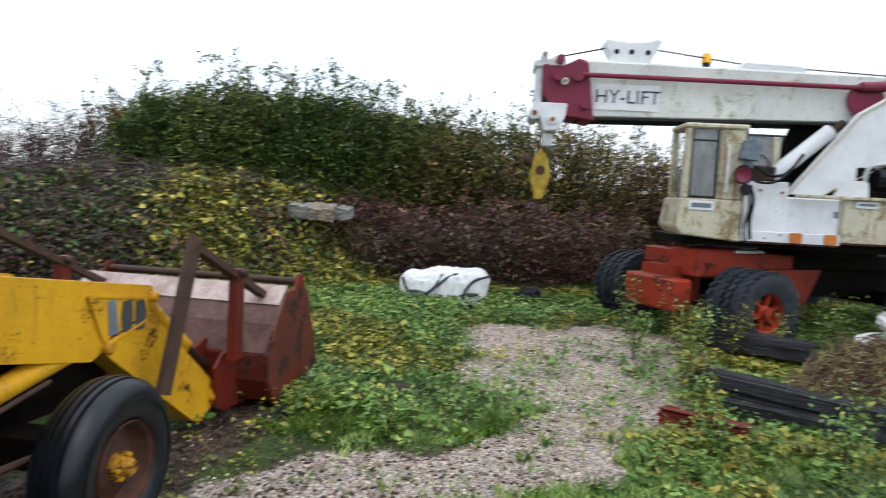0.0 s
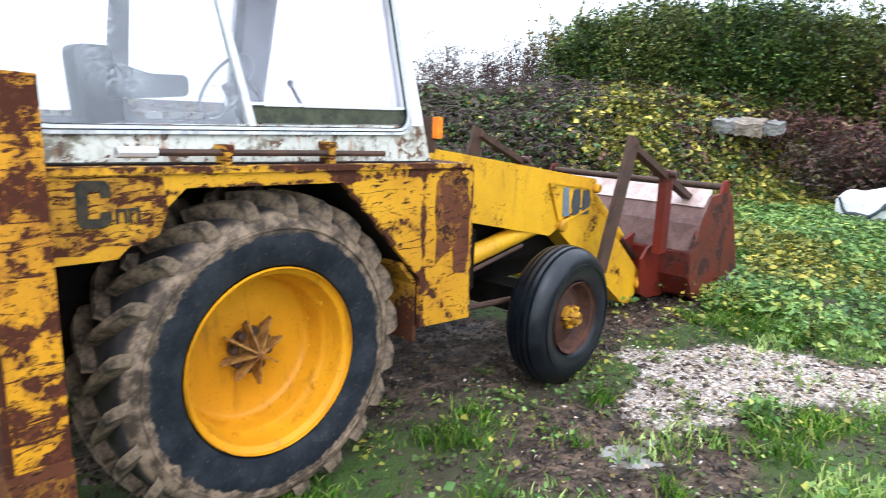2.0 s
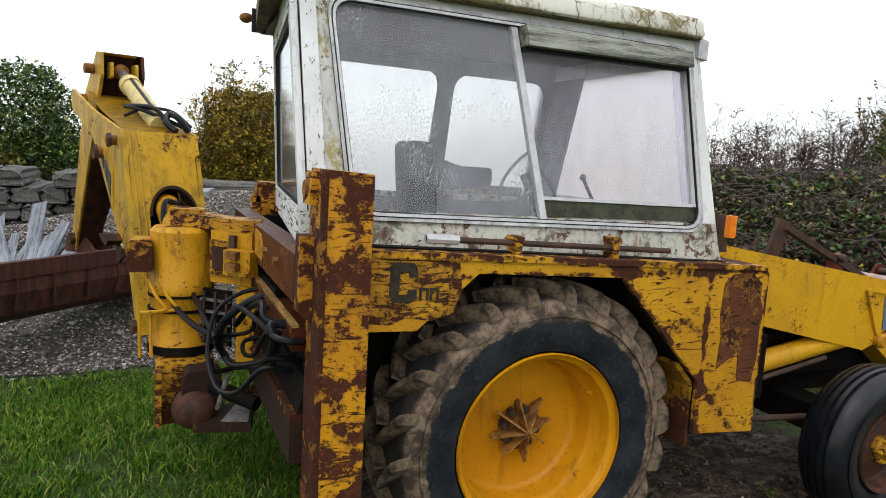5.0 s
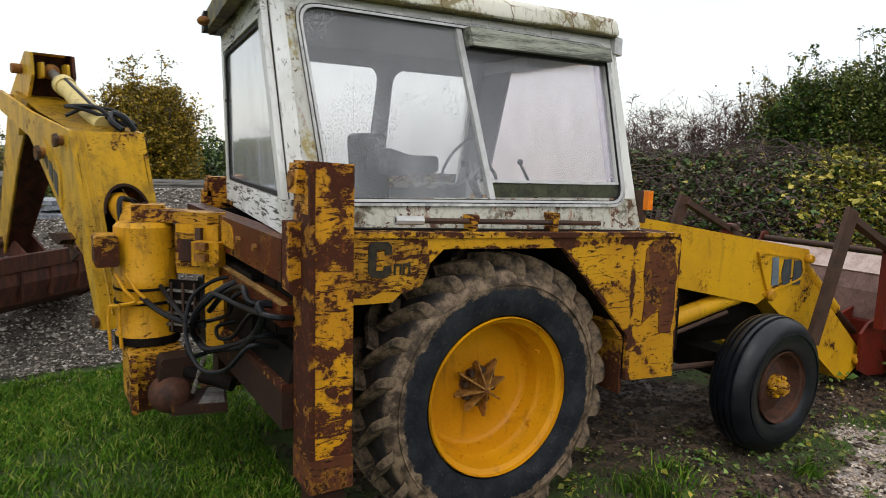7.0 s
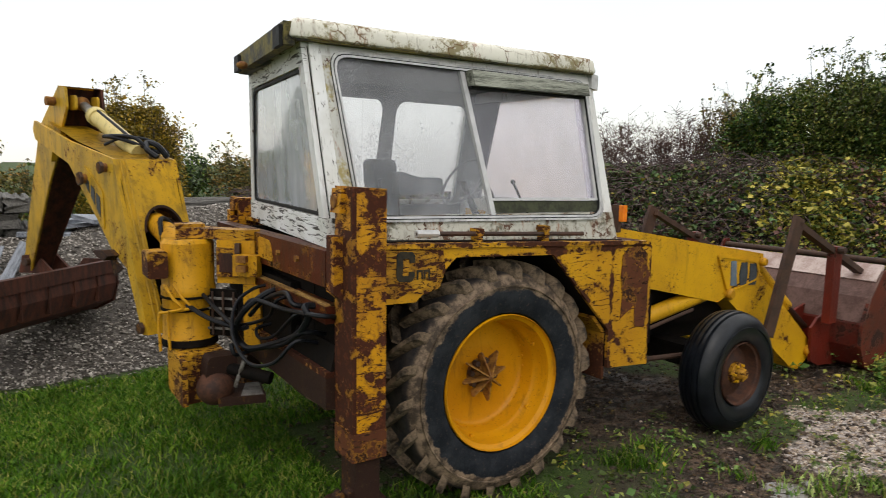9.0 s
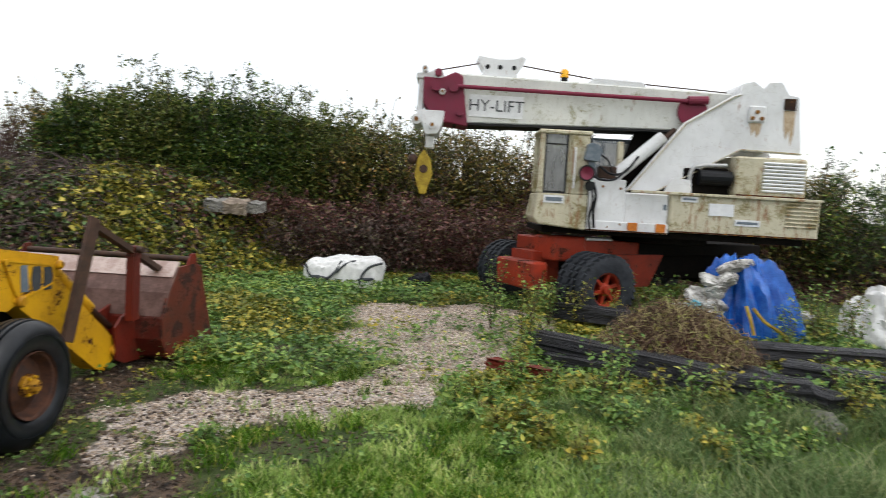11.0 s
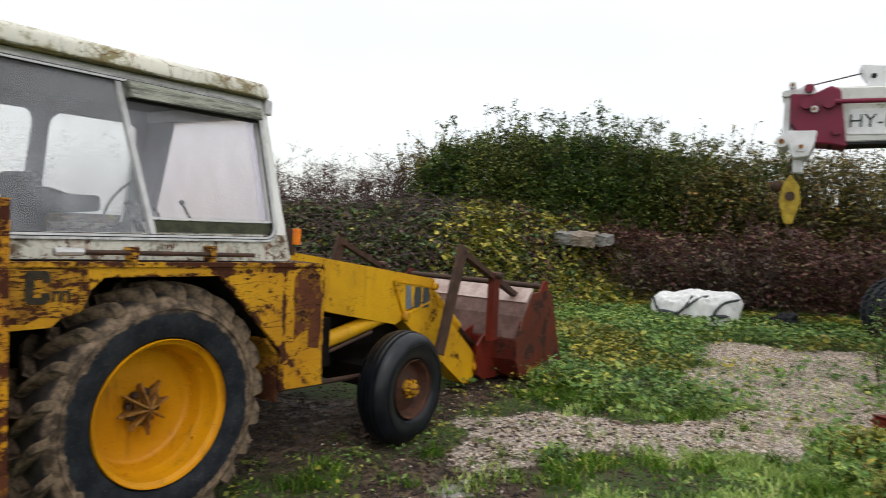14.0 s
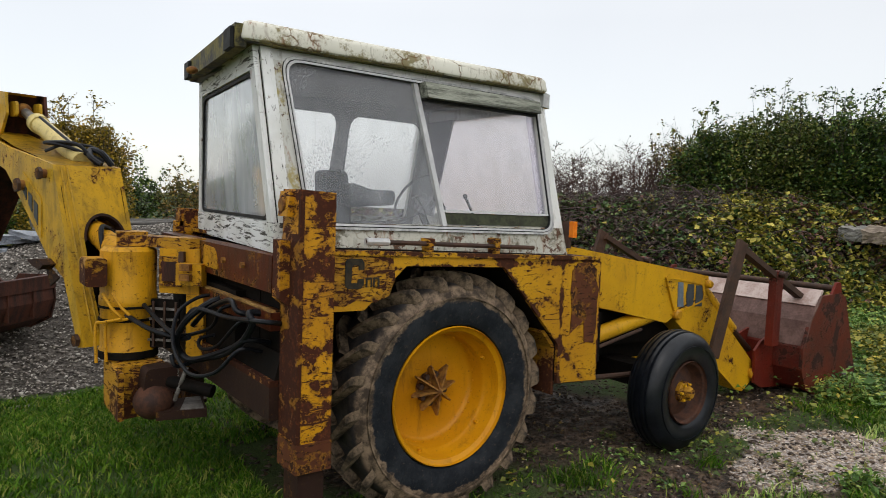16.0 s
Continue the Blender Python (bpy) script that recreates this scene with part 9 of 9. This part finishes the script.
def bank_cover():
    """Bramble, ivy and nettle leaves over the bank, each patch in its own colour."""
    n = 700000
    x, y = rng.uniform(1.0, 17.0, n), rng.uniform(-12, 12.5, n)
    r = bank_reach(x, y) + 0.9 * (vnoise(x, y, 1.1, 21) - 0.5)
    keep = (r > 0.0) & (r < 5.2) & (np.hypot(x + 2, y + 3) < 18.5)
    x, y, r = x[keep], y[keep], r[keep]
    bush = vnoise(x, y, 1.3, 31) * 0.6 + vnoise(x, y, 3.2, 32) * 0.4
    z = rise(x, y) + (bush + 0.35 * (vnoise(x, y, 5.5, 33) - 0.5)) * 0.68 * smooth01(r / 0.8) * rng.uniform(0.35, 1.0, len(x)) ** 0.5
    P = np.stack([x, y, z], 1)
    head = np.degrees(np.arctan2(y + 3, x + 2)) + 6 * (vnoise(x, y, 0.8, 41) - 0.5)
    tone = vnoise(x, y, 0.9, 51) * 0.7 + vnoise(x, y, 2.6, 52) * 0.3
    # shares of purple, yellow, green and dead leaves change along the bank
    mid = smooth01((head - 15.5) / 3.5) * (1 - smooth01((head - 32.0) / 5.0))
    far = smooth01((head - 31.0) / 5.0)
    low = 1 - smooth01((r - 2.6 - 1.8 * (tone - 0.5)) / 0.9)
    wave = smooth01((tone - 0.30) / 0.25)
    py = 0.05 + mid * low * (0.26 + 0.40 * wave)
    pg = 0.09 + 0.13 * mid + far * (0.06 + 0.24 * wave)
    pd = far * 0.46 + 0.06 + 0.12 * mid + 0.22 * (1 - mid) * (1 - far)
    dice = rng.uniform(size=len(x))
    pick = np.where(dice < py, 1, np.where(dice < py + pg, 2, np.where(dice < py + pg + pd, 3, 0)))
    bank = thing("bramble_bank", label="tangled bramble and ivy with purple, yellow and green leaves", category="brambles")
    for i, (mt, nm) in enumerate(((M_bramble, "purple_foliage"), (M_bramble_y, "yellow_foliage"), (M_bramble_g, "green_foliage"), (M_bramble_d, "dead_foliage"))):
        lv, lf = leaf_cloud(P[pick == i], (0.072, 0.086, 0.076, 0.062)[i], 0.35, 1.3)
        cloud(nm, lv, lf, mt, "stuff", parent=bank)
    # arching canes: each a bent line of four pieces
    m = 2600
    share = 0.12 + 0.88 * far
    i = rng.choice(len(P), m, p=share / share.sum())
    a, reach, lift = rng.uniform(0, 6.283, m), rng.uniform(0.25, 1.0, m), rng.uniform(0.02, 0.24, m)
    out = np.stack([np.cos(a), np.sin(a), np.zeros(m)], 1) * reach[:, None]
    arc = [P[i] + out * q + np.array([0, 0, 1.0]) * (lift * 4 * q * (1.1 - q))[:, None] + rng.normal(0, 0.02, (m, 3)) for q in (0.0, 0.25, 0.5, 0.75, 1.0)]
    v, f = merge(*[fatline(p, q, 0.009) for p, q in zip(arc, arc[1:])])
    cloud("cane_tangle", v, f, M_cane, "stuff", parent=bank)


bank_cover()


def in_machine(x, y):
    return (x > -0.65) & (x < 3.2) & (y > 0.45) & (y < 1.6)


def grass_cover():
    th = thing("grass", label="short wet green grass", category="grass")
    n = 280000
    x = np.concatenate([rng.uniform(-4.5, 0.3, n * 2 // 3), rng.uniform(-1.5, 9.0, n - n * 2 // 3)])
    y = np.concatenate([rng.uniform(-2.2, 3.6, n * 2 // 3), rng.uniform(-7.0, 4.0, n - n * 2 // 3)])
    g, m, l = cover(x, y)
    near = np.hypot(x + 2, y + 3)
    fade = np.maximum(smooth01((x + 4.6) / 1.4 + 0.3 * (vnoise(x, y, 1.5, 64) - 0.5)) * (x < 0.3), smooth01((x + 1.5) / 1.0)) * smooth01((y + 2.2 + 4.8 * smooth01((x + 1.5) / 0.8)) / 1.2)
    ok = (rng.uniform(size=n) < fade * l * (0.34 + 0.66 * smooth01((vnoise(x, y, 2.2, 61) * 0.6 + vnoise(x, y, 5.5, 62) * 0.4 - 0.28) / 0.25))) & (bank_reach(x, y) < 0.3) & ~in_machine(x, y) & ((y < 3.35) | (x > 4))
    x, y = x[ok], y[ok]
    P = np.stack([x, y, rise(x, y)], 1)
    lush = np.where(x < 0.4, 0.075, 0.05) * (0.6 + 0.8 * vnoise(x, y, 3.5, 63))
    v, f = blade_cloud(P, lush * 0.62, 0.0042, 1.0)
    cloud("short_grass", v, f, M_grass, "stuff", parent=th)
    n = 95000
    x, y = rng.uniform(0.6, 7.5, n), rng.uniform(-5.2, -0.6, n)
    g, m, l = cover(x, y)
    patch = smooth01((vnoise(x, y, 1.6, 91) * 0.6 + vnoise(x, y, 4.5, 92) * 0.4 - 0.38) / 0.2)
    ok = rng.uniform(size=n) < patch * smooth01((x - 0.5 + 0.8 * (vnoise(x, y, 1.2, 94) - 0.5)) / 1.4) * smooth01((y + 5.2) / 1.4) * smooth01((7.5 - x) / 1.5) * (1 - 0.95 * g) * (1 - 0.75 * m) * smooth01((-0.9 - 0.25 * x - y + 0.9) / 0.5 + 1)
    q = np.stack([x, y, rise(x, y)], 1)[ok]
    v, f = blade_cloud(q, 0.055, 0.0055, 0.9)
    cloud("pale_grass", v, f, M_drygrass, "stuff", parent=th, label="short pale yellow-green grass")
    # tufts along the edge of the mud and between the gravel patches
    k, per = 900, 34
    x, y = rng.uniform(-0.4, 4.6, k), rng.uniform(-3.6, 0.15, k)
    g, m, l = cover(x, y)
    ok = (rng.uniform(size=k) < (1 - 0.92 * g) * (1 - 0.72 * m) * smooth01((vnoise(x, y, 1.7, 95) - 0.35) / 0.2)) & ~in_machine(x, y)
    x, y = np.repeat(x[ok], per), np.repeat(y[ok], per)
    x, y = x + rng.normal(0, 0.045, len(x)), y + rng.normal(0, 0.045, len(x))
    v, f = blade_cloud(np.stack([x, y, rise(x, y)], 1), 0.085, 0.0042, 1.1)
    cloud("grass_tufts", v, f, M_grass, "stuff", parent=th, label="bright green grass tufts in the mud")
    n = 46000
    u, w = rng.uniform(-0.8, 5.5, n), rng.uniform(2.6, 5.9, n)
    R, T = np.array(YARD.to_3x3()), np.array(YARD.translation)
    q = np.stack([u, w, np.zeros(n)], 1) @ R.T + T
    dens = smooth01((u + 0.6 * (vnoise(u, w, 1.5, 71) - 0.5) - 0.2) / 1.2) * smooth01((vnoise(u, w, 1.9, 72) * 0.6 + vnoise(u, w, 5.0, 73) * 0.4 - 0.32) / 0.25)
    keep = rng.uniform(size=n) < dens
    q = q[keep]
    q[:, 2] = rise(q[:, 0], q[:, 1])
    v, f = blade_cloud(q, 0.10 + 0.10 * smooth01((u[keep] - 0.8) / 1.4), 0.0042, 1.1)
    cloud("long_grass", v, f, M_longgrass, "stuff", parent=th, label="long pale wet grass")


grass_cover()


def weeds():
    th = thing("weed_cover", label="low broad-leaved weeds and nettles", category="weeds")
    n = 33000
    x, y = rng.uniform(0.2, 12.5, n), rng.uniform(-7.5, 3.5, n)
    g, m, l = cover(x, y)
    dens = (0.30 + 0.70 * smooth01((vnoise(x, y, 1.0, 81) * 0.6 + vnoise(x, y, 2.8, 82) * 0.4 - 0.36) / 0.25)) * np.where(x > 4.3, 1.0, 0.10) * (1 - 0.88 * g) * (1 - 0.6 * m)
    dens = dens * (1 - 0.85 * smooth01((-y - 4.2) / 1.0) * (x < 3.0))
    ok = (rng.uniform(size=n) < dens) & (bank_reach(x, y) < 0.6) & ~in_machine(x, y)
    x, y = x[ok], y[ok]
    per = 9
    hgt = 0.10 + 0.16 * vnoise(x, y, 0.7, 83) * smooth01((x - 3) / 2)
    a = rng.uniform(0, 6.283, (len(x), per))
    rr = rng.uniform(0.02, 0.13, (len(x), per))
    P = np.stack([x[:, None] + rr * np.cos(a), y[:, None] + rr * np.sin(a), rise(x, y)[:, None] + hgt[:, None] * rng.uniform(0.15, 1.0, (len(x), per))], -1).reshape(-1, 3)
    size = np.repeat((0.036 + 0.034 * rng.uniform(size=len(x))) * np.where(x < 3.5, 0.55, 1.0), per)
    yel = np.repeat(vnoise(x, y, 1.2, 84) > 0.64, per)
    for sel, mt, nm in ((~yel, M_weed, "green_growth"), (yel, M_yweed, "yellow_growth")):
        lv, lf = leaf_cloud(P[sel], size[sel], 0.8, 1.35)
        cloud(nm, lv, lf, mt, "stuff", parent=th)
    # flat rosettes that have taken root in the mud
    k, per = 60, 14
    x, y = rng.uniform(0.5, 3.8, k), rng.uniform(-1.5, 0.5, k)
    a, rr = rng.uniform(0, 6.283, (k, per)), rng.uniform(0.01, 0.10, (k, per))
    P = np.stack([x[:, None] + rr * np.cos(a), y[:, None] + rr * np.sin(a), rise(x, y)[:, None] + rng.uniform(0.01, 0.045, (k, per))], -1).reshape(-1, 3)
    lv, lf = leaf_cloud(P, 0.032, 1.4, 1.1)
    cloud("mud_growth", lv, lf, M_hedge3, "stuff", parent=th)


weeds()


def tall_weed(u, w, h, mat, seed, flowers=False):
    g = np.random.default_rng(seed)
    p = yw(u, w)
    base = Vector((p.x, p.y, float(rise(p.x, p.y)) - 0.02))
    th = thing("tall_weed", Matrix.Translation(base), "tall leafy weed with small yellowing leaves" if mat is M_yweed else "tall leafy green weed in the yard", "weed", "tall weeds")
    S, E, C = [], [], []
    for i in range(7):
        a = g.uniform(0, 6.283)
        top = np.array([0.22 * math.cos(a), 0.22 * math.sin(a), 1.0]) * h * g.uniform(0.6, 1.05)
        S.append(np.zeros(3))
        E.append(top)
        for k in range(34):
            t = g.uniform(0.2, 1.0)
            C.append(top * t + g.normal(0, 0.055, 3) * np.array([1, 1, 0.6]))
    for a, b in zip(S, E):
        v, f = fatline(np.array([a]), np.array([b]), 0.006)
        cloud("stalk", v, f, M_twig, "", parent=th)
    lv, lf = leaf_cloud(np.array(C), 0.045, 0.5, 1.7)
    cloud("foliage", lv, lf, mat, "", parent=th)


W = [(2.2, 9.35), (2.75, 9.2), (3.3, 9.35), (1.7, 9.1), (4.1, 8.2), (0.80, 7.3), (0.65, 6.6), (0.90, 8.2), (0.55, 8.9), (1.05, 8.6), (1.35, 9.2), (1.0, 7.9), (0.85, 7.7), (0.6, 6.2), (1.3, 5.9), (1.75, 5.95), (2.1, 5.75), (1.55, 6.2), (2.35, 5.85), (2.7, 5.6), (0.9, 6.1), (3.45, 5.7), (3.5, 6.0), (3.75, 6.2), (4.55, 8.3), (4.8, 8.6), (5.1, 8.4), (5.3, 9.0),
     (5.5, 8.2), (5.0, 9.3), (1.9, 9.6), (2.5, 9.9), (5.9, 8.0), (4.4, 6.0), (4.8, 6.4), (0.0, 5.6), (1.2, 9.8), (0.7, 10.2), (5.6, 10.2), (6.4, 10.6), (1.65, 10.0), (3.1, 9.7)]
for i, (u, w) in enumerate(W):
    tall_weed(u, w, 0.38 + 0.30 * ((i * 7) % 5) / 5 + (0.25 if w > 8 else 0), M_yweed if i % 3 == 0 else M_weed, 300 + i)
pick = random.Random(11)
for i in range(30):
    tall_weed(pick.uniform(0.1, 2.8), pick.uniform(4.5, 6.0), pick.uniform(0.14, 0.30), (M_weed, M_weed, M_yweed)[i % 3], 500 + i)
tall_weed(-0.2 - 1.55, 6.15, 0.30, M_weed, 400)
for i, (x, y) in enumerate(((4.15, -0.12), (4.35, -0.2), (2.45, -1.05), (4.6, -0.1))):
    q = YARD.inverted() @ Vector((x, y, 0))
    tall_weed(q.x, q.y, 0.26 if i != 2 else 0.12, M_weed, 410 + i)


def yard_stones():
    n = 78000
    x, y = rng.uniform(0.5, 9.0, n), rng.uniform(-4.5, 1.0, n)
    g, m, l = cover(x, y)
    ok = rng.uniform(size=n) < np.maximum(g * 0.95, m * 0.035)
    x, y = x[ok], y[ok]
    s = rng.uniform(0.006, 0.019, len(x)) * (1 + 0.9 * (rng.uniform(size=len(x)) > 0.97))
    v, f = stone_cloud(np.stack([x, y, rise(x, y)], 1), s)
    ob = cloud("yard_gravel", v, f, M_gravel, "stuff", "loose pale gravel stones on the yard", "gravel")


yard_stones()


def puddle():
    """Shallow brown water standing in a broken wheel rut."""
    for cx, cy, a0, b0, seed in ((1.66, -0.69, 0.15, 0.07, 4.4), (1.55, -0.80, 0.13, 0.05, 1.7), (1.80, -0.74, 0.06, 0.03, 9.2)):
        bm, pts = bmn(), []
        for i in range(40):
            a = 2 * math.pi * i / 40
            k = 1 + 0.75 * noise.noise(Vector((math.cos(a) * 2.3, math.sin(a) * 2.3, seed)))
            u, w = a0 * k * math.cos(a), b0 * k * math.sin(a)
            c, s = math.cos(radians(-30)), math.sin(radians(-30))
            pts.append((cx + u * c - w * s, cy + u * s + w * c))
        z = float(rise(cx, cy)) + 0.010
        prism(bm, pts, z - 0.02, z, "z")
        tagged(part("puddle", bm, M_puddle), "small shallow puddle in a muddy rut", "puddle", kind="structure")


def leaf_litter():
    """Fallen leaves, clods and small stones trodden into the mud."""
    n = 16000
    x, y = rng.uniform(-0.9, 4.8, n), rng.uniform(-2.2, 2.2, n)
    g, m, l = cover(x, y)
    ok = rng.uniform(size=n) < 0.35 + 0.5 * m
    x, y = x[ok], y[ok]
    P = np.stack([x, y, rise(x, y) + 0.006], 1)
    half = len(P) // 4
    lv, lf = leaf_cloud(P[:half], 0.026, 0.9, 1.5)
    cloud("fallen_leaves", lv, lf, M_litter, "stuff", "brown and green leaves fallen on the mud", "leaves")
    v, f = stone_cloud(P[half:] - np.array([0, 0, 0.004]), rng.uniform(0.008, 0.030, len(P) - half) ** 1.0, 0.55)
    cloud("mud_clods", v, f, M_clod, "stuff", "dark wet clods of mud and small stones", "mud")


leaf_litter()
puddle()


def settle_levels():
    """Keeps every machine at thing, part and sub-part."""
    def depth(ob):
        return 0 if ob.parent is None else 1 + depth(ob.parent)
    for ob in [o for o in bpy.data.objects if o.type == "EMPTY" and depth(o) == 2 and o.children]:
        ob.parent = ob.parent.parent
    for ob in [o for o in bpy.data.objects if depth(o) == 3]:
        ob.parent = ob.parent.parent


settle_levels()
